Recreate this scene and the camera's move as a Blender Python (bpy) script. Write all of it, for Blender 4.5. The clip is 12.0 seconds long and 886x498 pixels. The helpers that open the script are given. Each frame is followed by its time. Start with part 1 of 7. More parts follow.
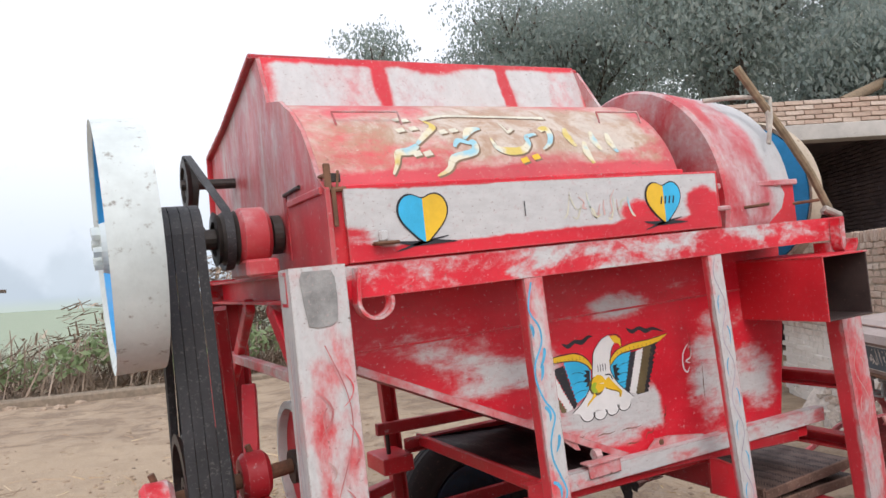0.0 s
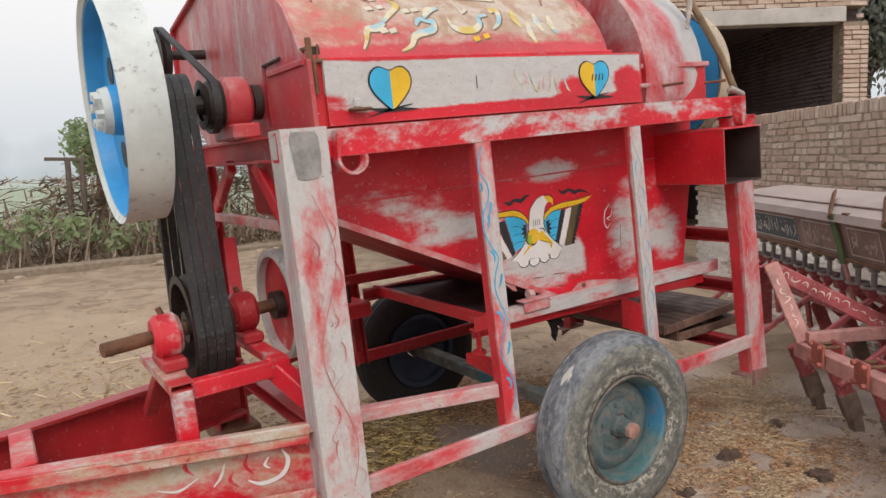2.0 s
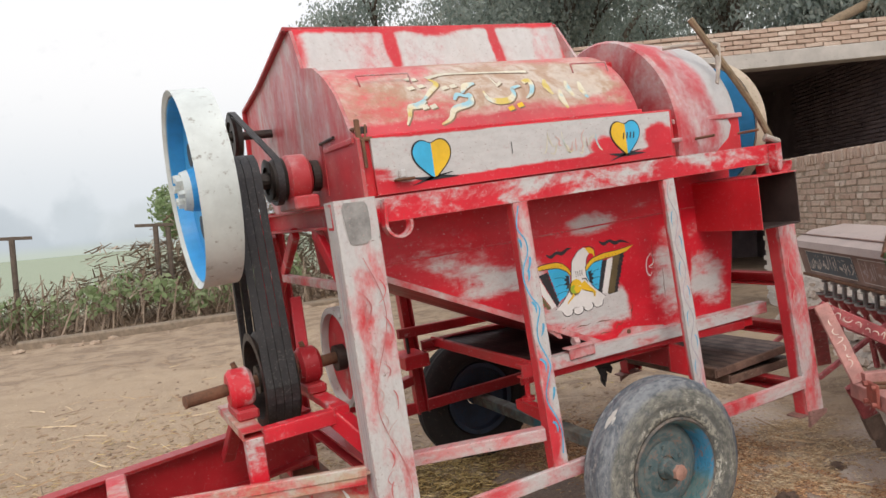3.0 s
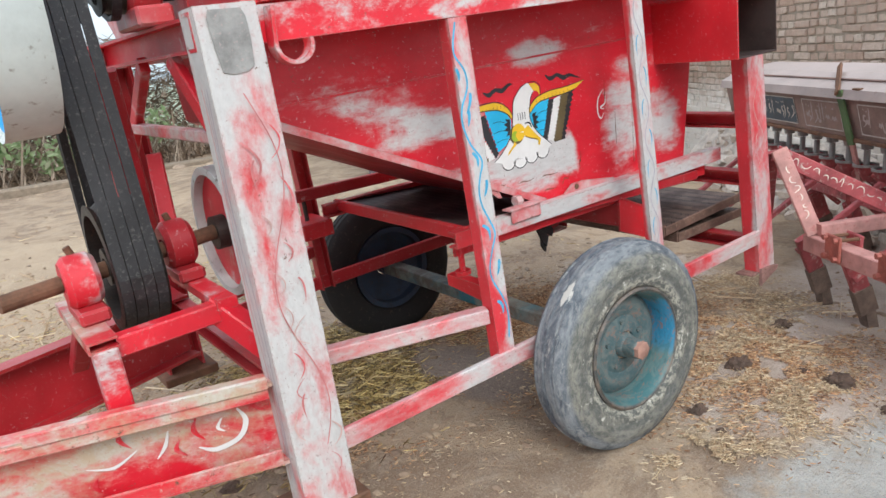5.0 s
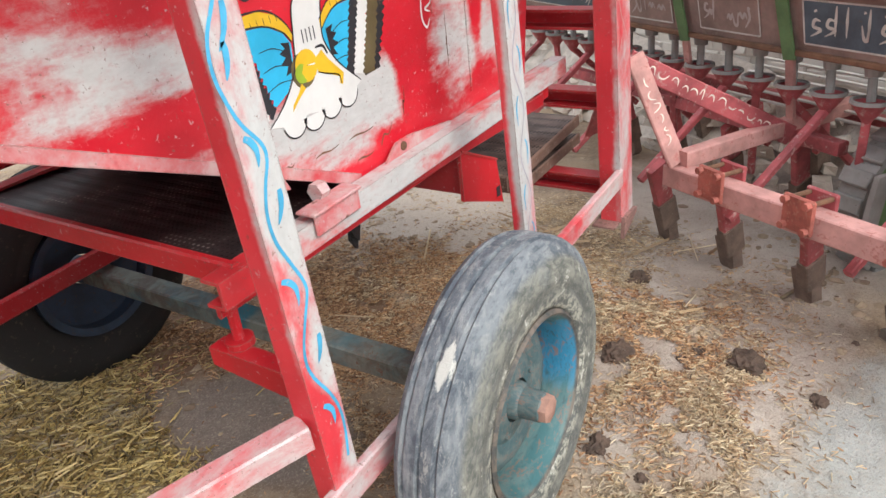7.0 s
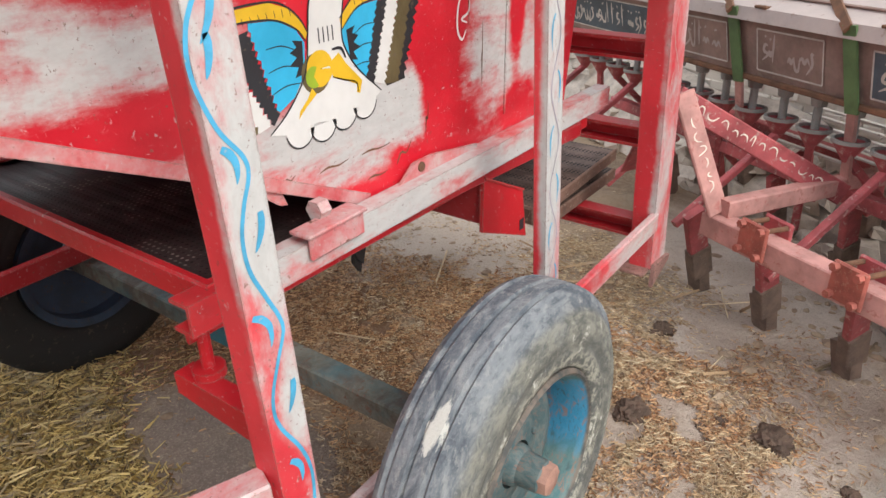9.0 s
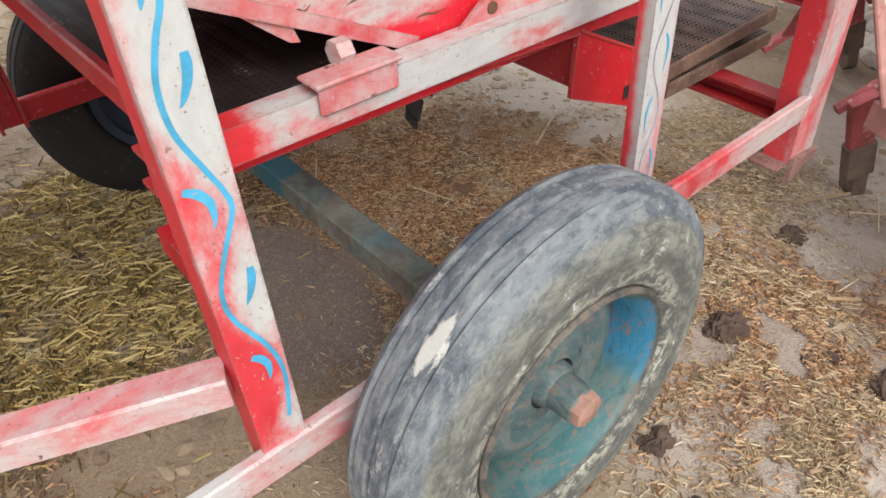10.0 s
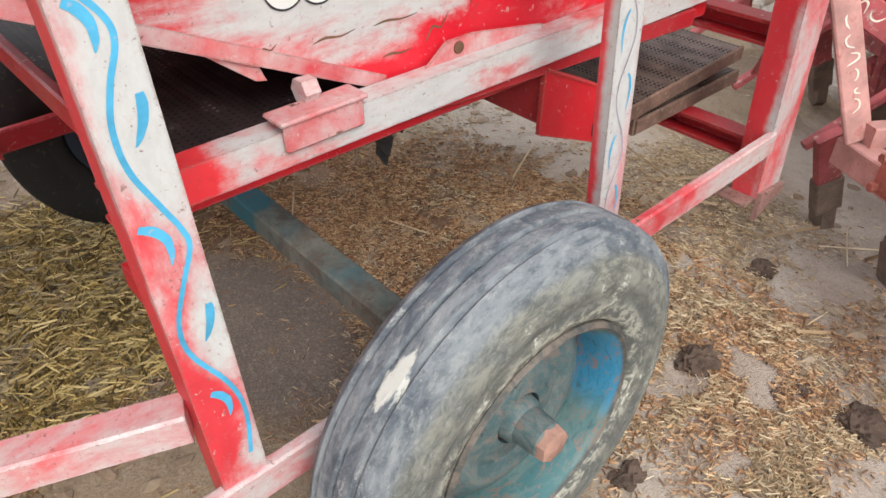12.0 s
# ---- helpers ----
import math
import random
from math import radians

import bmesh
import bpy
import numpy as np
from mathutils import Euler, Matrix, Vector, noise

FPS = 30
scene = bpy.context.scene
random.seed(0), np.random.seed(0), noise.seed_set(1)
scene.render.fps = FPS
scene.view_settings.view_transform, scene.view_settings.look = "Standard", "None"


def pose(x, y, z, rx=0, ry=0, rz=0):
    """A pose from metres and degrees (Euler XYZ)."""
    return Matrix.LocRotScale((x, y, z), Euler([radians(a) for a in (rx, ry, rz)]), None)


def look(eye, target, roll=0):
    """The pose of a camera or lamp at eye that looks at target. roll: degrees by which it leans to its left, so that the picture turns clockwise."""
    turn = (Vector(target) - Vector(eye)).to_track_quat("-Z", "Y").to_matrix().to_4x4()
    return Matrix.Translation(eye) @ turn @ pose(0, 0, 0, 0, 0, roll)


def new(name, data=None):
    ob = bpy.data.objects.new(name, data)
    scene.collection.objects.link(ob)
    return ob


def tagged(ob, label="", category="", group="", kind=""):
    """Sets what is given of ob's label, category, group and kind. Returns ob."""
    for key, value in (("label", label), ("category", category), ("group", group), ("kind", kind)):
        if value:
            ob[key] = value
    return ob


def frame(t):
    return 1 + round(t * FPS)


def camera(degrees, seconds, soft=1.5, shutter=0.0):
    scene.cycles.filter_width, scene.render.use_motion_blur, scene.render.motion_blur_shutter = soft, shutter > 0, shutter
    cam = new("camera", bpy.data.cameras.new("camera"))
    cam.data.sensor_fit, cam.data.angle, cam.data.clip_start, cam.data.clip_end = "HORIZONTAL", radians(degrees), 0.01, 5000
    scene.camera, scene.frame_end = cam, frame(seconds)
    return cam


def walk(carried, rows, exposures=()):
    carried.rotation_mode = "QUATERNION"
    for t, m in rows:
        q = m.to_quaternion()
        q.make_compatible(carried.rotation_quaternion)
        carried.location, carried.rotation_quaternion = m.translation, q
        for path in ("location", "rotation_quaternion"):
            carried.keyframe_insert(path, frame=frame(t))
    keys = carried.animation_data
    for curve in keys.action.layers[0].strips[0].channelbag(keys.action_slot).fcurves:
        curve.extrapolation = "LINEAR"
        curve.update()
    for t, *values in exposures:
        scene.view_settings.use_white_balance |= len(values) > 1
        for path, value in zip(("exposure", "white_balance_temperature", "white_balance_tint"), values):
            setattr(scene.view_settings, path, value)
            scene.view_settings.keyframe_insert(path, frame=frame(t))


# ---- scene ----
cam = camera(62.9, 12.0)
PATH = [
    (0, (-1.731, -1.614, 1.479), (-0.818, 0.164, 1.568), -3.1),
    (0.5, (-1.903, -1.803, 1.468), (-1.006, -0.015, 1.465), -3.3),
    (1, (-2.022, -1.882, 1.457), (-1.119, -0.107, 1.267), -2.4),
    (1.5, (-2.008, -1.882, 1.429), (-1.044, -0.146, 1.196), -3.7),
    (2, (-2.002, -1.897, 1.418), (-0.947, -0.215, 1.176), -2.7),
    (2.5, (-2.005, -1.955, 1.445), (-0.904, -0.29, 1.314), -4.4),
    (3, (-2.016, -2.139, 1.454), (-1.122, -0.352, 1.36), -5.2),
    (3.5, (-1.978, -2.228, 1.397), (-1.043, -0.486, 1.095), -5.4),
    (3.7, (-1.977, -2.187, 1.382), (-0.993, -0.474, 1.075), -4.1),
    (5.3, (-1.731, -1.331, 1.371), (-0.597, 0.21, 0.787), -5.6),
    (5.5, (-1.683, -1.212, 1.359), (-0.486, 0.264, 0.736), -4.7),
    (6, (-1.542, -0.825, 1.375), (-0.02, 0.282, 0.698), -4.3),
    (6.5, (-1.394, -0.67, 1.346), (0.196, 0.246, 0.551), -3.9),
    (7, (-1.128, -0.537, 1.353), (0.366, 0.47, 0.485), -5.2),
    (7.5, (-1.06, -0.511, 1.35), (0.434, 0.534, 0.526), -3.4),
    (7.7, (-1.063, -0.504, 1.367), (0.422, 0.552, 0.543), -3.3),
    (9.3, (-0.9, -0.457, 1.306), (0.542, 0.622, 0.437), 2.6),
    (9.5, (-0.798, -0.457, 1.288), (0.433, 0.702, 0.219), 2.2),
    (10, (-0.68, -0.416, 1.256), (0.383, 0.766, 0.041), 1.5),
    (10.5, (-0.661, -0.401, 1.249), (0.402, 0.775, 0.029), 2.6),
    (11, (-0.644, -0.404, 1.249), (0.44, 0.759, 0.035), 2.8),
    (11.5, (-0.644, -0.415, 1.259), (0.469, 0.764, 0.089), 2.5),
    (12, (-0.659, -0.44, 1.268), (0.464, 0.755, 0.123), 2.3),
]
walk(cam, [(t, look(eye, target, roll)) for t, eye, target, roll in PATH],
     [(0.0, 0.3, 6350, 14), (0.5, -0.12, 6800, 17), (1.0, -0.02, 7000, 17), (1.5, -0.02, 7100, 17), (2.0, 0.08, 6850, 14), (2.5, 0.16, 6800, 13), (3.7, 0.16, 6850, 14), (5.3, 0.72, 6000, 6), (6.0, 0.82, 6150, 7), (6.5, 0.9, 6250, 6), (7.7, 0.85, 6450, 9), (9.3, 0.75, 6550, 8), (10.5, 0.85, 6450, 6), (12.0, 0.85, 6450, 7)])

# ---- light ----
world = bpy.data.worlds.new("overcast")
scene.world = world
world.use_nodes = True
wn = world.node_tree
wn.nodes.clear()
w_out = wn.nodes.new("ShaderNodeOutputWorld")
w_bg = wn.nodes.new("ShaderNodeBackground")
w_sky = wn.nodes.new("ShaderNodeTexSky")
w_sky.sky_type = "NISHITA"
w_sky.sun_disc = False
w_sky.sun_elevation = radians(41)
w_sky.sun_rotation = radians(200)
w_sky.dust_density = 6.0
w_mix = wn.nodes.new("ShaderNodeMixRGB")
w_mix.inputs[0].default_value = 0.88
w_mix.inputs[2].default_value = (9.6, 10.0, 10.6, 1)
wn.links.new(w_sky.outputs[0], w_mix.inputs[1])
wn.links.new(w_mix.outputs[0], w_bg.inputs[0])
w_bg.inputs[1].default_value = 0.1
wn.links.new(w_bg.outputs[0], w_out.inputs[0])
sun = new("sun", bpy.data.lights.new("sun", "SUN"))
sun.data.energy, sun.data.angle, sun.data.color = 1.25, radians(28), (1.0, 0.97, 0.92)
sun.matrix_world = look((-3, -8, 7.6), (0, 0, 0))


# ---- material helpers ----
def node(nt, kind, **sets):
    n = nt.nodes.new("ShaderNode" + kind)
    for key, value in sets.items():
        if key.startswith("i_"):
            n.inputs[key[2:].replace("_", " ")].default_value = value
        elif key.startswith("n_"):
            n.inputs[int(key[2:])].default_value = value
        elif key == "op":
            n.operation = value
        elif key == "kind_":
            n.blend_type = value
    return n


def math_node(nt, op, a, b):
    n = node(nt, "Math", op=op)
    for i, v in ((0, a), (1, b)):
        if isinstance(v, (int, float)):
            n.inputs[i].default_value = v
        else:
            nt.links.new(v, n.inputs[i])
    return n.outputs[0]


def start(name, rough=0.5, metal=0.0):
    m = bpy.data.materials.new(name)
    m.use_nodes = True
    nt = m.node_tree
    bsdf = nt.nodes["Principled BSDF"]
    bsdf.inputs["Roughness"].default_value = rough
    bsdf.inputs["Metallic"].default_value = metal
    return m, nt, bsdf


def coords(nt, stretch=(1, 1, 1), offset=(0, 0, 0)):
    tc = node(nt, "TexCoord")
    mp = node(nt, "Mapping")
    mp.inputs["Scale"].default_value = stretch
    mp.inputs["Location"].default_value = offset
    nt.links.new(tc.outputs["Object"], mp.inputs[0])
    return tc.outputs["Object"], mp.outputs[0]


def noise_of(nt, vec, scale, detail=4.0, rough=0.6, distort=0.0):
    n = node(nt, "TexNoise", i_Scale=scale, i_Detail=detail, i_Roughness=rough, i_Distortion=distort)
    nt.links.new(vec, n.inputs["Vector"])
    return n.outputs[0]


def ramp(nt, value, lo, hi, a=0.0, b=1.0):
    n = node(nt, "MapRange")
    n.interpolation_type = "SMOOTHSTEP"
    for i, v in ((1, lo), (2, hi), (3, a), (4, b)):
        n.inputs[i].default_value = v
    nt.links.new(value, n.inputs[0])
    return n.outputs[0]


def mixed(nt, fac, a, b):
    n = node(nt, "MixRGB")
    for i, v in ((0, fac), (1, a), (2, b)):
        if isinstance(v, tuple):
            n.inputs[i].default_value = (*v, 1)
        elif isinstance(v, (int, float)):
            n.inputs[i].default_value = v
        else:
            nt.links.new(v, n.inputs[i])
    return n.outputs[0]


def bump(nt, bsdf, height, strength, distance=0.01):
    b = node(nt, "Bump", i_Strength=strength, i_Distance=distance)
    nt.links.new(height, b.inputs["Height"])
    nt.links.new(b.outputs[0], bsdf.inputs["Normal"])


def blob(nt, vec, at, size):
    """A soft ellipsoid of value 1 at a place, 0 past its size."""
    s = node(nt, "VectorMath", op="SUBTRACT")
    nt.links.new(vec, s.inputs[0])
    s.inputs[1].default_value = at
    d = node(nt, "VectorMath", op="DIVIDE")
    nt.links.new(s.outputs[0], d.inputs[0])
    d.inputs[1].default_value = size
    ln = node(nt, "VectorMath", op="LENGTH")
    nt.links.new(d.outputs[0], ln.inputs[0])
    return ramp(nt, ln.outputs["Value"], 1.25, 0.35)


RED = (0.62, 0.010, 0.026)
WHITE = (0.56, 0.55, 0.54)


def worn_paint(name, cover, scale=5.0, stretch=(1, 1, 1), blobs=(), soft=0.1, over=RED, under=WHITE, rough=0.42, chips=0.66, dust=0.12, under2=None):
    """Red paint sprayed thin over pale primer; blobs: places where more or less of the primer shows."""
    m, nt, bsdf = start(name, rough)
    raw, vec = coords(nt, stretch)
    big = noise_of(nt, vec, scale, 5, 0.62, 0.4)
    fine = noise_of(nt, vec, scale * 6, 4, 0.7)
    flake = noise_of(nt, raw, 26, 6, 0.8, 0.4)
    v = math_node(nt, "ADD", math_node(nt, "MULTIPLY", big, 0.8), math_node(nt, "MULTIPLY", fine, 0.2))
    v = math_node(nt, "ADD", v, math_node(nt, "MULTIPLY", math_node(nt, "SUBTRACT", flake, 0.5), 0.22))
    for at, size, amount in blobs:
        v = math_node(nt, "ADD", v, math_node(nt, "MULTIPLY", blob(nt, raw, at, size), amount))
    edge = 0.5 + (0.5 - cover) * 0.5
    mask = ramp(nt, v, edge - soft, edge + soft)
    shade = noise_of(nt, vec, scale * 0.7, 3)
    red = mixed(nt, ramp(nt, shade, 0.3, 0.7), tuple(c * 0.82 for c in over), tuple(min(1, c * 1.12 + 0.004) for c in over))
    pale = mixed(nt, ramp(nt, fine, 0.3, 0.7), tuple(c * 0.88 for c in under), under)
    if under2:
        pale = mixed(nt, ramp(nt, noise_of(nt, raw, scale * 2.2, 6, 0.7, 0.5), 0.38, 0.62), under2, pale)
    col = mixed(nt, mask, red, pale)
    dusty = noise_of(nt, raw, 2.3, 6, 0.7)
    col = mixed(nt, ramp(nt, dusty, 0.45, 0.8, 0, dust), col, (0.55, 0.47, 0.40))
    scuff = noise_of(nt, raw, 48, 6, 0.72, 0.3)
    col = mixed(nt, ramp(nt, scuff, 0.58, 0.74, 0, 0.14), col, tuple(c * 0.80 + 0.10 for c in under))
    col = mixed(nt, ramp(nt, scuff, 0.44, 0.30, 0, 0.22), col, tuple(c * 0.62 for c in over))
    chip = noise_of(nt, raw, 34, 6, 0.78)
    chipped = math_node(nt, "MULTIPLY", ramp(nt, chip, chips + 0.015, chips + 0.045), ramp(nt, noise_of(nt, raw, 5, 3), 0.45, 0.6))
    col = mixed(nt, chipped, col, (0.15, 0.075, 0.05))
    speck = noise_of(nt, raw, 120, 4, 0.65)
    col = mixed(nt, ramp(nt, speck, 0.645, 0.675, 0, 0.7), col, (0.20, 0.10, 0.075))
    fleck = noise_of(nt, raw, 80, 5, 0.7, 0.3)
    col = mixed(nt, ramp(nt, fleck, 0.635, 0.665, 0, 0.55), col, tuple(c * 0.96 for c in under))
    round_edge = node(nt, "Bevel", i_Radius=0.007)
    round_edge.samples = 3
    flat = node(nt, "NewGeometry")
    turn = node(nt, "VectorMath", op="DOT_PRODUCT")
    nt.links.new(round_edge.outputs[0], turn.inputs[0])
    nt.links.new(flat.outputs["Normal"], turn.inputs[1])
    rub = math_node(nt, "ADD", math_node(nt, "SUBTRACT", 1.0, turn.outputs["Value"]), math_node(nt, "MULTIPLY", math_node(nt, "SUBTRACT", noise_of(nt, raw, 70, 5, 0.75), 0.53), 2.4))
    col = mixed(nt, ramp(nt, math_node(nt, "MULTIPLY", rub, ramp(nt, turn.outputs["Value"], 0.995, 0.96)), 0.10, 0.26, 0, 0.42), col, tuple(c * 0.88 for c in under))
    col = mixed(nt, ramp(nt, math_node(nt, "MULTIPLY", rub, ramp(nt, turn.outputs["Value"], 0.99, 0.93)), 0.26, 0.36, 0, 0.85), col, (0.17, 0.085, 0.055))
    nt.links.new(col, bsdf.inputs["Base Color"])
    rr = ramp(nt, dusty, 0.3, 0.75, rough - 0.06, rough + 0.22)
    nt.links.new(rr, bsdf.inputs["Roughness"])
    bump(nt, bsdf, math_node(nt, "ADD", math_node(nt, "MULTIPLY", chip, 0.5), math_node(nt, "MULTIPLY", big, 0.6)), 0.25, 0.006)
    return m


def plain(name, colour, rough=0.5, metal=0.0, vary=0.25, scale=8.0, dirt=(0.12, 0.09, 0.06), dirt_at=0.62, relief=0.2):
    """One colour with broad and fine variation and patches of dirt."""
    m, nt, bsdf = start(name, rough, metal)
    raw, vec = coords(nt)
    a = noise_of(nt, vec, scale, 5, 0.65)
    b = noise_of(nt, vec, scale * 7, 4, 0.7)
    col = mixed(nt, ramp(nt, a, 0.25, 0.75), tuple(c * (1 - vary) for c in colour), tuple(min(1, c * (1 + vary)) for c in colour))
    col = mixed(nt, ramp(nt, b, dirt_at, dirt_at + 0.12, 0, 0.8), col, dirt)
    nt.links.new(col, bsdf.inputs["Base Color"])
    nt.links.new(ramp(nt, a, 0.2, 0.8, max(0.05, rough - 0.12), min(1, rough + 0.15)), bsdf.inputs["Roughness"])
    bump(nt, bsdf, b, relief, 0.005)
    return m


def random_paint(name, colours, rough=0.9, relief=0.4, scale=30.0, thin=0.0):
    """For pieces of one kind: colour by the piece, stained by noise."""
    m, nt, bsdf = start(name, rough)
    raw, vec = coords(nt)
    info = node(nt, "ObjectInfo")
    geo = node(nt, "NewGeometry")
    r = math_node(nt, "FRACT", math_node(nt, "ADD", info.outputs["Random"], geo.outputs["Random Per Island"]), 0)
    cr = node(nt, "ValToRGB")
    cr.color_ramp.elements[0].color = (*colours[0], 1)
    cr.color_ramp.elements[1].color = (*colours[-1], 1)
    for i, c in enumerate(colours[1:-1]):
        e = cr.color_ramp.elements.new((i + 1) / (len(colours) - 1))
        e.color = (*c, 1)
    nt.links.new(r, cr.inputs[0])
    a = noise_of(nt, vec, scale, 6, 0.7)
    col = mixed(nt, ramp(nt, a, 0.35, 0.75, 0, 0.45), cr.outputs[0], tuple(c * 0.45 for c in colours[0]))
    b = noise_of(nt, vec, scale * 0.25, 4, 0.6)
    col = mixed(nt, ramp(nt, b, 0.5, 0.75, 0, 0.5), col, (0.46, 0.40, 0.33))
    nt.links.new(col, bsdf.inputs["Base Color"])
    bump(nt, bsdf, a, relief, 0.01)
    if thin:
        tr = node(nt, "BsdfTranslucent")
        nt.links.new(col, tr.inputs[0])
        mx = node(nt, "MixShader")
        mx.inputs[0].default_value = thin
        nt.links.new(bsdf.outputs[0], mx.inputs[1])
        nt.links.new(tr.outputs[0], mx.inputs[2])
        nt.links.new(mx.outputs[0], nt.nodes["Material Output"].inputs[0])
    return m


# ---- materials ----
red_frame = worn_paint("red frame paint", 0.22, 4.0, (1, 1, 1), soft=0.09, dust=0.08)
# Dark red rims; on far and inner members the shade is in this colour.
red_dark = worn_paint("dark red and shaded red paint", 0.10, 5.0, soft=0.06, over=(0.42, 0.011, 0.020), dust=0.10)
red_fresh = worn_paint("red fresh paint", 0.05, 5.0, soft=0.08, over=(0.58, 0.012, 0.022), dust=0.06)
rail_paint = worn_paint("rail paint", 0.42, 3.2, (1, 2, 2), soft=0.08, dust=0.08)
post_white = worn_paint("post paint", 0.80, 9.0, (1.3, 1, 0.6), soft=0.2, chips=0.63, over=(0.62, 0.03, 0.04), blobs=[((-1.09, 0.15, 1.36), (0.07, 0.05, 0.09), -0.14), ((-1.13, 0.15, 1.22), (0.04, 0.05, 0.14), -0.12), ((-1.06, 0.15, 1.10), (0.03, 0.05, 0.05), -0.14), ((-1.14, 0.15, 0.98), (0.025, 0.05, 0.10), -0.10), ((-1.06, 0.15, 0.62), (0.03, 0.05, 0.12), -0.11), ((-1.15, 0.15, 0.52), (0.03, 0.05, 0.12), -0.09), ((-1.11, 0.15, 0.30), (0.2, 0.1, 0.10), -0.11)])
flame_red = worn_paint("painted flame red", 0.28, 9.0, soft=0.2)
vine_pink = plain("thin rose line paint", (0.50, 0.17, 0.17), 0.55, vary=0.3)
vine_pale = plain("faded pink line paint", (0.55, 0.36, 0.33), 0.55, vary=0.2)
vine_grey = plain("slate line paint", (0.33, 0.29, 0.36), 0.5, vary=0.3)
post_mixed = worn_paint("post paint mixed", 0.50, 7.0, (1.5, 1, 0.7), over=(0.66, 0.035, 0.05), soft=0.19, blobs=[((-0.42, 0.235, 0.9), (0.3, 0.03, 1.5), -0.4), ((0.33, 0.235, 0.9), (0.3, 0.03, 1.5), -0.4), ((1.03, 0.245, 0.9), (0.3, 0.035, 1.5), -0.4), ((-0.44, 0.19, 0.60), (0.05, 0.05, 0.14), -0.2), ((-0.44, 0.19, 0.83), (0.035, 0.05, 0.12), -0.16), ((-0.41, 0.19, 1.02), (0.04, 0.05, 0.14), 0.26), ((-0.40, 0.19, 0.72), (0.03, 0.05, 0.08), 0.2), ((0.33, 0.19, 0.95), (0.1, 0.05, 0.7), 0.16), ((-0.44, 0.19, 1.22), (0.05, 0.05, 0.30), 0.13)])
strut_paint = worn_paint("strut paint", 0.52, 5.0, (0.8, 1.5, 2.0), soft=0.2, over=(0.66, 0.035, 0.05), chips=0.61, dust=0.3)
bearer_paint = worn_paint("bearer paint", 0.68, 6.0, (0.8, 1.5, 2.0), soft=0.15, over=(0.64, 0.025, 0.035), chips=0.62, blobs=[((-0.38, 0.375, 0.83), (0.13, 0.3, 0.2), -0.45)])
flange_paint = worn_paint("bin flange paint", 0.46, 6.0, (1, 1, 1), soft=0.24, over=(0.62, 0.03, 0.045), chips=0.59, dust=0.2)
body_paint = worn_paint("bin side paint", 0.11, 4.2, (0.75, 1, 2.0), soft=0.13, chips=0.625, dust=0.05, rough=0.36, blobs=[
    ((-0.62, 0.45, 1.30), (0.24, 1, 0.10), 0.16), ((-0.45, 0.45, 1.18), (0.30, 1, 0.09), 0.24), ((0.02, 0.45, 0.97), (0.34, 1, 0.12), 0.36),
    ((0.50, 0.45, 1.07), (0.14, 1, 0.22), 0.30), ((0.72, 0.45, 0.98), (0.16, 1, 0.16), 0.30), ((0.08, 0.45, 1.36), (0.16, 1, 0.07), 0.26),
    ((0.28, 0.45, 1.04), (0.07, 1, 0.20), -0.35), ((0.60, 0.45, 1.12), (0.04, 1, 0.2), -0.3)])
cover_paint = worn_paint("drum cover paint", 0.50, 3.4, (0.8, 1, 1.4), soft=0.14, under=(0.58, 0.50, 0.42), under2=(0.40, 0.255, 0.165), dust=0.4, chips=0.61, over=(0.58, 0.06, 0.075),
                         blobs=[((-0.35, 0.40, 1.98), (0.75, 0.3, 0.10), 0.22), ((-0.3, 0.25, 1.82), (1.2, 0.2, 0.04), -0.24), ((0.33, 0.4, 1.95), (0.16, 0.4, 0.25), -0.16)])
end_paint = worn_paint("end plate paint", 0.44, 3.5, (1, 1.6, 0.6), soft=0.22, over=(0.52, 0.05, 0.06), dust=0.35,
                       blobs=[((-1.05, 0.38, 1.68), (0.3, 0.32, 0.14), -0.5)])
hopper_paint = worn_paint("hopper paint", 0.72, 4.0, (1, 1, 0.6), soft=0.15, dust=0.2, blobs=[
    ((-0.62, 0.8, 2.24), (0.035, 1, 0.16), -0.36), ((-0.10, 0.8, 2.2), (0.03, 1, 0.3), -0.38), ((-0.3, 0.8, 2.335), (1.6, 1, 0.035), -0.4), ((-1.05, 0.8, 2.25), (0.06, 1, 0.2), -0.3), ((-0.4, 0.8, 2.31), (0.12, 1, 0.04), -0.3), ((0.3, 0.8, 2.15), (0.05, 1, 0.1), -0.4)])
panel_paint = worn_paint("heart panel paint", 0.88, 4.0, (0.7, 1, 1.6), soft=0.09, blobs=[
    ((-0.35, 0.2, 1.595), (1.4, 1, 0.05), -0.6), ((0.02, 0.2, 1.66), (0.10, 1, 0.07), -0.34), ((0.32, 0.2, 1.68), (0.10, 1, 0.1), -0.36), ((-1.0, 0.2, 1.62), (0.12, 1, 0.1), -0.3), ((-0.3, 0.2, 1.81), (1.4, 1, 0.02), -0.4)])
hood_paint = worn_paint("hood paint", 0.52, 3.2, (1.2, 1, 0.8), soft=0.17, over=(0.54, 0.03, 0.045), dust=0.3, blobs=[((0.52, 0.6, 2.05), (0.05, 0.5, 0.12), -0.2), ((0.82, 0.4, 1.9), (0.12, 0.5, 0.3), 0.3)])
draw_paint = worn_paint("drawbar paint", 0.50, 4.0, (0.8, 1, 1.6), soft=0.12, under=(0.55, 0.53, 0.47), under2=(0.47, 0.37, 0.26), chips=0.60)
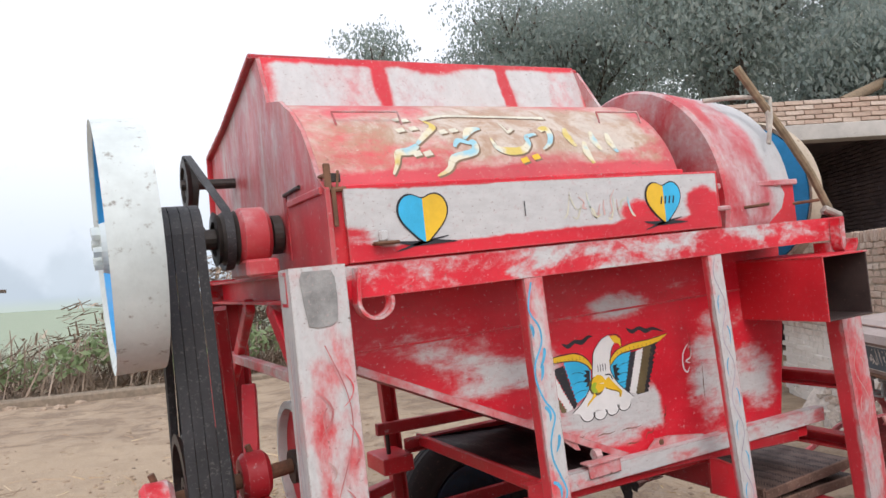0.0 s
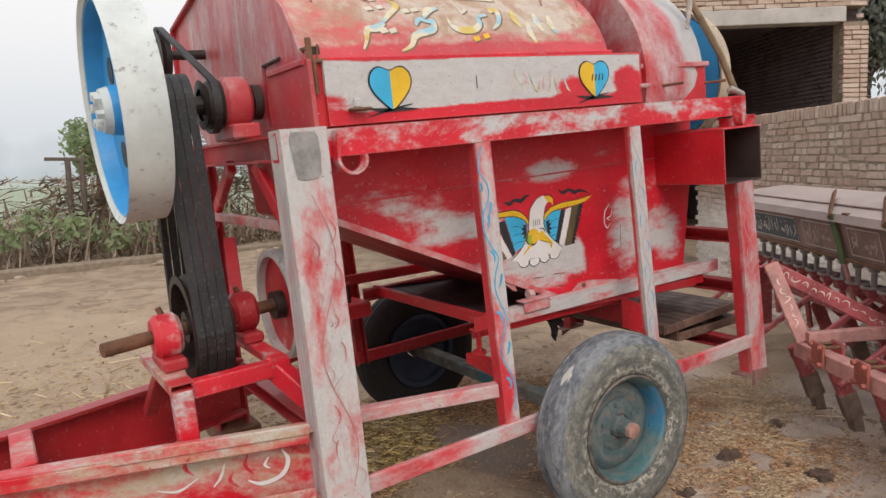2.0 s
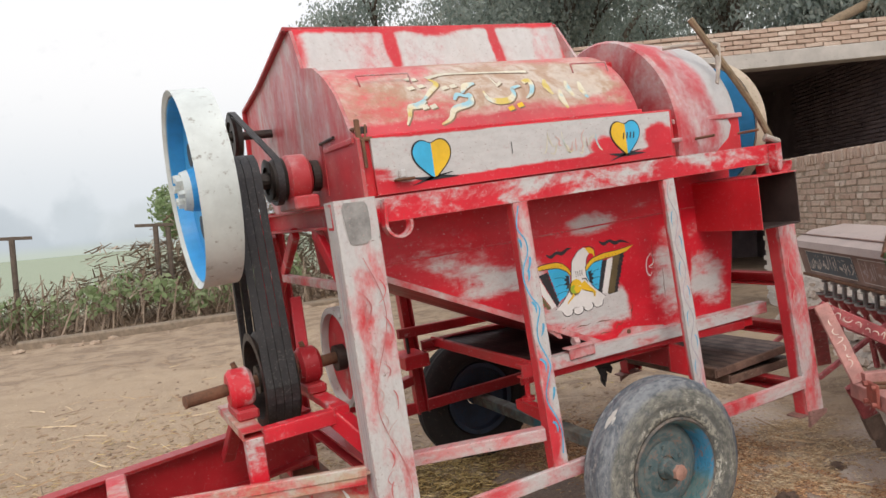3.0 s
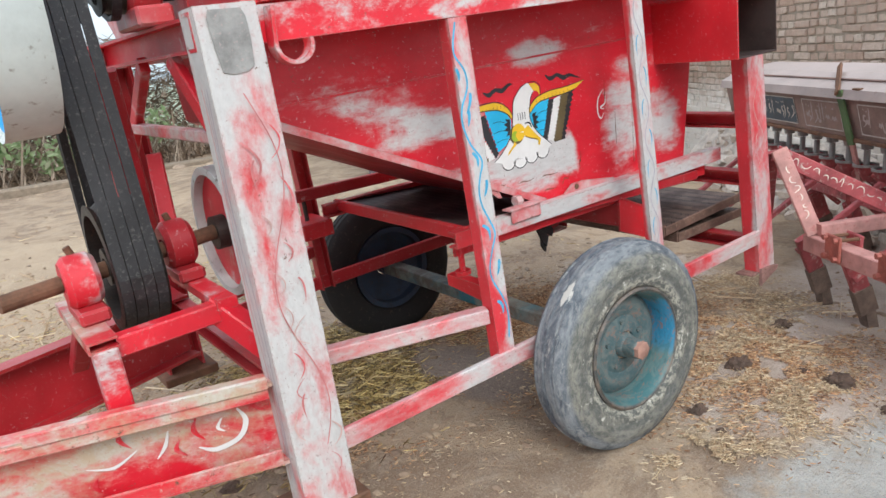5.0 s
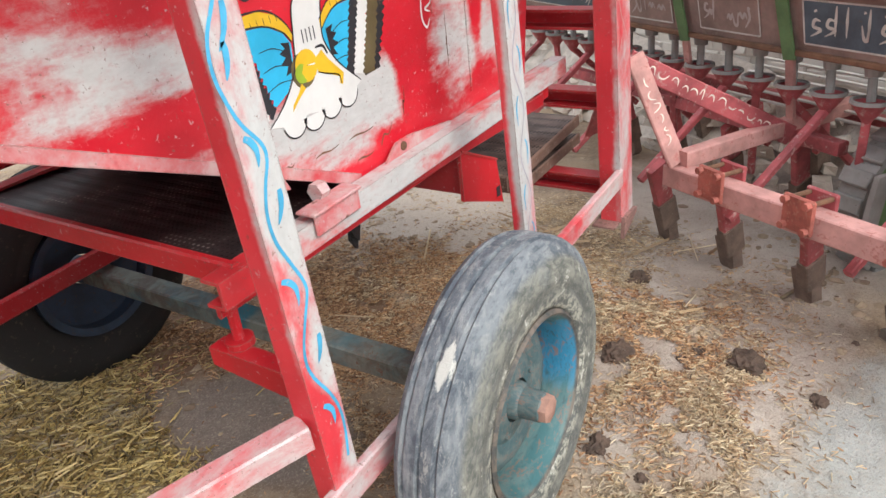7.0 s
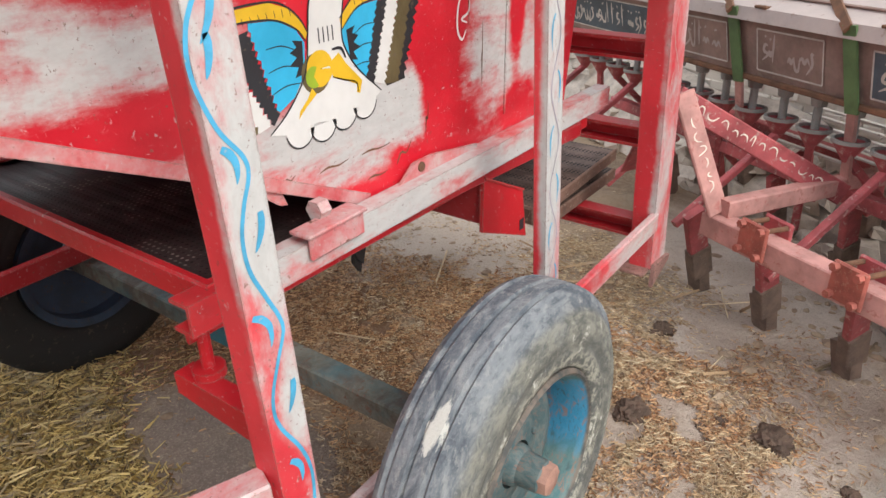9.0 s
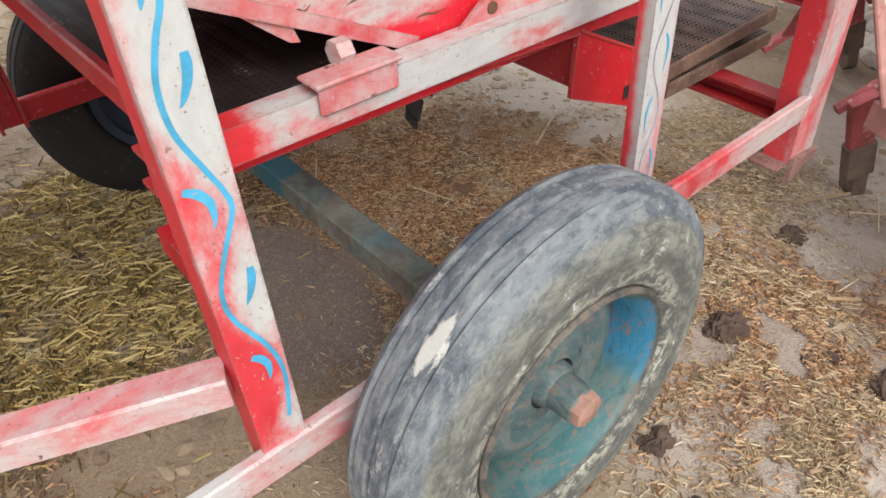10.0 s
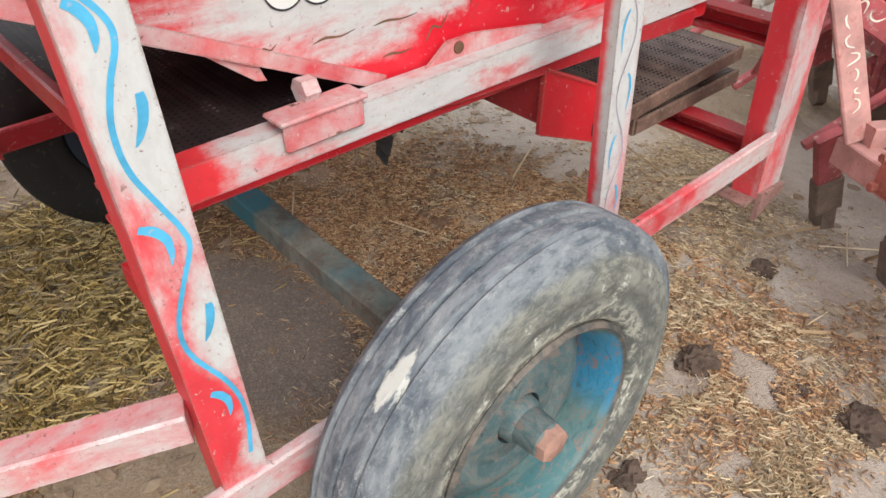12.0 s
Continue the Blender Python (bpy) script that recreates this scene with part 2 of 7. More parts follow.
machine_white = plain("flywheel white paint", (0.56, 0.61, 0.595), 0.5, vary=0.2, scale=4, dirt=(0.20, 0.18, 0.15), dirt_at=0.585)
machine_cream = plain("rear flywheel cream paint", (0.46, 0.38, 0.28), 0.65, vary=0.25, scale=7, dirt=(0.22, 0.15, 0.10), dirt_at=0.57)
machine_blue = plain("machine blue paint", (0.035, 0.32, 0.65), 0.45, vary=0.15, dirt_at=0.7)
# Far rim: its blue is darkened for the shade under the machine.
rim_shaded = plain("far rim blue with shade in it", (0.03, 0.05, 0.085), 0.65, vary=0.4, scale=9, dirt=(0.07, 0.045, 0.035), dirt_at=0.56)
sign_shadow = plain("lettering shadow paint", (0.20, 0.13, 0.08), 0.6, vary=0.2)


def round_wheel(nt, along, outward, across):
    """Coordinates that run round the wheel's axle, so that streaks follow the tyre."""
    raw, _ = coords(nt)
    s = node(nt, "SeparateXYZ")
    nt.links.new(raw, s.inputs[0])
    x = math_node(nt, "SUBTRACT", s.outputs["X"], 0.008)
    z = math_node(nt, "SUBTRACT", s.outputs["Z"], 0.353)
    ang = math_node(nt, "ARCTAN2", x, z)
    rad = math_node(nt, "POWER", math_node(nt, "ADD", math_node(nt, "MULTIPLY", x, x), math_node(nt, "MULTIPLY", z, z)), 0.5)
    c = node(nt, "CombineXYZ")
    nt.links.new(math_node(nt, "MULTIPLY", ang, 0.3 * along), c.inputs[0])
    nt.links.new(math_node(nt, "MULTIPLY", rad, outward), c.inputs[1])
    nt.links.new(math_node(nt, "MULTIPLY", s.outputs["Y"], across), c.inputs[2])
    return raw, rad, c.outputs[0]


def tyre_material():
    m, nt, bsdf = start("dusty grey tyre rubber", 0.78)
    raw, rad, vec = round_wheel(nt, 2.2, 4.0, 4.4)
    a = noise_of(nt, vec, 4.5, 7, 0.70, 0.5)
    b = noise_of(nt, vec, 13, 7, 0.74, 0.4)
    c = noise_of(nt, raw, 90, 5, 0.75)
    e = noise_of(nt, raw, 9, 6, 0.7)
    col = mixed(nt, ramp(nt, a, 0.36, 0.62), (0.070, 0.084, 0.105), (0.215, 0.232, 0.248))
    col = mixed(nt, ramp(nt, b, 0.50, 0.64, 0, 0.55), col, (0.33, 0.335, 0.325))
    col = mixed(nt, ramp(nt, b, 0.46, 0.36, 0, 0.6), col, (0.060, 0.070, 0.088))
    side = ramp(nt, rad, 0.342, 0.322)
    wall_tone = mixed(nt, ramp(nt, b, 0.36, 0.60), (0.105, 0.107, 0.095), (0.255, 0.248, 0.205))
    col = mixed(nt, math_node(nt, "MULTIPLY", side, ramp(nt, e, 0.32, 0.56, 0.55, 0.95)), col, wall_tone)
    inner = math_node(nt, "MULTIPLY", ramp(nt, rad, 0.292, 0.278), ramp(nt, a, 0.42, 0.60, 0.2, 0.8))
    col = mixed(nt, inner, col, (0.085, 0.088, 0.082))
    bead = ramp(nt, rad, 0.262, 0.242)
    col = mixed(nt, math_node(nt, "MULTIPLY", bead, ramp(nt, b, 0.46, 0.58, 0.0, 0.9)), col, (0.40, 0.385, 0.32))
    flake = math_node(nt, "MULTIPLY", ramp(nt, b, 0.54, 0.60), ramp(nt, e, 0.53, 0.60))
    col = mixed(nt, math_node(nt, "MULTIPLY", flake, ramp(nt, rad, 0.33, 0.30, 0.25, 1.0)), col, (0.60, 0.585, 0.53))
    smear = math_node(nt, "ADD", blob(nt, raw, (-0.232, 0.070, 0.600), (0.050, 0.026, 0.085)), math_node(nt, "MULTIPLY", math_node(nt, "SUBTRACT", b, 0.5), 2.2))
    col = mixed(nt, ramp(nt, smear, 0.55, 0.80, 0, 0.9), col, (0.60, 0.59, 0.54))
    col = mixed(nt, ramp(nt, c, 0.56, 0.72, 0, 0.55), col, (0.36, 0.36, 0.35))
    nt.links.new(col, bsdf.inputs["Base Color"])
    bump(nt, bsdf, math_node(nt, "ADD", math_node(nt, "MULTIPLY", c, 0.5), b), 0.6, 0.008)
    return m


def rim_material(name, bright):
    """Old blue rim paint gone grey green, bluer on one side, with rust."""
    m, nt, bsdf = start(name, 0.6)
    raw, rad, vec = round_wheel(nt, 1.0, 4.0, 4.0)
    a = noise_of(nt, vec, 7, 6, 0.68, 0.6)
    b = noise_of(nt, raw, 24, 5, 0.7, 0.4)
    col = mixed(nt, ramp(nt, a, 0.38, 0.62), (0.055 - 0.01 * (bright > 0.8), 0.105 + 0.03 * (bright > 0.8), 0.115 + 0.03 * (bright > 0.8)), (0.135 - 0.02 * (bright > 0.8), 0.165 + 0.02 * (bright > 0.8), 0.16 + 0.02 * (bright > 0.8)))
    blue_side = math_node(nt, "MULTIPLY", math_node(nt, "ADD", blob(nt, raw, (0.19, 0.06, 0.40), (0.09, 0.4, 0.17)), math_node(nt, "MULTIPLY", math_node(nt, "SUBTRACT", a, 0.5), 1.1)), bright)
    col = mixed(nt, ramp(nt, blue_side, 0.42, 1.0, 0, 0.65), col, (0.010, 0.24, 0.47))
    e = noise_of(nt, vec, 20, 6, 0.7, 0.8)
    rusty = math_node(nt, "ADD", math_node(nt, "MULTIPLY", e, 0.7), math_node(nt, "MULTIPLY", b, 0.3))
    col = mixed(nt, ramp(nt, rusty, 0.515, 0.62, 0, 0.8), col, (0.25, 0.135, 0.10))
    col = mixed(nt, ramp(nt, e, 0.45, 0.33, 0, 0.75), col, (0.05, 0.085, 0.095))
    edge = ramp(nt, rad, 0.198, 0.205)
    col = mixed(nt, edge, col, mixed(nt, ramp(nt, b, 0.4, 0.6), (0.06, 0.062, 0.06), (0.17, 0.135, 0.11)))
    nt.links.new(col, bsdf.inputs["Base Color"])
    bump(nt, bsdf, b, 0.3, 0.004)
    return m


rim_dull = rim_material("wheel disc worn blue", 0.45)
rim_inner = rim_material("wheel rim worn blue", 1.0)
rubber = tyre_material()
# Far tyre: rubber colour darkened for the shade it stands in.
shaded_rubber = plain("tyre rubber with shade in it", (0.017, 0.016, 0.016), 0.85, vary=0.45, scale=7, dirt=(0.07, 0.052, 0.04), dirt_at=0.58)
belt_rubber = plain("belt rubber", (0.022, 0.022, 0.024), 0.55, vary=0.5, scale=14, dirt=(0.09, 0.085, 0.08), dirt_at=0.55)
iron = plain("dark greasy iron", (0.05, 0.042, 0.038), 0.5, 0.5, vary=0.4, scale=16, dirt=(0.11, 0.06, 0.035), dirt_at=0.58)
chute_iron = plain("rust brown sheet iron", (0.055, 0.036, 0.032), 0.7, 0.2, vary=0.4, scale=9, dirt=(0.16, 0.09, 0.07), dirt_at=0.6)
rust_sheet = plain("rusted sheet edge", (0.17, 0.10, 0.075), 0.75, 0.2, vary=0.4, scale=12, dirt=(0.34, 0.25, 0.20), dirt_at=0.57)
nut_rust = plain("pale rusted nut", (0.36, 0.20, 0.155), 0.8, 0.1, vary=0.4, scale=22)
rust = plain("rusty iron", (0.17, 0.085, 0.05), 0.8, 0.2, vary=0.4, scale=20)
axle_paint = worn_paint("axle worn paint", 0.70, 7, (1, 0.7, 1), [((0, 0.92, 0.36), (0.2, 0.06, 0.2), -0.45)], 0.16, (0.012, 0.11, 0.15), (0.15, 0.165, 0.145), 0.6, 0.56, 0.25, (0.075, 0.058, 0.045))


def perforated(name, low, high, shine):
    """Dark sheet with rows of small holes, some of them in the shine colour."""
    m, nt, bsdf = start(name, 0.5, 0.3)
    raw, vec = coords(nt, (75, 75, 0))
    f = node(nt, "VectorMath", op="FRACTION")
    nt.links.new(vec, f.inputs[0])
    s = node(nt, "VectorMath", op="SUBTRACT")
    nt.links.new(f.outputs[0], s.inputs[0])
    s.inputs[1].default_value = (0.5, 0.5, 0)
    ln = node(nt, "VectorMath", op="LENGTH")
    nt.links.new(s.outputs[0], ln.inputs[0])
    hole = ramp(nt, ln.outputs["Value"], 0.25, 0.18)
    a = noise_of(nt, raw, 9, 5, 0.65)
    col = mixed(nt, ramp(nt, a, 0.35, 0.65), low, high)
    col = mixed(nt, hole, col, mixed(nt, ramp(nt, a, 0.58, 0.64), (0.006, 0.005, 0.005), shine))
    nt.links.new(col, bsdf.inputs["Base Color"])
    bump(nt, bsdf, math_node(nt, "SUBTRACT", 1.0, hole), 0.4, 0.003)
    return m


# Sheet colour carries the shade under the bin; some pinholes are painted bright.
sieve_metal = perforated("perforated sieve sheet", (0.018, 0.014, 0.015), (0.060, 0.042, 0.042), (0.30, 0.27, 0.24))
tray_iron = perforated("brown perforated tray sheet", (0.085, 0.054, 0.045), (0.175, 0.122, 0.102), (0.02, 0.013, 0.011))
wood_stick = plain("weathered stick wood", (0.22, 0.16, 0.10), 0.9, vary=0.35, scale=20)
cloth_grey = plain("grey rag and rope", (0.42, 0.38, 0.33), 0.95, vary=0.3, scale=20)
ink = plain("black sign paint", (0.02, 0.02, 0.024), 0.5, vary=0.3)
sign_cyan = plain("cyan sign paint", (0.03, 0.40, 0.66), 0.45, vary=0.15, dirt_at=0.75)
vine_blue = plain("vine blue paint", (0.07, 0.36, 0.58), 0.5, vary=0.3, scale=12, dirt=(0.40, 0.40, 0.44), dirt_at=0.6)
sign_yellow = plain("yellow sign paint", (0.72, 0.44, 0.02), 0.45, vary=0.15, dirt_at=0.75)
sign_white = plain("white sign paint", (0.68, 0.67, 0.65), 0.5, vary=0.08, dirt_at=0.72)
dusty_letter = plain("dusty lettering paint", (0.50, 0.46, 0.42), 0.7, vary=0.25, scale=20, dirt=(0.24, 0.17, 0.13), dirt_at=0.6)
claw_green = plain("leaf green sign paint", (0.30, 0.42, 0.03), 0.45, vary=0.2)
sign_olive = plain("olive sign paint", (0.12, 0.09, 0.04), 0.5, vary=0.3)
sign_pale = plain("pale lettering paint", (0.58, 0.55, 0.44), 0.5, vary=0.2, scale=14)


def faded_letters():
    """Brush lettering that runs from cream through yellow to pale blue."""
    m, nt, bsdf = start("faded lettering paint", 0.55)
    raw, vec = coords(nt)
    a = noise_of(nt, vec, 9, 3, 0.5)
    b = noise_of(nt, vec, 60, 4, 0.7)
    col = mixed(nt, ramp(nt, a, 0.36, 0.50), (0.60, 0.46, 0.11), (0.64, 0.60, 0.46))
    col = mixed(nt, ramp(nt, a, 0.50, 0.62), col, (0.28, 0.52, 0.60))
    col = mixed(nt, ramp(nt, b, 0.55, 0.70, 0, 0.7), col, (0.36, 0.26, 0.17))
    nt.links.new(col, bsdf.inputs["Base Color"])
    return m


sign_lemon = faded_letters()
letter_white = plain("faded white lettering paint", (0.74, 0.66, 0.58), 0.7, vary=0.25, scale=20, dirt=(0.5, 0.25, 0.2), dirt_at=0.62)
seed_red = plain("faded red seed drill paint", (0.37, 0.078, 0.085), 0.65, vary=0.5, scale=6, dirt=(0.47, 0.32, 0.29), dirt_at=0.55)
foot_iron = plain("pink painted rusty foot iron", (0.27, 0.145, 0.125), 0.7, vary=0.4, scale=12, dirt=(0.13, 0.07, 0.05), dirt_at=0.52)
clamp_rust = plain("rust orange clamp paint", (0.36, 0.10, 0.075), 0.7, vary=0.4, scale=14, dirt=(0.42, 0.22, 0.16), dirt_at=0.55)
bank_mat = plain("pale crumbled earth and brick", (0.52, 0.455, 0.40), 0.95, vary=0.3, scale=10, dirt=(0.34, 0.27, 0.22), dirt_at=0.55, relief=0.9)
bank_lump = random_paint("pale rubble lumps", [(0.46, 0.38, 0.32), (0.62, 0.56, 0.50), (0.54, 0.45, 0.38), (0.40, 0.31, 0.25)], 0.95, 0.5)
seed_dusty = plain("dust bleached red toolbar paint", (0.47, 0.24, 0.215), 0.7, vary=0.4, scale=6, dirt=(0.40, 0.14, 0.12), dirt_at=0.56)
seed_box = plain("rusted brown seed box paint", (0.25, 0.165, 0.14), 0.75, vary=0.4, scale=6, dirt=(0.24, 0.18, 0.14), dirt_at=0.54)
seed_lid = plain("dusty pale pink seed box lid", (0.41, 0.335, 0.31), 0.5, vary=0.15, scale=5, dirt=(0.25, 0.17, 0.13), dirt_at=0.6)
seed_green = plain("green drill wheel paint", (0.09, 0.15, 0.06), 0.75, vary=0.35, scale=10)
soil_iron = plain("soil worn iron", (0.18, 0.125, 0.10), 0.75, 0.2, vary=0.4, scale=18, dirt=(0.24, 0.19, 0.14), dirt_at=0.55)
sign_board = plain("dark sign field", (0.065, 0.085, 0.105), 0.6, vary=0.4)
pale_slat = plain("pale scuffed slat paint", (0.66, 0.63, 0.60), 0.6, vary=0.15, dirt=(0.35, 0.2, 0.17), dirt_at=0.6)
tube_grey = plain("grey seed tube plastic", (0.27, 0.255, 0.24), 0.7, vary=0.25)
bare_grey = plain("bare grey primer", (0.27, 0.265, 0.255), 0.7, vary=0.35, scale=14, dirt=(0.42, 0.33, 0.31), dirt_at=0.56)
concrete = plain("old concrete", (0.42, 0.40, 0.37), 0.9, vary=0.2, scale=3)
mud_mortar = plain("mud mortar", (0.24, 0.19, 0.14), 0.95, vary=0.25, scale=12, relief=0.6)
brick_mat = random_paint("sun bleached brick", [(0.42, 0.30, 0.235), (0.52, 0.40, 0.32), (0.46, 0.32, 0.25), (0.60, 0.50, 0.42), (0.50, 0.36, 0.28)])
# Shed inside: the dim of the interior is put into a darker brick colour.
shed_shade_mat = plain("brick with shed shade in it", (0.115, 0.09, 0.095), 0.9, vary=0.4, scale=3, dirt=(0.15, 0.11, 0.09), dirt_at=0.6)
straw_mat = random_paint("straw", [(0.34, 0.215, 0.12), (0.54, 0.38, 0.22), (0.84, 0.70, 0.48), (0.19, 0.12, 0.07), (0.48, 0.33, 0.19), (0.72, 0.56, 0.35)], 0.5, 0.1)
heap_mat = random_paint("golden straw", [(0.10, 0.06, 0.02), (0.30, 0.195, 0.055), (0.76, 0.58, 0.24), (0.035, 0.022, 0.011)], 0.45, 0.1)
chaff_mat = random_paint("chaff", [(0.17, 0.075, 0.036), (0.42, 0.215, 0.105), (0.76, 0.50, 0.28), (0.07, 0.034, 0.02)], 0.8, 0.1)
clod_mat = random_paint("dry earth clods", [(0.30, 0.21, 0.145), (0.42, 0.32, 0.22), (0.36, 0.26, 0.18), (0.22, 0.155, 0.11)], 0.95, 0.4)
rubble_mat = plain("earthy brick rubble", (0.36, 0.275, 0.205), 0.95, vary=0.35, scale=9)
dung_mat = plain("dried dung", (0.105, 0.068, 0.05), 0.95, vary=0.4, scale=25, dirt=(0.2, 0.15, 0.09), dirt_at=0.58, relief=0.8)
# Leaf colours are paled and greyed so that they carry the distant haze.
leaf_mat = random_paint("tree leaves", [(0.27, 0.335, 0.31), (0.33, 0.39, 0.345), (0.41, 0.45, 0.39), (0.29, 0.355, 0.33)], 0.6, 0.1, 30.0, 0.6)
weed_mat = random_paint("weed leaves", [(0.22, 0.31, 0.14), (0.28, 0.38, 0.18), (0.35, 0.41, 0.24)], 0.7, 0.1, 30.0, 0.4)
dry_mat = random_paint("dry stalks", [(0.24, 0.175, 0.125), (0.33, 0.25, 0.19), (0.38, 0.30, 0.23), (0.18, 0.13, 0.095)], 0.95, 0.1)
heap_dry = random_paint("heaped dry stalks", [(0.26, 0.185, 0.13), (0.40, 0.30, 0.22), (0.52, 0.42, 0.32), (0.20, 0.14, 0.10)], 0.95, 0.1)
bark_mat = plain("tree bark", (0.12, 0.095, 0.075), 0.95, vary=0.3, scale=12, relief=0.6)


def ground_material():
    m, nt, bsdf = start("trodden farmyard earth", 0.95)
    raw, vec = coords(nt)
    a = noise_of(nt, vec, 0.9, 6, 0.65)
    b = noise_of(nt, vec, 6, 6, 0.7)
    c = noise_of(nt, vec, 45, 4, 0.7)
    d = noise_of(nt, vec, 2.4, 6, 0.7, 0.8)
    col = mixed(nt, ramp(nt, a, 0.3, 0.7), (0.345, 0.25, 0.168), (0.455, 0.338, 0.228))
    col = mixed(nt, ramp(nt, d, 0.45, 0.58, 0, 0.8), col, (0.215, 0.145, 0.095))
    col = mixed(nt, ramp(nt, b, 0.45, 0.75, 0, 0.6), col, (0.34, 0.275, 0.215))
    xyz = node(nt, "SeparateXYZ")
    nt.links.new(raw, xyz.inputs[0])
    bend = math_node(nt, "MULTIPLY", math_node(nt, "MAXIMUM", math_node(nt, "SUBTRACT", xyz.outputs["X"], 0.7), 0), 0.85)
    south = math_node(nt, "MULTIPLY", math_node(nt, "ADD", math_node(nt, "ADD", xyz.outputs["Y"], 0.40), bend), -1)
    grey = math_node(nt, "ADD", south, math_node(nt, "ADD", math_node(nt, "MULTIPLY", math_node(nt, "SUBTRACT", d, 0.5), 0.55), math_node(nt, "MULTIPLY", math_node(nt, "SUBTRACT", b, 0.5), 0.35)))
    swept = math_node(nt, "MULTIPLY", ramp(nt, grey, -0.08, 0.14, 0, 0.9), ramp(nt, math_node(nt, "ADD", blob(nt, raw, (1.1, -1.5, 0), (2.1, 1.9, 3)), math_node(nt, "MULTIPLY", math_node(nt, "SUBTRACT", d, 0.5), 0.8)), 0.15, 0.5))
    col = mixed(nt, swept, col, mixed(nt, ramp(nt, b, 0.35, 0.65), (0.36, 0.365, 0.345), (0.47, 0.475, 0.45)))
    # Mud patch by the axle, plus painted shade that darkens the straw heap's gaps.
    mud_and_gap_shade = math_node(nt, "ADD", math_node(nt, "MAXIMUM", blob(nt, raw, (-0.02, 0.92, 0), (0.28, 0.45, 3)), math_node(nt, "MAXIMUM", blob(nt, raw, (-0.55, 1.28, 0), (0.42, 0.42, 3)), blob(nt, raw, (-0.28, 1.55, 0), (0.50, 0.48, 3)))), math_node(nt, "MULTIPLY", b, 0.35))
    col = mixed(nt, ramp(nt, mud_and_gap_shade, 0.45, 0.95, 0, 0.85), col, (0.20, 0.158, 0.14))
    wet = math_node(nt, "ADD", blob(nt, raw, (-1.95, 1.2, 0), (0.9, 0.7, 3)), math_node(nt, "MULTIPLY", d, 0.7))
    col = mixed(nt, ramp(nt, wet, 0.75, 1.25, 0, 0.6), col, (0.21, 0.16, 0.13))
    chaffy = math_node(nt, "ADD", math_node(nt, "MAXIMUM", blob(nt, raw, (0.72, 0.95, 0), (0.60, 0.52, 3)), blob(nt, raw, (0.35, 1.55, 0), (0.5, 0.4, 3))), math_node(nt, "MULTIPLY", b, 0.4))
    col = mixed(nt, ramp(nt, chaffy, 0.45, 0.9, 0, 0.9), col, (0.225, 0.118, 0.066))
    # Pale dusty earth, its colour lightened round the drill to offset the shade there.
    dusty = math_node(nt, "ADD", math_node(nt, "MAXIMUM", blob(nt, raw, (2.2, -0.25, 0), (1.1, 1.1, 3)), blob(nt, raw, (1.0, -0.05, 0), (0.95, 0.62, 3))), math_node(nt, "MULTIPLY", b, 0.4))
    col = mixed(nt, ramp(nt, dusty, 0.5, 1.0, 0, 0.85), col, mixed(nt, ramp(nt, d, 0.40, 0.60), (0.60, 0.525, 0.465), (0.48, 0.395, 0.335)))
    trod = math_node(nt, "ADD", math_node(nt, "MAXIMUM", blob(nt, raw, (0.72, -0.02, 0), (0.55, 0.42, 3)), blob(nt, raw, (0.25, -0.22, 0), (0.35, 0.16, 3))), math_node(nt, "MULTIPLY", math_node(nt, "SUBTRACT", b, 0.5), 2.4))
    col = mixed(nt, ramp(nt, trod, 0.45, 0.95, 0, 0.3), col, (0.24, 0.16, 0.105))
    # Pale mud, lightened beyond its own tone against the shade under the thresher.
    mud = math_node(nt, "ADD", blob(nt, raw, (1.40, 1.15, 0), (0.6, 0.6, 3)), math_node(nt, "MULTIPLY", math_node(nt, "SUBTRACT", d, 0.5), 1.6))
    col = mixed(nt, ramp(nt, mud, 0.25, 0.7, 0, 0.8), col, (0.50, 0.42, 0.36))
    pale = math_node(nt, "ADD", blob(nt, raw, (-2.2, 4.6, 0), (3.2, 3.2, 3)), math_node(nt, "MULTIPLY", b, 0.4))
    col = mixed(nt, ramp(nt, pale, 0.6, 1.1, 0, 0.7), col, (0.455, 0.345, 0.235))
    field = node(nt, "SeparateXYZ")
    nt.links.new(raw, field.inputs[0])
    # Far field: its green is paled here, the mist put into the colour.
    far = ramp(nt, math_node(nt, "ADD", field.outputs["Y"], math_node(nt, "MULTIPLY", a, 6)), 17, 20)
    col = mixed(nt, far, col, mixed(nt, ramp(nt, b, 0.3, 0.7), (0.26, 0.33, 0.23), (0.34, 0.40, 0.29)))
    col = mixed(nt, ramp(nt, c, 0.5, 0.72, 0, 0.4), col, (0.47, 0.40, 0.32))
    col = mixed(nt, ramp(nt, c, 0.42, 0.26, 0, 0.5), col, (0.17, 0.13, 0.10))
    grit = noise_of(nt, vec, 150, 5, 0.75)
    col = mixed(nt, ramp(nt, grit, 0.52, 0.66, 0, 0.45), col, (0.56, 0.465, 0.36))
    col = mixed(nt, ramp(nt, grit, 0.46, 0.34, 0, 0.5), col, (0.14, 0.105, 0.08))
    nt.links.new(col, bsdf.inputs["Base Color"])
    bump(nt, bsdf, math_node(nt, "ADD", math_node(nt, "ADD", math_node(nt, "MULTIPLY", c, 0.5), math_node(nt, "MULTIPLY", grit, 0.25)), b), 0.8, 0.025)
    return m


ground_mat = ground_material()


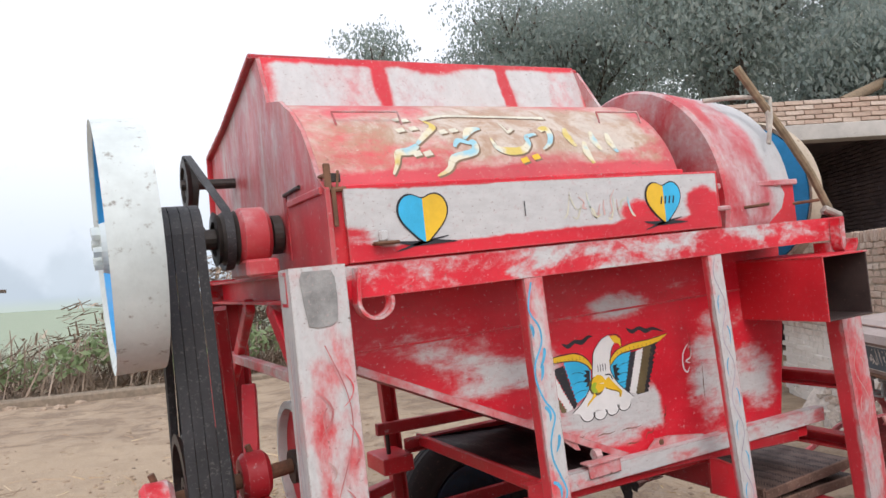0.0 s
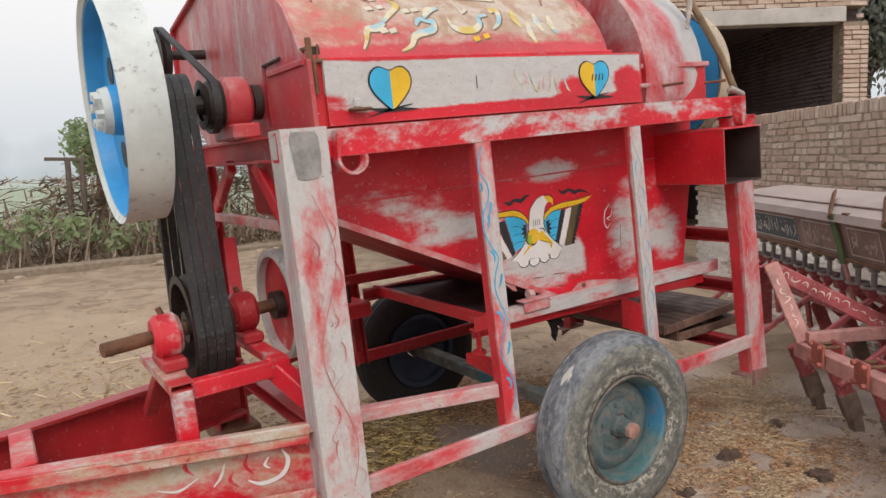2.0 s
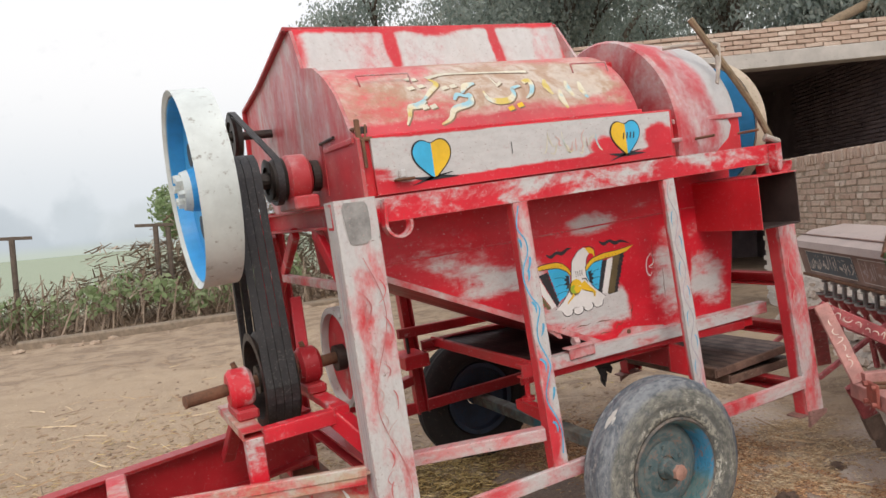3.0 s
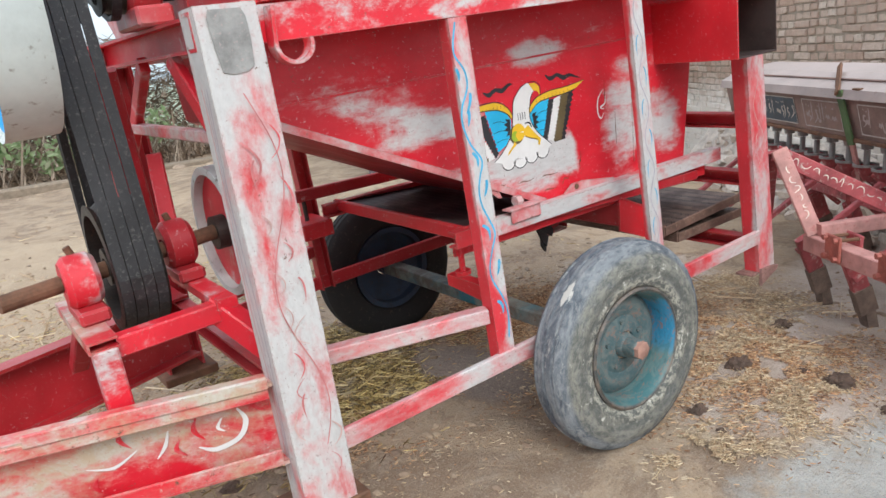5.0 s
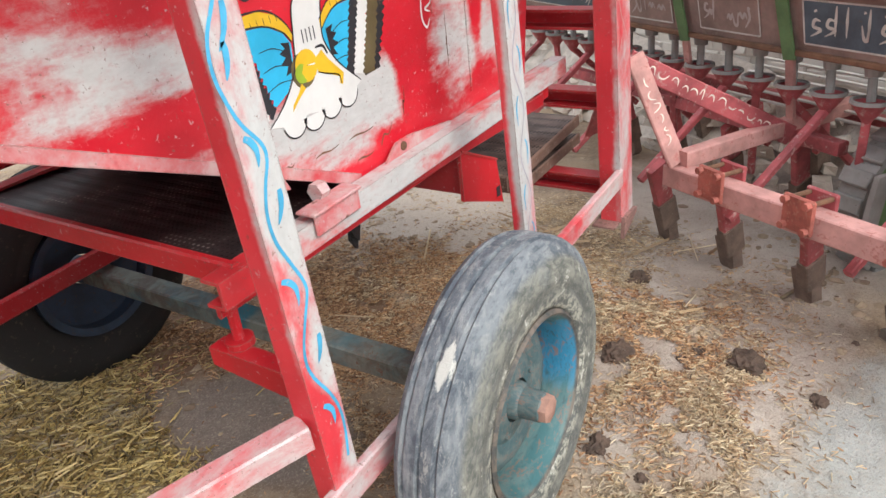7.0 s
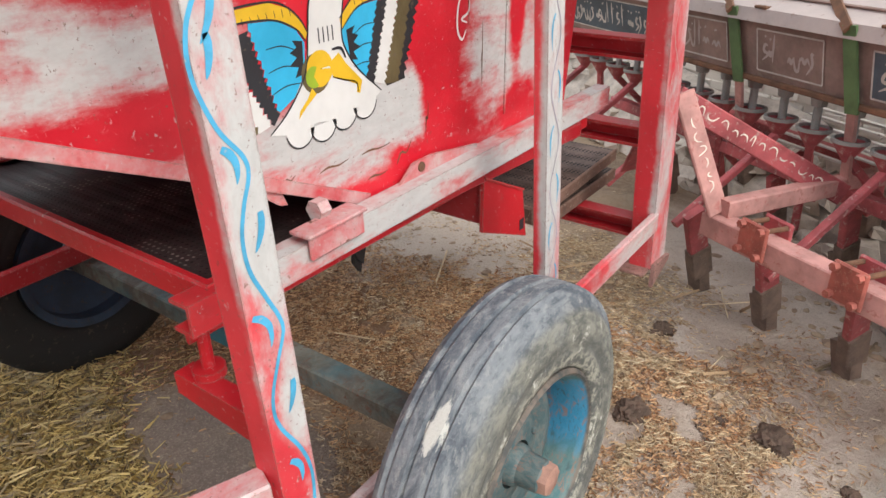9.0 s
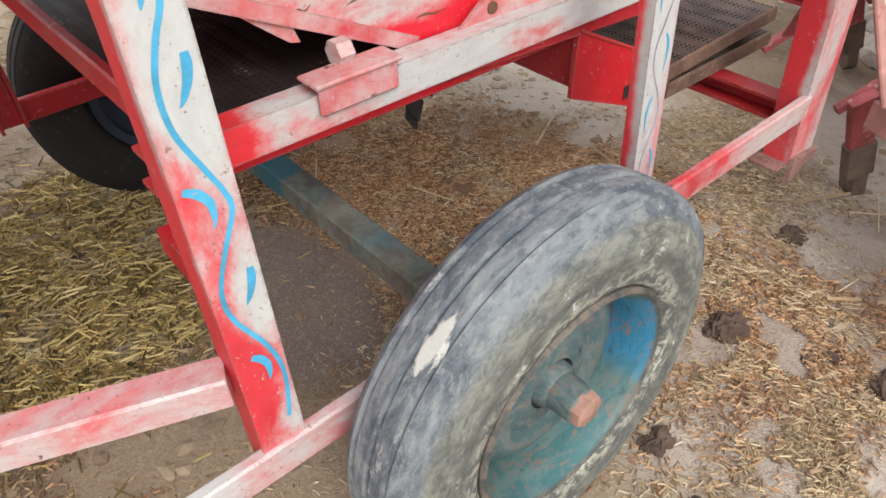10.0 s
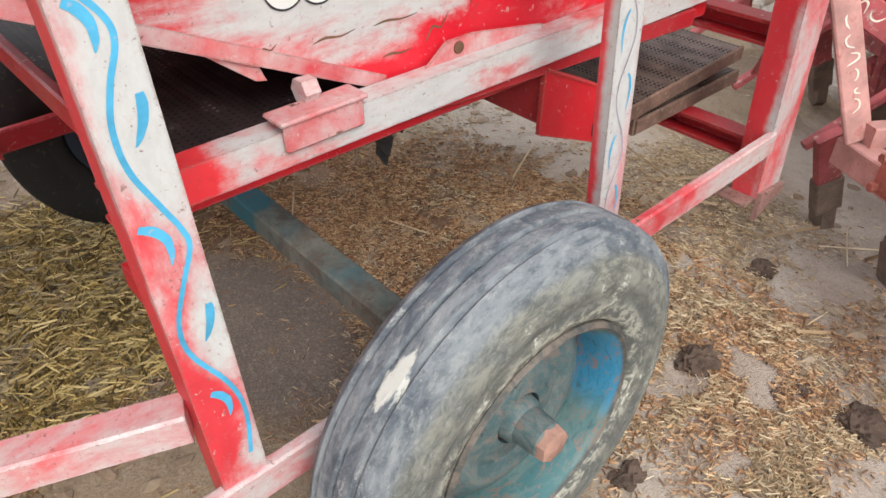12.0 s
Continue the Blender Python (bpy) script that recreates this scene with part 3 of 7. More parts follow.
def paled_foot(m):
    """Pale lowest courses, lightened in the colour to offset the drill's shade."""
    nt = m.node_tree
    bsdf = next(n for n in nt.nodes if n.type == "BSDF_PRINCIPLED")
    geo = node(nt, "NewGeometry")
    xyz = node(nt, "SeparateXYZ")
    nt.links.new(geo.outputs["Position"], xyz.inputs[0])
    edge = math_node(nt, "ADD", xyz.outputs["Z"], math_node(nt, "MULTIPLY", noise_of(nt, geo.outputs["Position"], 4, 4, 0.6), 0.4))
    old = bsdf.inputs["Base Color"].links[0].from_socket
    nt.links.new(mixed(nt, ramp(nt, edge, 1.15, 0.80, 0, 0.85), old, (0.80, 0.76, 0.70)), bsdf.inputs["Base Color"])


paled_foot(brick_mat)
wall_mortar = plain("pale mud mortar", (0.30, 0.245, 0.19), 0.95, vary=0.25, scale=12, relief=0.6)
paled_foot(wall_mortar)


# ---- mesh helpers ----
def mesh_of(name, bm, material, smooth=False):
    me = bpy.data.meshes.new(name)
    bmesh.ops.recalc_face_normals(bm, faces=bm.faces)
    bm.to_mesh(me)
    bm.free()
    for mt in material if isinstance(material, (list, tuple)) else [material]:
        me.materials.append(mt)
    if smooth:
        for p in me.polygons:
            p.use_smooth = True
        me.set_sharp_from_angle(angle=radians(38))
    return me


def part(name, bm, material, parent, label="", smooth=False):
    """One mesh object under a thing or under a part."""
    ob = new(name, mesh_of(name, bm, material, smooth))
    ob.parent = parent
    if label:
        tagged(ob, label=label)
    return ob


def thing(name, label, category, at=None, group="", kind=""):
    ob = new(name)
    if at is not None:
        ob.matrix_world = at
    return tagged(ob, label, category, group, kind)


def solid(name, bm, material, label, category, kind="", group="", smooth=False):
    return tagged(new(name, mesh_of(name, bm, material, smooth)), label, category, group, kind)


def box(bm, lo, hi, bevel=0.004):
    r = bmesh.ops.create_cube(bm, size=1.0)
    for v in r["verts"]:
        v.co = Vector([lo[i] + (v.co[i] + 0.5) * (hi[i] - lo[i]) for i in range(3)])
    if bevel:
        es = list({e for v in r["verts"] for e in v.link_edges})
        bmesh.ops.bevel(bm, geom=es, offset=bevel, segments=1, affect="EDGES")
    return bm


def boxed(lo, hi, bevel=0.004):
    return box(bmesh.new(), lo, hi, bevel)


def sweep(bm, profile, p, q, up=(0, 0, 1)):
    """A closed profile (across, up) drawn from p to q."""
    p, q = Vector(p), Vector(q)
    d = (q - p).normalized()
    side = d.cross(Vector(up)).normalized()
    top = side.cross(d)
    rings = [[bm.verts.new(o + side * a + top * b) for a, b in profile] for o in (p, q)]
    n = len(profile)
    for i in range(n):
        bm.faces.new((rings[0][i], rings[0][(i + 1) % n], rings[1][(i + 1) % n], rings[1][i]))
    bm.faces.new(rings[0])
    bm.faces.new(list(reversed(rings[1])))
    return bm


def rect(w, h, c=0.004):
    a, b = w / 2, h / 2
    return [(-a + c, -b), (a - c, -b), (a, -b + c), (a, b - c), (a - c, b), (-a + c, b), (-a, b - c), (-a, -b + c)]


def channel(w, h, t=0.008, flip=1):
    """A C section, open to the side flip."""
    a, b = w / 2 * flip, h / 2
    s = t * flip
    return [(-a, -b), (a, -b), (a, -b + t), (-a + s, -b + t), (-a + s, b - t), (a, b - t), (a, b), (-a, b)]


def angle_iron(w, h, t=0.008, fx=1, fz=1):
    return [(0, 0), (w * fx, 0), (w * fx, t * fz), (t * fx, t * fz), (t * fx, h * fz), (0, h * fz)]


def bar(p, q, w, h, up=(0, 0, 1)):
    return sweep(bmesh.new(), rect(w, h), p, q, up)


def ring_mesh(bm, profile, axis_at, axis="x", seg=48, closed=True):
    """Turn a profile of (along the axis, radius) round an axis through axis_at."""
    c = Vector(axis_at)
    rows = []
    for i in range(seg):
        a = 2 * math.pi * i / seg
        row = []
        for s, r in profile:
            x, y = r * math.cos(a), r * math.sin(a)
            row.append(bm.verts.new(c + (Vector((s, x, y)) if axis == "x" else Vector((x, s, y)))))
        rows.append(row)
    n = len(profile)
    for i in range(seg):
        j = (i + 1) % seg
        for k in range(n if closed else n - 1):
            l = (k + 1) % n
            bm.faces.new((rows[i][k], rows[i][l], rows[j][l], rows[j][k]))
    if not closed:
        for k in (0, n - 1):
            if profile[k][1] > 1e-4:
                bm.faces.new([rows[i][k] for i in range(seg)])
    bmesh.ops.remove_doubles(bm, verts=bm.verts, dist=1e-5)
    return bm


def turned(profile, at, axis="x", seg=48, closed=True):
    return ring_mesh(bmesh.new(), profile, at, axis, seg, closed)


def rod(p, q, r, seg=14):
    prof = [(r * math.cos(2 * math.pi * i / seg), r * math.sin(2 * math.pi * i / seg)) for i in range(seg)]
    up = (0, 0, 1) if abs((Vector(q) - Vector(p)).normalized().z) < 0.95 else (1, 0, 0)
    return sweep(bmesh.new(), prof, p, q, up)


def plate(points, depth, to3d):
    """A flat polygon of (a, b) points given depth; to3d(a, b, c) lays it in space."""
    bm = bmesh.new()
    front = [bm.verts.new(to3d(a, b, 0)) for a, b in points]
    back = [bm.verts.new(to3d(a, b, depth)) for a, b in points]
    n = len(points)
    bm.faces.new(front)
    bm.faces.new(list(reversed(back)))
    for i in range(n):
        bm.faces.new((front[i], front[(i + 1) % n], back[(i + 1) % n], back[i]))
    return bm


def stroke(points, widths, to3d, lift=0.003):
    """A brush stroke: a thin ribbon along (a, b) points, smoothed."""
    pts = [Vector(p) for p in points]
    ws = list(widths) if isinstance(widths, (list, tuple)) else [widths] * len(pts)
    fine, fw = [], []
    for i in range(len(pts) - 1):
        p0, p1, p2, p3 = pts[max(i - 1, 0)], pts[i], pts[i + 1], pts[min(i + 2, len(pts) - 1)]
        for k in range(6):
            t = k / 6
            fine.append(0.5 * (2 * p1 + (p2 - p0) * t + (2 * p0 - 5 * p1 + 4 * p2 - p3) * t * t + (3 * p1 - p0 - 3 * p2 + p3) * t ** 3))
            fw.append(ws[i] * (1 - t) + ws[i + 1] * t)
    fine.append(pts[-1])
    fw.append(ws[-1])
    bm = bmesh.new()
    prev = None
    for i, p in enumerate(fine):
        d = (fine[min(i + 1, len(fine) - 1)] - fine[max(i - 1, 0)]).normalized()
        nrm = Vector((-d.y, d.x)) * max(fw[i], 0.0004) / 2
        row = [bm.verts.new(to3d(*(p + nrm * s), lift)) for s in (1, -1)]
        if prev:
            bm.faces.new((prev[0], prev[1], row[1], row[0]))
        prev = row
    return bm


# ---- ground and setting ----
def height(x, y):
    h = 0.035 * noise.noise(Vector((x * 0.5, y * 0.5, 0))) + 0.016 * noise.noise(Vector((x * 1.9, y * 1.9, 5))) + 0.008 * noise.noise(Vector((x * 6, y * 6, 9)))
    near = math.exp(-((x - 0.0) ** 2 + (y - 0.06) ** 2) / 0.10) + math.exp(-((x - 0.0) ** 2 + (y - 1.55) ** 2) / 0.10)
    rise = 0.03 * min(1, max(0, (x - 0.3) / 0.6))
    return h * (1 - min(1, near)) + rise - 0.004


def ground_sheet():
    bm = bmesh.new()
    xs = sorted({round(-3.4 + 0.06 * i, 3) for i in range(122)} | {-400.0, -120.0, -40.0, -20.0, -12.0, -8.0, -6.0, -4.6, 5.0, 6.5, 8.5, 12.0, 20.0, 40.0, 120.0, 400.0})
    ys = sorted({round(-2.6 + 0.06 * i, 3) for i in range(112)} | {-400.0, -60.0, -20.0, -10.0, -6.0, -4.0, 4.6, 5.4, 6.4, 7.6, 9.0, 11.0, 14.0, 18.0, 26.0, 40.0, 80.0, 150.0, 400.0})
    grid = [[bm.verts.new((x, y, height(x, y) if abs(x) < 30 and abs(y) < 30 else 0)) for y in ys] for x in xs]
    for i in range(len(xs) - 1):
        for j in range(len(ys) - 1):
            bm.faces.new((grid[i][j], grid[i + 1][j], grid[i + 1][j + 1], grid[i][j + 1]))
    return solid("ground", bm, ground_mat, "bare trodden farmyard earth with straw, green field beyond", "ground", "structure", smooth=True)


ground_sheet()


def backdrop_material():
    """The misty distance: pale fields and blurred tree lines, mist put into a glowing colour."""
    m = bpy.data.materials.new("misty distance")
    m.use_nodes = True
    nt = m.node_tree
    nt.nodes.clear()
    out = node(nt, "OutputMaterial")
    em = node(nt, "Emission")
    raw, vec = coords(nt)
    sep = node(nt, "SeparateXYZ")
    nt.links.new(raw, sep.inputs[0])
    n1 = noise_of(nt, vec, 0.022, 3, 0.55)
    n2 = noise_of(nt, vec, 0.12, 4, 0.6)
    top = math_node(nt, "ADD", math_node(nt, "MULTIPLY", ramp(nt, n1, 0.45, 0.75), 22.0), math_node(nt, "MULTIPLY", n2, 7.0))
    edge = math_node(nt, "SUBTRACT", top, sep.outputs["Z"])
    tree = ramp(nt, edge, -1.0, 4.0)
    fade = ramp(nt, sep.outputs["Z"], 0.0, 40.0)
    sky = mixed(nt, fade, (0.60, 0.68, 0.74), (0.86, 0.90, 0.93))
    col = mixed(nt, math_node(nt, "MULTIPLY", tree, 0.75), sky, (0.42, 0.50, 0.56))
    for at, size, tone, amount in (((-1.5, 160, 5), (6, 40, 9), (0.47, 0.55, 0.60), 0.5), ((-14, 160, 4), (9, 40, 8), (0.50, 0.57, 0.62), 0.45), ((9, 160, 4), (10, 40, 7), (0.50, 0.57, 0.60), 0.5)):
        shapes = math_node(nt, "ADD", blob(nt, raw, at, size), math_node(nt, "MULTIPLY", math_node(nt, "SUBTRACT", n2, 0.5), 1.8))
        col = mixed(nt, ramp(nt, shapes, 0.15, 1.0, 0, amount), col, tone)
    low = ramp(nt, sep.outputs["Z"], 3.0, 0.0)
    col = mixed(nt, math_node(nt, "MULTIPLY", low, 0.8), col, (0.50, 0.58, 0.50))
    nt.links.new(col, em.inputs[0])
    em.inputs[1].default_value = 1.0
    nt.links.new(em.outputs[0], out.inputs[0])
    return m


def backdrop():
    bm = bmesh.new()
    seg, r = 40, 160.0
    rows = []
    for i in range(seg + 1):
        a = radians(-65 + 150 * i / seg)
        rows.append([bm.verts.new((r * math.sin(a), r * math.cos(a), z)) for z in (-1.0, 12.0, 45.0)])
    for i in range(seg):
        for k in range(2):
            bm.faces.new((rows[i][k], rows[i + 1][k], rows[i + 1][k + 1], rows[i][k + 1]))
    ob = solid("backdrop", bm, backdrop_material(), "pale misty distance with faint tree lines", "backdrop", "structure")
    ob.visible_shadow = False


backdrop()

# ---- the thresher ----
MACHINE = Matrix.Translation((0, 0, 0.36)) @ pose(0, 0, 0, 0, -3.3, 0) @ Matrix.Translation((0, 0, -0.36))
thresher = thing("thresher", "red and white worn painted wheat thresher on two rubber tyres", "thresher", MACHINE)

# frame: posts, rails, struts
part("rail", sweep(bmesh.new(), channel(0.05, 0.088, 0.009, -1), (-1.185, 0.222, 1.548), (1.05, 0.222, 1.548)), rail_paint, thresher, "long top rail with patchy red over white paint")
part("rail", sweep(bmesh.new(), channel(0.05, 0.088, 0.009, 1), (-1.185, 1.498, 1.548), (1.05, 1.498, 1.548)), rail_paint, thresher)
for v in (0.22, 1.50):
    near = v < 0.5
    sgn = 1 if near else -1
    # The far side swaps its paint for red_dark, as shade in the colour.
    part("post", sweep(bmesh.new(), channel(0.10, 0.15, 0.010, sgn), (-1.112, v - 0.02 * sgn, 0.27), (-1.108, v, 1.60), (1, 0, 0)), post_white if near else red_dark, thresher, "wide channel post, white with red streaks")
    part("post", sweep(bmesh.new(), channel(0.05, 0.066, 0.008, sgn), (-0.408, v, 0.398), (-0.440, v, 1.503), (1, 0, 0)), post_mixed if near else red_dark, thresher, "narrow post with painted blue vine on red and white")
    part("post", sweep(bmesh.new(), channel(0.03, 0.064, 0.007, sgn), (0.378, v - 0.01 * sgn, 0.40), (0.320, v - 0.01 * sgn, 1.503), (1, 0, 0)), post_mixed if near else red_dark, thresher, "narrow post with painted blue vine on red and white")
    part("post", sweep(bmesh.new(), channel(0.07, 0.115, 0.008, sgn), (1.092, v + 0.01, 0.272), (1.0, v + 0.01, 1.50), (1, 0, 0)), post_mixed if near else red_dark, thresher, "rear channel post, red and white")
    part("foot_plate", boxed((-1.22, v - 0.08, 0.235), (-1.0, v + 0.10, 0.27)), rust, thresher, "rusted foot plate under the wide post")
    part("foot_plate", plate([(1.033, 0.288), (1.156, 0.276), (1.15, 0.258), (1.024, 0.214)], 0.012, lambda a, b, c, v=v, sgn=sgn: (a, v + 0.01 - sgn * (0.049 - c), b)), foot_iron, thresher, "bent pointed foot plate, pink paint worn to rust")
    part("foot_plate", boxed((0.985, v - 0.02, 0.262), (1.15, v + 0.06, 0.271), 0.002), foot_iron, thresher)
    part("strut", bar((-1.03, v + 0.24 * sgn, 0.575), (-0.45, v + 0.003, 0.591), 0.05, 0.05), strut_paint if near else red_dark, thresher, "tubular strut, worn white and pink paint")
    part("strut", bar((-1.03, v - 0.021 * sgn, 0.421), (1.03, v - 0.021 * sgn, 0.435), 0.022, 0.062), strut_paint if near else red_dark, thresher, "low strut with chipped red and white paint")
part("patch_plate", plate([(-1.145, 1.452), (-1.125, 1.445), (-1.085, 1.447), (-1.068, 1.46), (-1.064, 1.52), (-1.066, 1.57), (-1.075, 1.588), (-1.15, 1.59), (-1.158, 1.57), (-1.152, 1.50)], 0.0015, lambda a, b, c: (a, 0.1655 - c, b)), bare_grey, thresher, "bare grey patch at the post's head")



def vine(uc, w0, w1, swing, period, phase, v0, line, leaf, width):
    """A painted waving line with leaves down a post's face; uc gives the face's middle at a height."""
    n = 26
    pts = [(uc(w0 + (w1 - w0) * i / n) - swing * math.cos(2 * math.pi * (w0 + (w1 - w0) * i / n - phase) / period), w0 + (w1 - w0) * i / n) for i in range(n + 1)]
    part("painted_vine", stroke(pts, width, U3(v0), 0.0007), line, thresher)
    k, w, side = 0, phase, 1
    while w > w0 + 0.05:
        w -= period / 2
    while w < w1 - 0.05:
        s = 1 if int(round((w - phase) / (period / 2))) % 2 == 0 else -1
        u = uc(w) + s * swing * 0.75
        part("painted_leaf", stroke([(u - 0.006 * s, w + 0.034), (u + 0.001 * s, w + 0.024), (u + 0.005 * s, w + 0.008), (u + 0.005 * s, w - 0.010), (u + 0.002 * s, w - 0.034)], [0.004, width * 1.5, width * 1.9, width * 1.3, 0.0006], U3(v0), 0.0009), leaf, thresher)
        w += period / 2


def U3(v0):
    return lambda a, b, c: (a, v0 - c, b)


VINE = [(-0.45, 1.49), (-0.468, 1.41), (-0.438, 1.355), (-0.436, 1.305), (-0.464, 1.25), (-0.468, 1.20), (-0.448, 1.14), (-0.420, 1.10), (-0.416, 1.075), (-0.430, 1.04), (-0.440, 1.0), (-0.437, 0.955), (-0.419, 0.909), (-0.404, 0.873), (-0.401, 0.848), (-0.417, 0.809), (-0.433, 0.767), (-0.437, 0.732), (-0.428, 0.698), (-0.403, 0.648), (-0.390, 0.605), (-0.388, 0.56), (-0.395, 0.50)]
part("painted_vine", stroke(VINE, 0.0062, U3(0.195), 0.0007), vine_blue, thresher, "pale blue vine line")
for p, q, bend in (((-0.470, 1.365), (-0.463, 1.325), 0.006), ((-0.428, 1.29), (-0.450, 1.232), 0.006), ((-0.442, 1.242), (-0.450, 1.195), 0.004), ((-0.448, 1.116), (-0.434, 1.07), 0.010), ((-0.408, 1.026), (-0.424, 0.976), 0.005), ((-0.446, 0.891), (-0.424, 0.836), 0.014), ((-0.398, 0.768), (-0.412, 0.718), 0.004), ((-0.424, 0.636), (-0.408, 0.586), 0.010)):
    a = Vector(p)
    d = Vector(q) - a
    n = Vector((-d.y, d.x)).normalized() * bend
    if n.x < 0:
        n = -n
    part("painted_leaf", stroke([tuple(a), tuple(a + d * 0.2 + n * 0.7), tuple(a + d * 0.5 + n), tuple(a + d * 0.8 + n * 0.6), tuple(a + d)], [0.008, 0.011, 0.010, 0.007, 0.001], U3(0.195), 0.0009), vine_blue, thresher)
vine(lambda w: 0.378 - 0.058 * (w - 0.40) / 1.1, 0.55, 1.49, 0.017, 0.22, 1.0, 0.195, vine_grey, vine_blue, 0.003)
vine(lambda w: -1.10, 0.36, 1.40, 0.040, 0.62, 0.9, 0.1535, vine_pink, vine_pink, 0.003)
vine(lambda w: 1.094 - 0.075 * (w - 0.25), 0.45, 1.15, 0.03, 0.3, 1.0, 0.1955, vine_pale, vine_pale, 0.003)
BRUSH = random.Random(17)
for k in range(13):
    b = 0.40 + 0.98 * k / 13 + BRUSH.uniform(-0.02, 0.02)
    a = -1.105 + BRUSH.choice((-0.045, -0.02, 0.02, 0.042)) + BRUSH.uniform(-0.008, 0.008)
    ln, bend, w = BRUSH.uniform(0.05, 0.11), BRUSH.choice((-1, 1)) * BRUSH.uniform(0.012, 0.026), BRUSH.uniform(0.0025, 0.0065)
    part("painted_flame", stroke([(a - bend * 0.6, b + ln / 2), (a + bend * 0.3, b + ln * 0.3), (a + bend, b), (a + bend * 0.6, b - ln * 0.3), (a - bend * 0.4, b - ln / 2)], [0.001, w * 0.7, w, w * 0.8, 0.001], U3(0.1545 + 0.012 * (b - 0.9)), 0.0022), BRUSH.choice((flame_red, vine_pink, vine_pale)), thresher)

for off, w in ((0.185, 0.0035), (0.205, 0.0025), (0.222, 0.003)):
    part("painted_vine", stroke([(off + 0.010 * math.sin(9 * b + 40 * off), 0.36 + 1.06 * b) for b in [k / 14 for k in range(15)]], w, lambda a, b, c: (-1.187 - c, a, b), 0.0012), vine_grey if off < 0.21 else vine_pink, thresher)

# crossbars
for u, w in ((-1.13, 1.548), (-1.13, 0.62), (1.03, 0.94), (1.045, 0.69), (1.06, 0.395)):
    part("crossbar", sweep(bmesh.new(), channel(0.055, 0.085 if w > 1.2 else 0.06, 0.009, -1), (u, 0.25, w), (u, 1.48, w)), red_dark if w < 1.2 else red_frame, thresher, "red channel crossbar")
part("brace", bar((-1.14, 0.55, 1.50), (-1.11, 0.27, 1.18), 0.03, 0.05), red_frame, thresher)
part("brace", bar((-1.14, 0.85, 1.50), (-1.11, 1.46, 1.18), 0.03, 0.05), red_frame, thresher)
part("brace", bar((-1.10, 0.30, 1.285), (-1.14, 1.46, 1.30), 0.03, 0.035), strut_paint, thresher)
part("brace", bar((-1.22, 0.95, 1.50), (-1.17, 1.15, 0.80), 0.04, 0.05), red_dark, thresher)


def U3(v0):
    return lambda a, b, c: (a, v0 - c, b)


# the bin under the drum
BIN = [(-0.95, 1.51), (-0.935, 1.287), (0.055, 0.813), (0.86, 0.80), (0.93, 1.18), (0.96, 1.51)]
bin_side = part("bin_side", plate(BIN, -0.012, U3(0.435)), body_paint, thresher, "sheet steel bin side, red with white worn patches")
part("bin_side", plate(BIN, -0.012, U3(1.25)), body_paint, thresher)
for (a0, b0), (a1, b1) in ((BIN[0], BIN[1]), (BIN[1], BIN[2]), (BIN[3], BIN[4]), (BIN[4], BIN[5])):
    part("bin_plate", sweep(bmesh.new(), rect(0.79, 0.012, 0.002), ((a0), 0.845, b0), (a1, 0.845, b1), (0.3, 0, 1)), red_dark, thresher)
part("bin_flange", sweep(bmesh.new(), angle_iron(0.014, 0.024, 0.005, -1, -1), (-0.93, 0.4325, 1.297), (0.05, 0.4325, 0.829)), flange_paint, thresher, "folded flange along the bin's sloping edge")
part("bin_flange", sweep(bmesh.new(), rect(0.004, 0.007, 0.001), (-0.94, 0.433, 1.335), (0.94, 0.433, 1.345)), red_frame, thresher)
part("bin_flange", sweep(bmesh.new(), rect(0.004, 0.007, 0.001), (0.545, 0.433, 0.86), (0.565, 0.433, 1.50)), body_paint, thresher)
part("long_bearer", sweep(bmesh.new(), channel(0.045, 0.056, 0.007, -1), (-0.42, 0.402, 0.803), (1.06, 0.41, 0.786)), bearer_paint, thresher, "long bearer in white and red paint under the bin")
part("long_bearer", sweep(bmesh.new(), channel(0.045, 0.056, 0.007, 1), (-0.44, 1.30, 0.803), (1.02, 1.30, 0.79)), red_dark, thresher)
clip = part("clip_plate", boxed((-0.178, 0.368, 0.798), (-0.042, 0.379, 0.848)), flange_paint, thresher, "welded clip plate, worn pink and white")
part("clip_lip", boxed((-0.186, 0.362, 0.843), (-0.038, 0.412, 0.850), 0.002), flange_paint, clip)
part("bearer_bolt", turned([(-0.012, 0.0), (-0.012, 0.02), (0.014, 0.02), (0.014, 0.0)], (-0.112, 0.412, 0.862), "x", 6, False), strut_paint, thresher, "stubby hexagon bolt on the bearer")
gusset = part("gusset_plate", plate([(0.105, 0.815), (0.165, 0.858), (0.225, 0.858), (0.40, 0.83), (0.40, 0.815)], 0.005, lambda a, b, c: (a, 0.421 - c, b)), flange_paint, thresher, "thin riveted gusset plate behind the bearer")
part("rivet", turned([(0.410, 0.0), (0.4125, 0.010), (0.416, 0.011), (0.416, 0.0)], (0.19, 0, 0.842), "y", 14, False), rust, gusset)
part("bin_bracket", plate([(-0.24, 0.94), (-0.165, 0.907), (-0.155, 0.88), (-0.172, 0.884)], 0.006, lambda a, b, c: (a, 0.44 + c, b)), flange_paint, thresher, "small bent tab under the bin")
hanger = part("hanger_box", plate([(0.398, 0.765), (0.405, 0.745), (0.580, 0.655), (0.602, 0.515), (0.392, 0.610)], 0.010, lambda a, b, c: (a, 0.396 + c, b)), red_fresh, thresher, "bright red hanger plate")
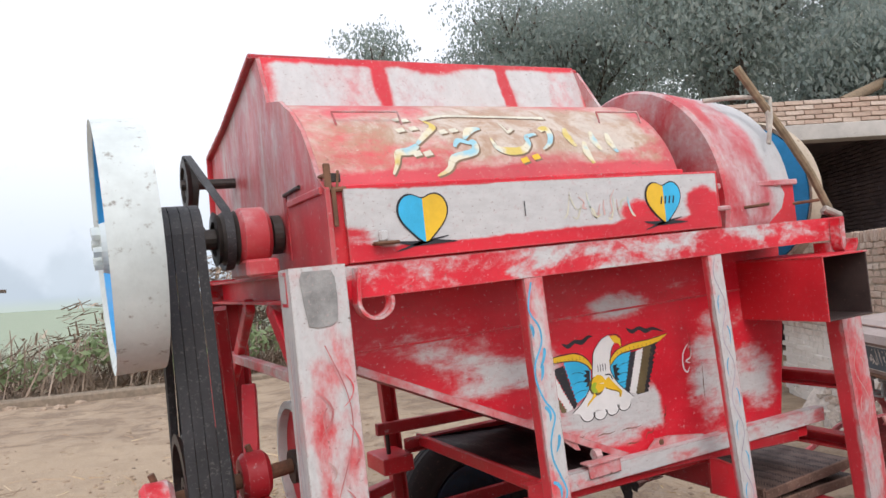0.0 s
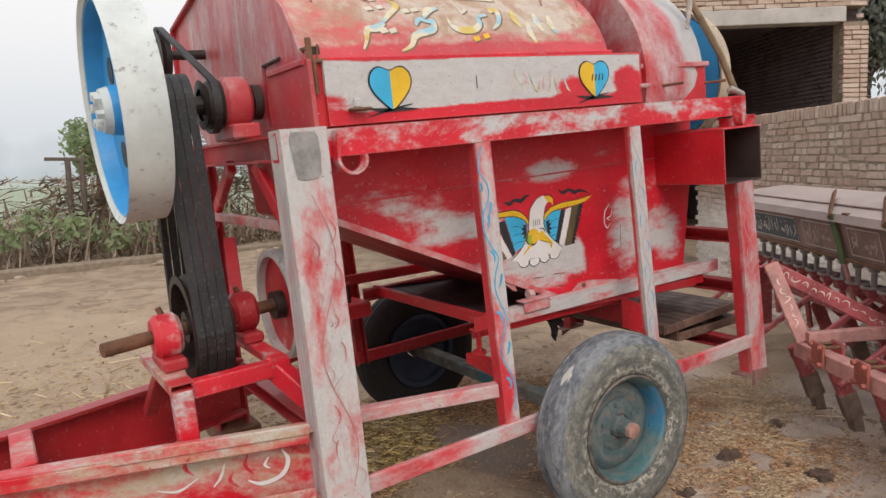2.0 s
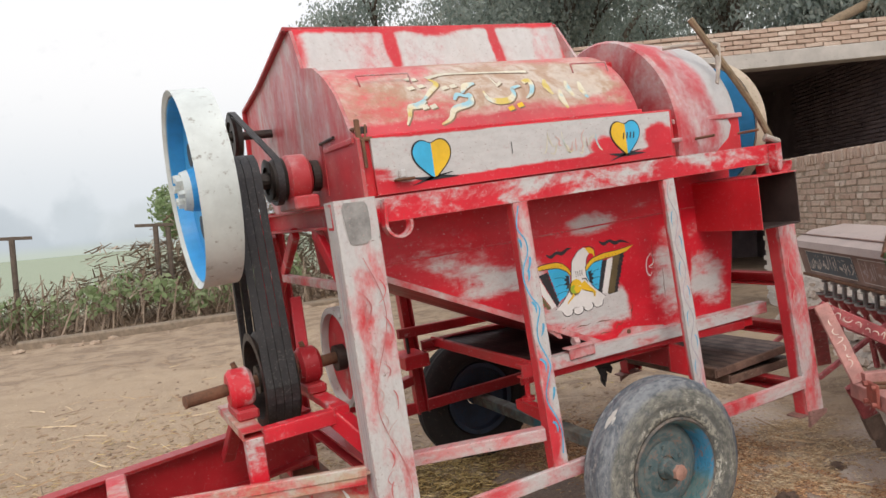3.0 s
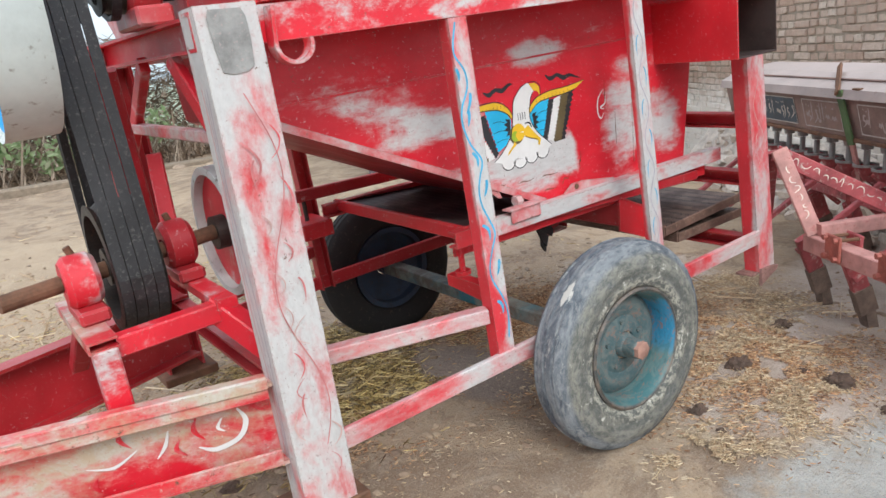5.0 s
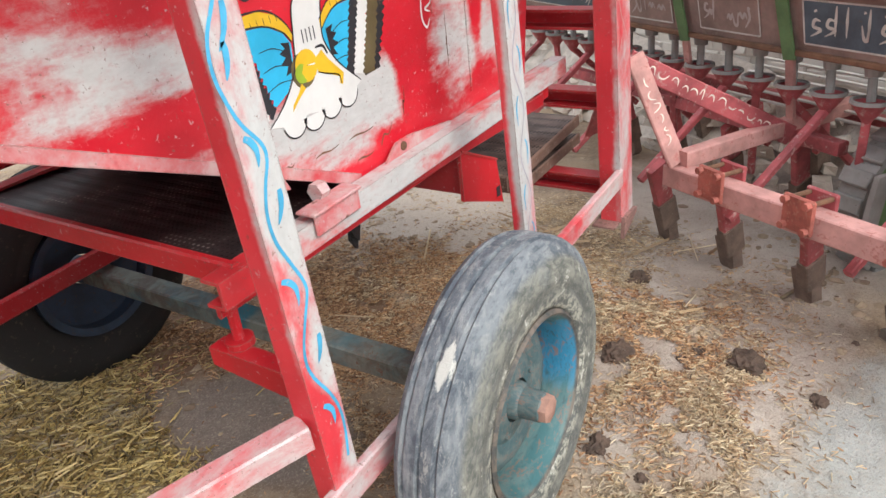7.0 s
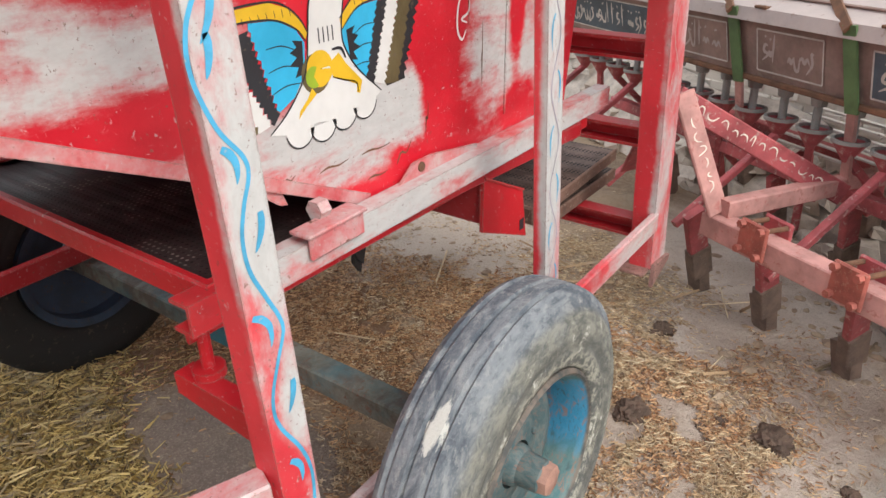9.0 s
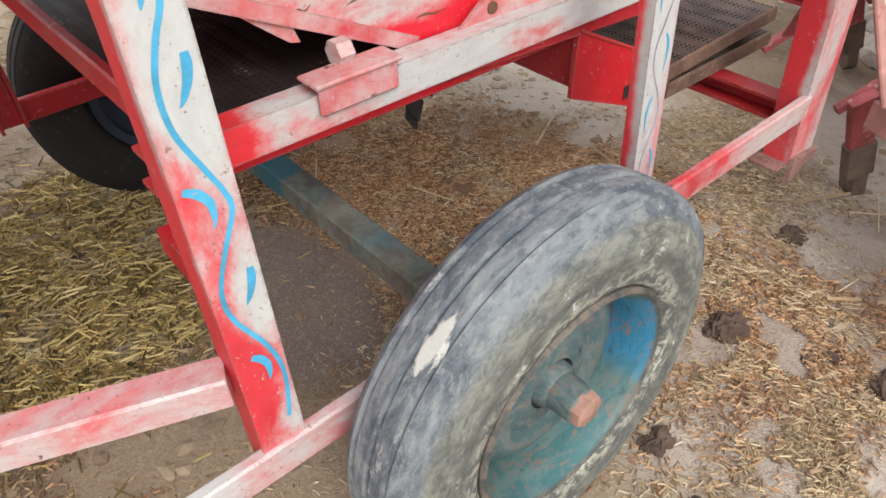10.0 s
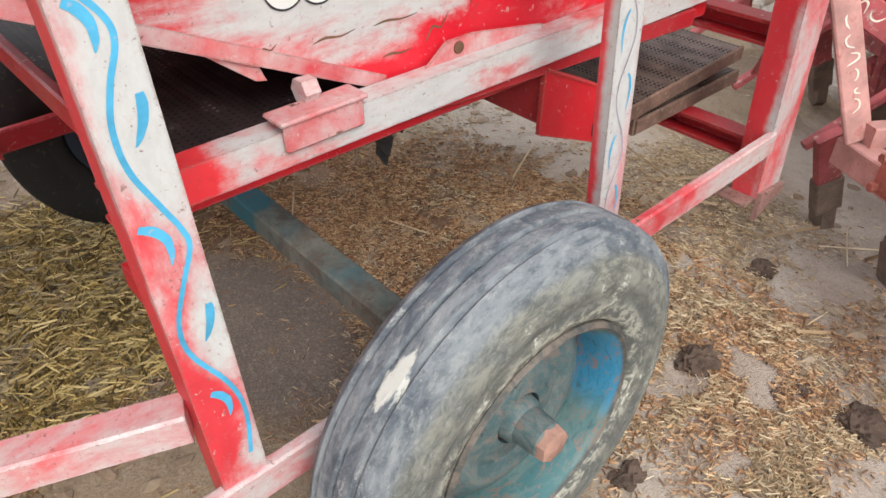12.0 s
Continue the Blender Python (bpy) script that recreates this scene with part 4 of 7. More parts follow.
part("hanger_flange", plate([(0.398, 0.752), (0.580, 0.660), (0.583, 0.653), (0.400, 0.745)], 0.05, lambda a, b, c: (a, 0.392 + c, b)), red_fresh, hanger)
# Black patch, the dark of a square hole put in as colour.
part("hanger_slot", boxed((0.566, 0.3945, 0.545), (0.586, 0.3965, 0.575), 0), ink, hanger)
part("hanger_box", boxed((0.408, 0.41, 0.62), (0.42, 1.20, 0.74)), red_dark, thresher)
part("long_bearer", bar((-0.40, 0.43, 0.752), (0.42, 0.43, 0.735), 0.012, 0.035), red_fresh, thresher)

# emblem on the bin: plain painted shapes
def FLAT(a, b, c):
    """Paint on the bin's side, built up in thin coats."""
    return (a, 0.4346 - c * 0.12, b)


def shape(name, pts, material, lift, v0=0.4346, depth=0.00012, parent=None, label=""):
    return part(name, plate(pts, depth, lambda a, b, c: (a, v0 - lift * 0.12 - c, b)), material, parent or bin_side, label)


def fan(cx, cy, pts_r, a0, a1, n=14, wave=0.0):
    out = [(cx, cy)]
    for i in range(n + 1):
        a = radians(a0 + (a1 - a0) * i / n)
        r = pts_r[0] + (pts_r[1] - pts_r[0]) * i / n + (wave if i % 2 else 0)
        out.append((cx + r * math.cos(a), cy + r * math.sin(a)))
    return out


def saw(p, q, n, depth):
    """A ragged feather edge from p to q."""
    p, q = Vector(p), Vector(q)
    d = q - p
    nrm = Vector((-d.y, d.x)).normalized() * depth
    out = []
    rr = random.Random(int(1000 * (p.x + 2 * p.y)))
    n = int(n * 1.7)
    for i in range(n):
        out.append(tuple(p + d * (i / n)))
        out.append(tuple(p + d * ((i + rr.uniform(0.4, 0.8)) / n) + nrm * rr.uniform(0.5, 1.1)))
    return out + [tuple(q)]


def feather_tier(edge_a, edge_b, m, lift, n, depth, label=""):
    """A band of paint between two ragged edges, each given by its two ends."""
    shape("wing_tier", saw(*edge_a, n, depth) + list(reversed(saw(*edge_b, n, depth))), m, lift, label=label)


def inked(pts, w=0.003, lift=0.014):
    part("emblem_line", stroke(pts, [w * 0.6] + [w] * (len(pts) - 2) + [w * 0.6], FLAT, lift), ink, bin_side)


# far wing
feather_tier(((0.205, 1.196), (0.120, 1.025)), ((0.248, 1.212), (0.175, 1.028)), ink, 0.001, 7, -0.010, "black outer wing feathers")
feather_tier(((0.168, 1.186), (0.115, 1.030)), ((0.215, 1.200), (0.155, 1.026)), sign_olive, 0.003, 7, -0.008, "olive feather row")
feather_tier(((0.135, 1.182), (0.085, 1.040)), ((0.172, 1.188), (0.116, 1.030)), sign_white, 0.005, 8, -0.007, "white feather row")
feather_tier(((0.100, 1.182), (0.062, 1.053)), ((0.136, 1.182), (0.085, 1.038)), ink, 0.007, 8, -0.007)
shape("wing_panel", [(0.008, 1.150), (0.048, 1.180)] + saw((0.108, 1.184), (0.066, 1.052), 6, -0.006) + [(0.040, 1.072), (0.012, 1.118)], sign_cyan, 0.009, label="cyan wing panel")
shape("wing_edge", [(0.006, 1.166), (0.028, 1.186), (0.052, 1.200), (0.115, 1.212), (0.200, 1.214), (0.295, 1.225), (0.250, 1.202), (0.190, 1.192), (0.120, 1.189), (0.053, 1.180), (0.008, 1.148)], sign_yellow, 0.011, label="yellow wing edge")
# near wing, partly behind the post
feather_tier(((-0.275, 1.150), (-0.190, 1.022)), ((-0.305, 1.170), (-0.215, 1.020)), sign_olive, 0.001, 7, -0.008)
feather_tier(((-0.235, 1.160), (-0.168, 1.028)), ((-0.278, 1.162), (-0.192, 1.022)), sign_white, 0.003, 8, -0.007)
feather_tier(((-0.190, 1.180), (-0.150, 1.042)), ((-0.238, 1.172), (-0.165, 1.025)), ink, 0.005, 8, -0.007)
shape("wing_panel", [(-0.080, 1.143), (-0.096, 1.165), (-0.135, 1.186)] + saw((-0.190, 1.190), (-0.150, 1.044), 6, -0.007) + [(-0.115, 1.060), (-0.086, 1.095)], sign_cyan, 0.009, label="cyan wing panel")
shape("wing_edge", [(-0.072, 1.157), (-0.084, 1.178), (-0.108, 1.200), (-0.146, 1.214), (-0.230, 1.212), (-0.290, 1.190), (-0.232, 1.194), (-0.182, 1.193), (-0.133, 1.186), (-0.094, 1.166), (-0.078, 1.146)], sign_yellow, 0.011, label="yellow wing edge")
for sgn, cx, cy in ((1, 0.02, 1.12), (-1, -0.085, 1.12)):
    shape("wing_shade", [(cx, cy + 0.026), (cx + sgn * 0.022, cy + 0.030), (cx + sgn * 0.014, cy + 0.018), (cx + sgn * 0.030, cy + 0.012), (cx + sgn * 0.016, cy + 0.002), (cx + sgn * 0.032, cy - 0.008), (cx + sgn * 0.014, cy - 0.014), (cx + sgn * 0.024, cy - 0.030), (cx + sgn * 0.004, cy - 0.026)], ink, 0.0115)
    for k in range(3):
        inked([(cx + sgn * 0.012, cy + 0.012 - 0.026 * k), (cx + sgn * 0.045, cy + 0.026 - 0.032 * k), (cx + sgn * 0.078, cy + 0.026 - 0.036 * k)], 0.0022, 0.012)
for e in ((0.006, 1.167), (0.028, 1.187), (0.052, 1.201), (0.115, 1.213), (0.200, 1.215), (0.293, 1.225)), ((0.008, 1.147), (0.053, 1.179), (0.120, 1.188), (0.190, 1.191), (0.250, 1.201)), ((-0.072, 1.158), (-0.084, 1.179), (-0.108, 1.201), (-0.146, 1.215), (-0.230, 1.213), (-0.290, 1.190)), ((-0.078, 1.145), (-0.094, 1.165), (-0.133, 1.185), (-0.182, 1.192), (-0.232, 1.193)):
    inked(list(e), 0.0032, 0.013)
for k in range(9):
    a = 0.045 + 0.02 * k
    inked([(a, 1.196 + 0.0012 * k), (a + 0.001, 1.186 + 0.0012 * k), (a + 0.002, 1.183 + 0.0012 * k)], 0.0016, 0.0125)
    inked([(-0.105 - 0.016 * k, 1.202 - 0.0006 * k), (-0.104 - 0.016 * k, 1.193), (-0.104 - 0.016 * k, 1.188)], 0.0016, 0.0125)
shape("emblem_body", [(-0.176, 1.011), (-0.128, 1.044), (-0.085, 1.095), (-0.070, 1.157), (-0.060, 1.205), (-0.040, 1.228), (-0.020, 1.246), (0.010, 1.256), (0.040, 1.244), (0.036, 1.222), (0.022, 1.205), (0.016, 1.180), (0.008, 1.150), (0.012, 1.118), (0.042, 1.073), (0.100, 1.020), (0.060, 1.002), (-0.005, 0.994), (-0.072, 1.005), (-0.110, 0.998), (-0.140, 1.002)], sign_white, 0.0095, label="white middle of the emblem")
shape("emblem_hook", [(0.018, 1.252), (0.045, 1.252), (0.066, 1.236), (0.066, 1.204), (0.054, 1.222), (0.036, 1.226)], sign_yellow, 0.0115)
inked([(0.012, 1.257), (0.045, 1.255), (0.068, 1.238), (0.067, 1.205)], 0.003)
for k in range(4):
    c = (-0.112 + 0.055 * k, 1.004 - 0.004 * math.sin(k * 1.9) + 0.006 * max(0, k - 2))
    shape("emblem_cloud", fan(c[0], c[1], (0.032, 0.032), 180, 360, 10), sign_white, 0.0115)
    inked([(c[0] + 0.032 * math.cos(radians(t)), c[1] + 0.032 * math.sin(radians(t))) for t in range(190, 356, 18)], 0.0028)
inked([(-0.176, 1.012), (-0.128, 1.045), (-0.085, 1.096), (-0.071, 1.157), (-0.061, 1.205), (-0.040, 1.229), (-0.019, 1.247), (0.011, 1.257)], 0.0034)
inked([(0.034, 1.222), (0.021, 1.204), (0.014, 1.180), (0.008, 1.150), (0.012, 1.119), (0.042, 1.074), (0.101, 1.022)], 0.0034)
shape("emblem_shade", fan(-0.062, 1.088, (0.034, 0.034), 20, 350, 18), sign_olive, 0.0125)
shape("emblem_claw", fan(-0.052, 1.094, (0.031, 0.031), 0, 350, 18), sign_yellow, 0.0135)
shape("emblem_claw", fan(-0.068, 1.084, (0.017, 0.020), 60, 300, 12), claw_green, 0.0145)
shape("emblem_claw", [(-0.03, 1.098), (-0.004, 1.112), (0.012, 1.090), (0.050, 1.052), (0.042, 1.030), (0.034, 1.034), (0.036, 1.048), (0.010, 1.060), (-0.022, 1.072)], sign_yellow, 0.0155)
shape("emblem_claw", [(-0.075, 1.066), (-0.088, 1.050), (-0.108, 1.034), (-0.112, 1.022), (-0.092, 1.038), (-0.066, 1.054)], sign_yellow, 0.0155)
inked([(-0.024, 1.074), (0.006, 1.062), (0.034, 1.052), (0.038, 1.034)], 0.003, 0.0165)
inked([(-0.020, 1.120), (0.002, 1.118), (0.012, 1.100)], 0.006, 0.0165)
for flip, pts in ((0, [(-0.19, 1.254), (-0.165, 1.242), (-0.135, 1.254), (-0.105, 1.248), (-0.075, 1.262), (-0.055, 1.262)]), (1, [(0.10, 1.270), (0.125, 1.254), (0.16, 1.262), (0.19, 1.248), (0.225, 1.252), (0.275, 1.234)])):
    part("flourish", stroke(pts, [0.003, 0.016, 0.013, 0.018, 0.012, 0.002], FLAT, 0.003), ink, bin_side, "wavy black brush mark")
E1 = 1.035
E0 = -0.035
for k in range(4):
    part("number_bar", stroke([(E0 - 0.012 + 0.011 * k, E1 + 0.10), (E0 - 0.012 + 0.011 * k, E1 + 0.125)], 0.003, FLAT, 0.012), ink, bin_side)
for pts in ([(0.392, 1.172), (0.362, 1.140), (0.356, 1.090), (0.372, 1.066), (0.388, 1.084)], [(0.402, 1.150), (0.398, 1.120), (0.372, 1.108), (0.392, 1.098)]):
    part("flourish", stroke(pts, [0.002] + [0.006] * (len(pts) - 2) + [0.002], FLAT, 0.003), sign_white, bin_side, "white painted squiggle")

for a, b, ln, rise in ((-0.04, 0.915, 0.075, 0.002), (0.075, 0.913, 0.085, 0.0), (0.075, 0.859, 0.06, 0.0), (0.16, 0.88, 0.05, 0.02), (-0.15, 0.925, 0.03, 0.004), (0.24, 0.93, 0.012, 0.03), (0.40, 1.15, 0.004, 0.06), (0.45, 1.02, 0.004, 0.07)):
    part("rust_scratch", stroke([(a - ln / 2, b - rise), (a - ln * 0.2, b + 0.002), (a + ln * 0.15, b - 0.002), (a + ln / 2, b + rise)], [0.001, 0.0045, 0.003, 0.001], FLAT, 0.003), rust, bin_side)

# drum cover, heart panel, end plates, hopper
CV, CW, CR = 0.68, 1.70, 0.425



def on_cover(a, b, c):
    """a along the drum, b up the curve in metres, c out of it."""
    ang = math.pi - b / CR
    r = CR + c
    return (a, CV + r * math.cos(ang), CW + r * math.sin(ang))


def cover_sheet():
    bm = bmesh.new()
    n = 22
    front, back = [], []
    for i in range(n + 1):
        a = radians(168 - (168 - 62) * i / n)
        for lst, r in ((front, CR), (back, CR - 0.012)):
            lst.append([bm.verts.new((u, CV + r * math.cos(a), CW + r * math.sin(a))) for u in (-1.04, 0.27)])
    for i in range(n):
        bm.faces.new((front[i][0], front[i][1], front[i + 1][1], front[i + 1][0]))
        bm.faces.new((back[i][0], back[i + 1][0], back[i + 1][1], back[i][1]))
        bm.faces.new((front[i][1], back[i][1], back[i + 1][1], front[i + 1][1]))
    for k in (0, n):
        bm.faces.new((front[k][0], front[k][1], back[k][1], back[k][0]))
    return bm


cover = part("drum_cover", cover_sheet(), cover_paint, thresher, "curved drum cover in faded red with brush lettering", smooth=True)
part("cover_lip", sweep(bmesh.new(), rect(0.03, 0.03), (-1.03, 0.262, 1.80), (0.27, 0.262, 1.80)), red_frame, thresher)
panel = part("front_panel", plate([(-1.0, 1.60), (0.385, 1.60), (0.39, 1.79), (-1.0, 1.80)], -0.014, U3(0.215)), panel_paint, thresher, "long white panel with two painted hearts")
part("panel_back", boxed((-1.041, 0.232, 1.595), (0.42, 0.26, 1.80)), red_fresh, thresher)


def heart(cu, cw, size, flip):
    """A heart painted half cyan and half yellow with a dark outline."""
    def outline(k, lo=0.0, hi=1.0, n=40):
        pts = []
        for i in range(n + 1):
            t = 2 * math.pi * (lo + (hi - lo) * i / n)
            pts.append((cu + k * size * (0.5 * math.sin(t) + 0.5 * math.sin(t) ** 3) * 0.5, cw + k * size * (0.6 * (13 * math.cos(t) - 5 * math.cos(2 * t) - 2 * math.cos(3 * t) - math.cos(4 * t) + 2) / 31 + 0.4 * 0.48 * math.cos(t))))
        return pts
    def lay(name, pts, mt, lift):
        part(name, plate(pts, 0.001, lambda a, b, c: (a, 0.215 - lift - c, b)), mt, panel)
    lay("heart_outline", outline(1.08)[:-1], ink, 0.002)
    lay("heart_half", outline(1.0, 0.5, 1.0), sign_cyan if not flip else sign_yellow, 0.004)
    lay("heart_half", outline(1.0, 0.0, 0.5), sign_yellow if not flip else sign_cyan, 0.004)
    part("heart_shadow", stroke([(cu - size * 0.62, cw - size * 0.44), (cu - size * 0.2, cw - size * 0.50), (cu + size * 0.25, cw - size * 0.5), (cu + size * 0.66, cw - size * 0.52)], [0.003, 0.014, 0.012, 0.002], U3(0.215), 0.003), ink, panel)
    part("heart_shadow", stroke([(cu - size * 0.6, cw - size * 0.62), (cu - size * 0.1, cw - size * 0.5), (cu + size * 0.5, cw - size * 0.4)], [0.002, 0.009, 0.002], U3(0.215), 0.003), ink, panel)


heart(-0.773, 1.712, 0.150, False)
heart(0.131, 1.706, 0.150, True)
for k in range(4):
    part("name_bar", stroke([(0.115 + 0.018 * k, 1.695), (0.122 + 0.018 * k, 1.72)], 0.006, U3(0.215), 0.006), ink, panel)
SCRIBE = random.Random(5)
for k in range(13):
    a, b = -0.27 + 0.021 * k + SCRIBE.uniform(-0.008, 0.008), 1.70 + SCRIBE.uniform(-0.025, 0.02)
    c, d = SCRIBE.uniform(-0.035, 0.035), SCRIBE.uniform(0.015, 0.05)
    part("name_bar", stroke([(a + c * 0.5, b + d), (a + SCRIBE.uniform(-0.01, 0.01), b + d * 0.3), (a - c * 0.3, b - d * 0.5), (a - c, b - d * SCRIBE.uniform(0.2, 0.8))], [0.002, SCRIBE.uniform(0.004, 0.009), SCRIBE.uniform(0.004, 0.010), 0.002], U3(0.215), 0.0015), SCRIBE.choice((sign_pale, sign_lemon, vine_pale)), panel)
part("tally_mark", stroke([(-0.43, 1.735), (-0.43, 1.69)], 0.003, U3(0.215), 0.003), ink, panel)

END = [(0.205, 1.50), (0.205, 1.80), (0.265, 1.84), (0.30, 1.90), (0.36, 1.985), (0.45, 2.06), (0.56, 2.12), (0.70, 2.15), (0.78, 2.32), (0.86, 2.335), (1.37, 2.205), (1.74, 2.15), (1.78, 1.88), (1.35, 1.50)]
for u in (-1.055, 0.262):
    pts = END if u < 0 else [(0.62, 2.10), (0.76, 2.30), (0.86, 2.315), (1.37, 2.195), (1.74, 2.14), (1.78, 1.88), (1.35, 1.50), (0.7, 1.5)]
    part("end_plate", plate(pts, 0.014, lambda a, b, c, u=u: (u + c, a, b)), end_paint, thresher, "pink dusty end plate")
part("hopper_panel", sweep(bmesh.new(), rect(1.31, 0.012, 0.002), (-0.39, 0.71, 2.115), (-0.39, 0.79, 2.325), (0, 1, -0.3)), hopper_paint, thresher, "white hopper front with red ribs")
part("hopper_rim", bar((-1.07, 0.80, 2.328), (0.285, 0.80, 2.312), 0.03, 0.018), red_dark, thresher, "dark red hopper rim")
for p, q in (((0.80, 2.333), (1.37, 2.208)), ((1.37, 2.208), (1.745, 2.153)), ((1.745, 2.153), (1.785, 1.88))):
    part("hopper_rim", bar((-1.06, *p), (-1.06, *q), 0.035, 0.018), red_dark, thresher)
part("hopper_back", sweep(bmesh.new(), rect(1.31, 0.012, 0.002), (-0.39, 1.74, 2.14), (-0.39, 1.36, 1.52), (0, 1, 0)), red_dark, thresher)
part("cover_link", boxed((0.27, 0.62, 2.02), (0.48, 0.80, 2.09)), red_fresh, thresher)
for a, b in ((-0.95, -0.74), (0.03, 0.22)):
    h = part("cover_handle", rod(on_cover(a, 0.37, 0.03), on_cover(b, 0.37, 0.03), 0.0034, 8), end_paint, thresher, "thin bent rod handle")
    for e in (a, b):
        part("handle_leg", rod(on_cover(e, 0.37, 0.03), on_cover(e + 0.012, 0.345, 0.0), 0.0034, 8), end_paint, h)

# brush lettering on the cover, right to left, and bars where a name stands
def brush(points, widths, colour=None, lift=0.0014):
    part("letter_shadow", stroke([(a + 0.004, b - 0.006) for a, b in points], widths, on_cover, 0.0008), sign_shadow, cover)
    part("letter_stroke", stroke(points, widths, on_cover, lift), colour or sign_lemon, cover)


brush([(-0.649, 0.365), (-0.63, 0.331), (-0.673, 0.288), (-0.714, 0.249)], [0.006, 0.022, 0.02, 0.01])
brush([(-0.714, 0.245), (-0.747, 0.223), (-0.786, 0.216), (-0.80, 0.179), (-0.821, 0.143)], [0.016, 0.03, 0.024, 0.014, 0.006])
brush([(-0.467, 0.319), (-0.51, 0.308), (-0.545, 0.268)], [0.012, 0.032, 0.01])
brush([(-0.592, 0.235), (-0.568, 0.262), (-0.535, 0.25), (-0.517, 0.254), (-0.53, 0.215), (-0.606, 0.193), (-0.637, 0.154), (-0.681, 0.133)], [0.01, 0.02, 0.014, 0.022, 0.026, 0.026, 0.016, 0.005])
brush([(-0.448, 0.27), (-0.441, 0.228), (-0.405, 0.213), (-0.35, 0.216), (-0.317, 0.242), (-0.309, 0.273), (-0.266, 0.286)], [0.006, 0.02, 0.03, 0.028, 0.02, 0.016, 0.012])
brush([(-0.38, 0.35), (-0.368, 0.30), (-0.345, 0.315), (-0.375, 0.292)], [0.004, 0.01, 0.012, 0.01], sign_pale)
brush([(-0.245, 0.303), (-0.211, 0.315), (-0.212, 0.279), (-0.235, 0.24), (-0.269, 0.216)], [0.02, 0.026, 0.022, 0.016, 0.005])
brush([(-0.655, 0.372), (-0.566, 0.398), (-0.442, 0.395), (-0.315, 0.388), (-0.182, 0.38)], [0.02, 0.016, 0.014, 0.014, 0.02], sign_pale)
for a, b in ((-0.735, 0.374), (-0.712, 0.368), (-0.745, 0.314), (-0.70, 0.322), (-0.605, 0.303), (-0.565, 0.31), (-0.725, 0.212), (-0.69, 0.212), (-0.357, 0.176), (-0.31, 0.187)):
    brush([(a - 0.014, b - 0.004), (a + 0.014, b + 0.004)], [0.018, 0.02], sign_pale if a < -0.4 else sign_yellow)
for a, b in ((-0.145, 0.27), (-0.10, 0.20), (-0.045, 0.25), (0.02, 0.24)):
    part("name_bar", stroke([(a + 0.01, b + 0.045), (a, b), (a + 0.012, b - 0.045)], [0.012, 0.03, 0.012], on_cover, 0.0014), sign_lemon, cover)

# fan hood, chute
HOOD_R = 0.505


def hood_sheet(r, u0, u1, a0=193, a1=20):
    bm = bmesh.new()
    n = 26
    rows = []
    for i in range(n + 1):
        a = radians(a0 + (a1 - a0) * i / n)
        rows.append([bm.verts.new((u, CV + 0.06 + rr * math.cos(a), CW + rr * math.sin(a))) for u, rr in ((u0, 0.12), (u0, r - 0.01), (u0 + 0.012, r), (u1 - 0.012, r - 0.045), (u1, r - 0.055), (u1, 0.12))])
    for i in range(n):
        for k in range(5):
            bm.faces.new((rows[i][k], rows[i + 1][k], rows[i + 1][k + 1], rows[i][k + 1]))
    return bm


part("fan_hood", hood_sheet(HOOD_R, 0.46, 0.88), hood_paint, thresher, "rounded fan hood in pink and red worn paint", smooth=True)
part("hood_band", boxed((0.45, 0.258, 1.735), (0.885, 0.276, 1.757)), end_paint, thresher)
part("hood_base", boxed((0.43, 0.275, 1.50), (0.88, 1.2, 1.745)), red_fresh, thresher)
for u in (0.56, 0.84):
    part("hood_bolt", rod((u, 0.255, 1.66), (u + 0.03, 0.165, 1.662), 0.006, 8), rust, thresher)
part("cover_hasp", boxed((0.385, 0.21, 1.655), (0.45, 0.25, 1.672)), end_paint, thresher)
part("cover_hasp", boxed((-0.935, 0.175, 1.640), (-0.865, 0.215, 1.650)), rust, thresher, "rusty hasp tongue")
part("cover_hasp", boxed((-0.915, 0.199, 1.650), (-0.890, 0.2145, 1.680)), panel_paint, thresher)
part("cover_latch", boxed((-1.03, 0.226, 1.82), (-1.0, 0.232, 1.845), 0.002), iron, thresher, "rusty latch at the cover's corner")
part("cover_latch", rod((-1.04, 0.225, 1.80), (-0.99, 0.222, 1.80), 0.007, 8), rust, thresher)
lever = part("cover_latch", rod((-1.045, 0.222, 1.838), (-1.045, 0.33, 1.842), 0.007, 8), rust, thresher, "rusty latch lever at the drum's end")
part("latch_arm", boxed((-1.05, 0.214, 1.795), (-1.03, 0.222, 1.87), 0.003), rust, lever)
part("latch_tongue", boxed((-1.035, 0.212, 1.70), (-1.022, 0.2145, 1.80), 0.002), rust, lever)
part("end_flange", sweep(bmesh.new(), angle_iron(0.03, 0.03, 0.006, 1, 1), (-1.058, 0.575, 1.63), (-1.058, 0.575, 1.84), (1, 0, 0)), red_dark, thresher, "dark edged angle strip beside the bearing")
part("end_flange", rod((-1.06, 0.585, 1.832), (-1.06, 0.42, 1.836), 0.006, 8), iron, thresher)
part("end_flange", sweep(bmesh.new(), rect(0.012, 0.02, 0.003), (-1.058, 0.23, 1.80), (-1.058, 0.55, 1.80)), end_paint, thresher)
part("latch_pin", rod((-1.015, 0.222, 1.80), (-1.008, 0.222, 1.85), 0.004, 8), rust, thresher)


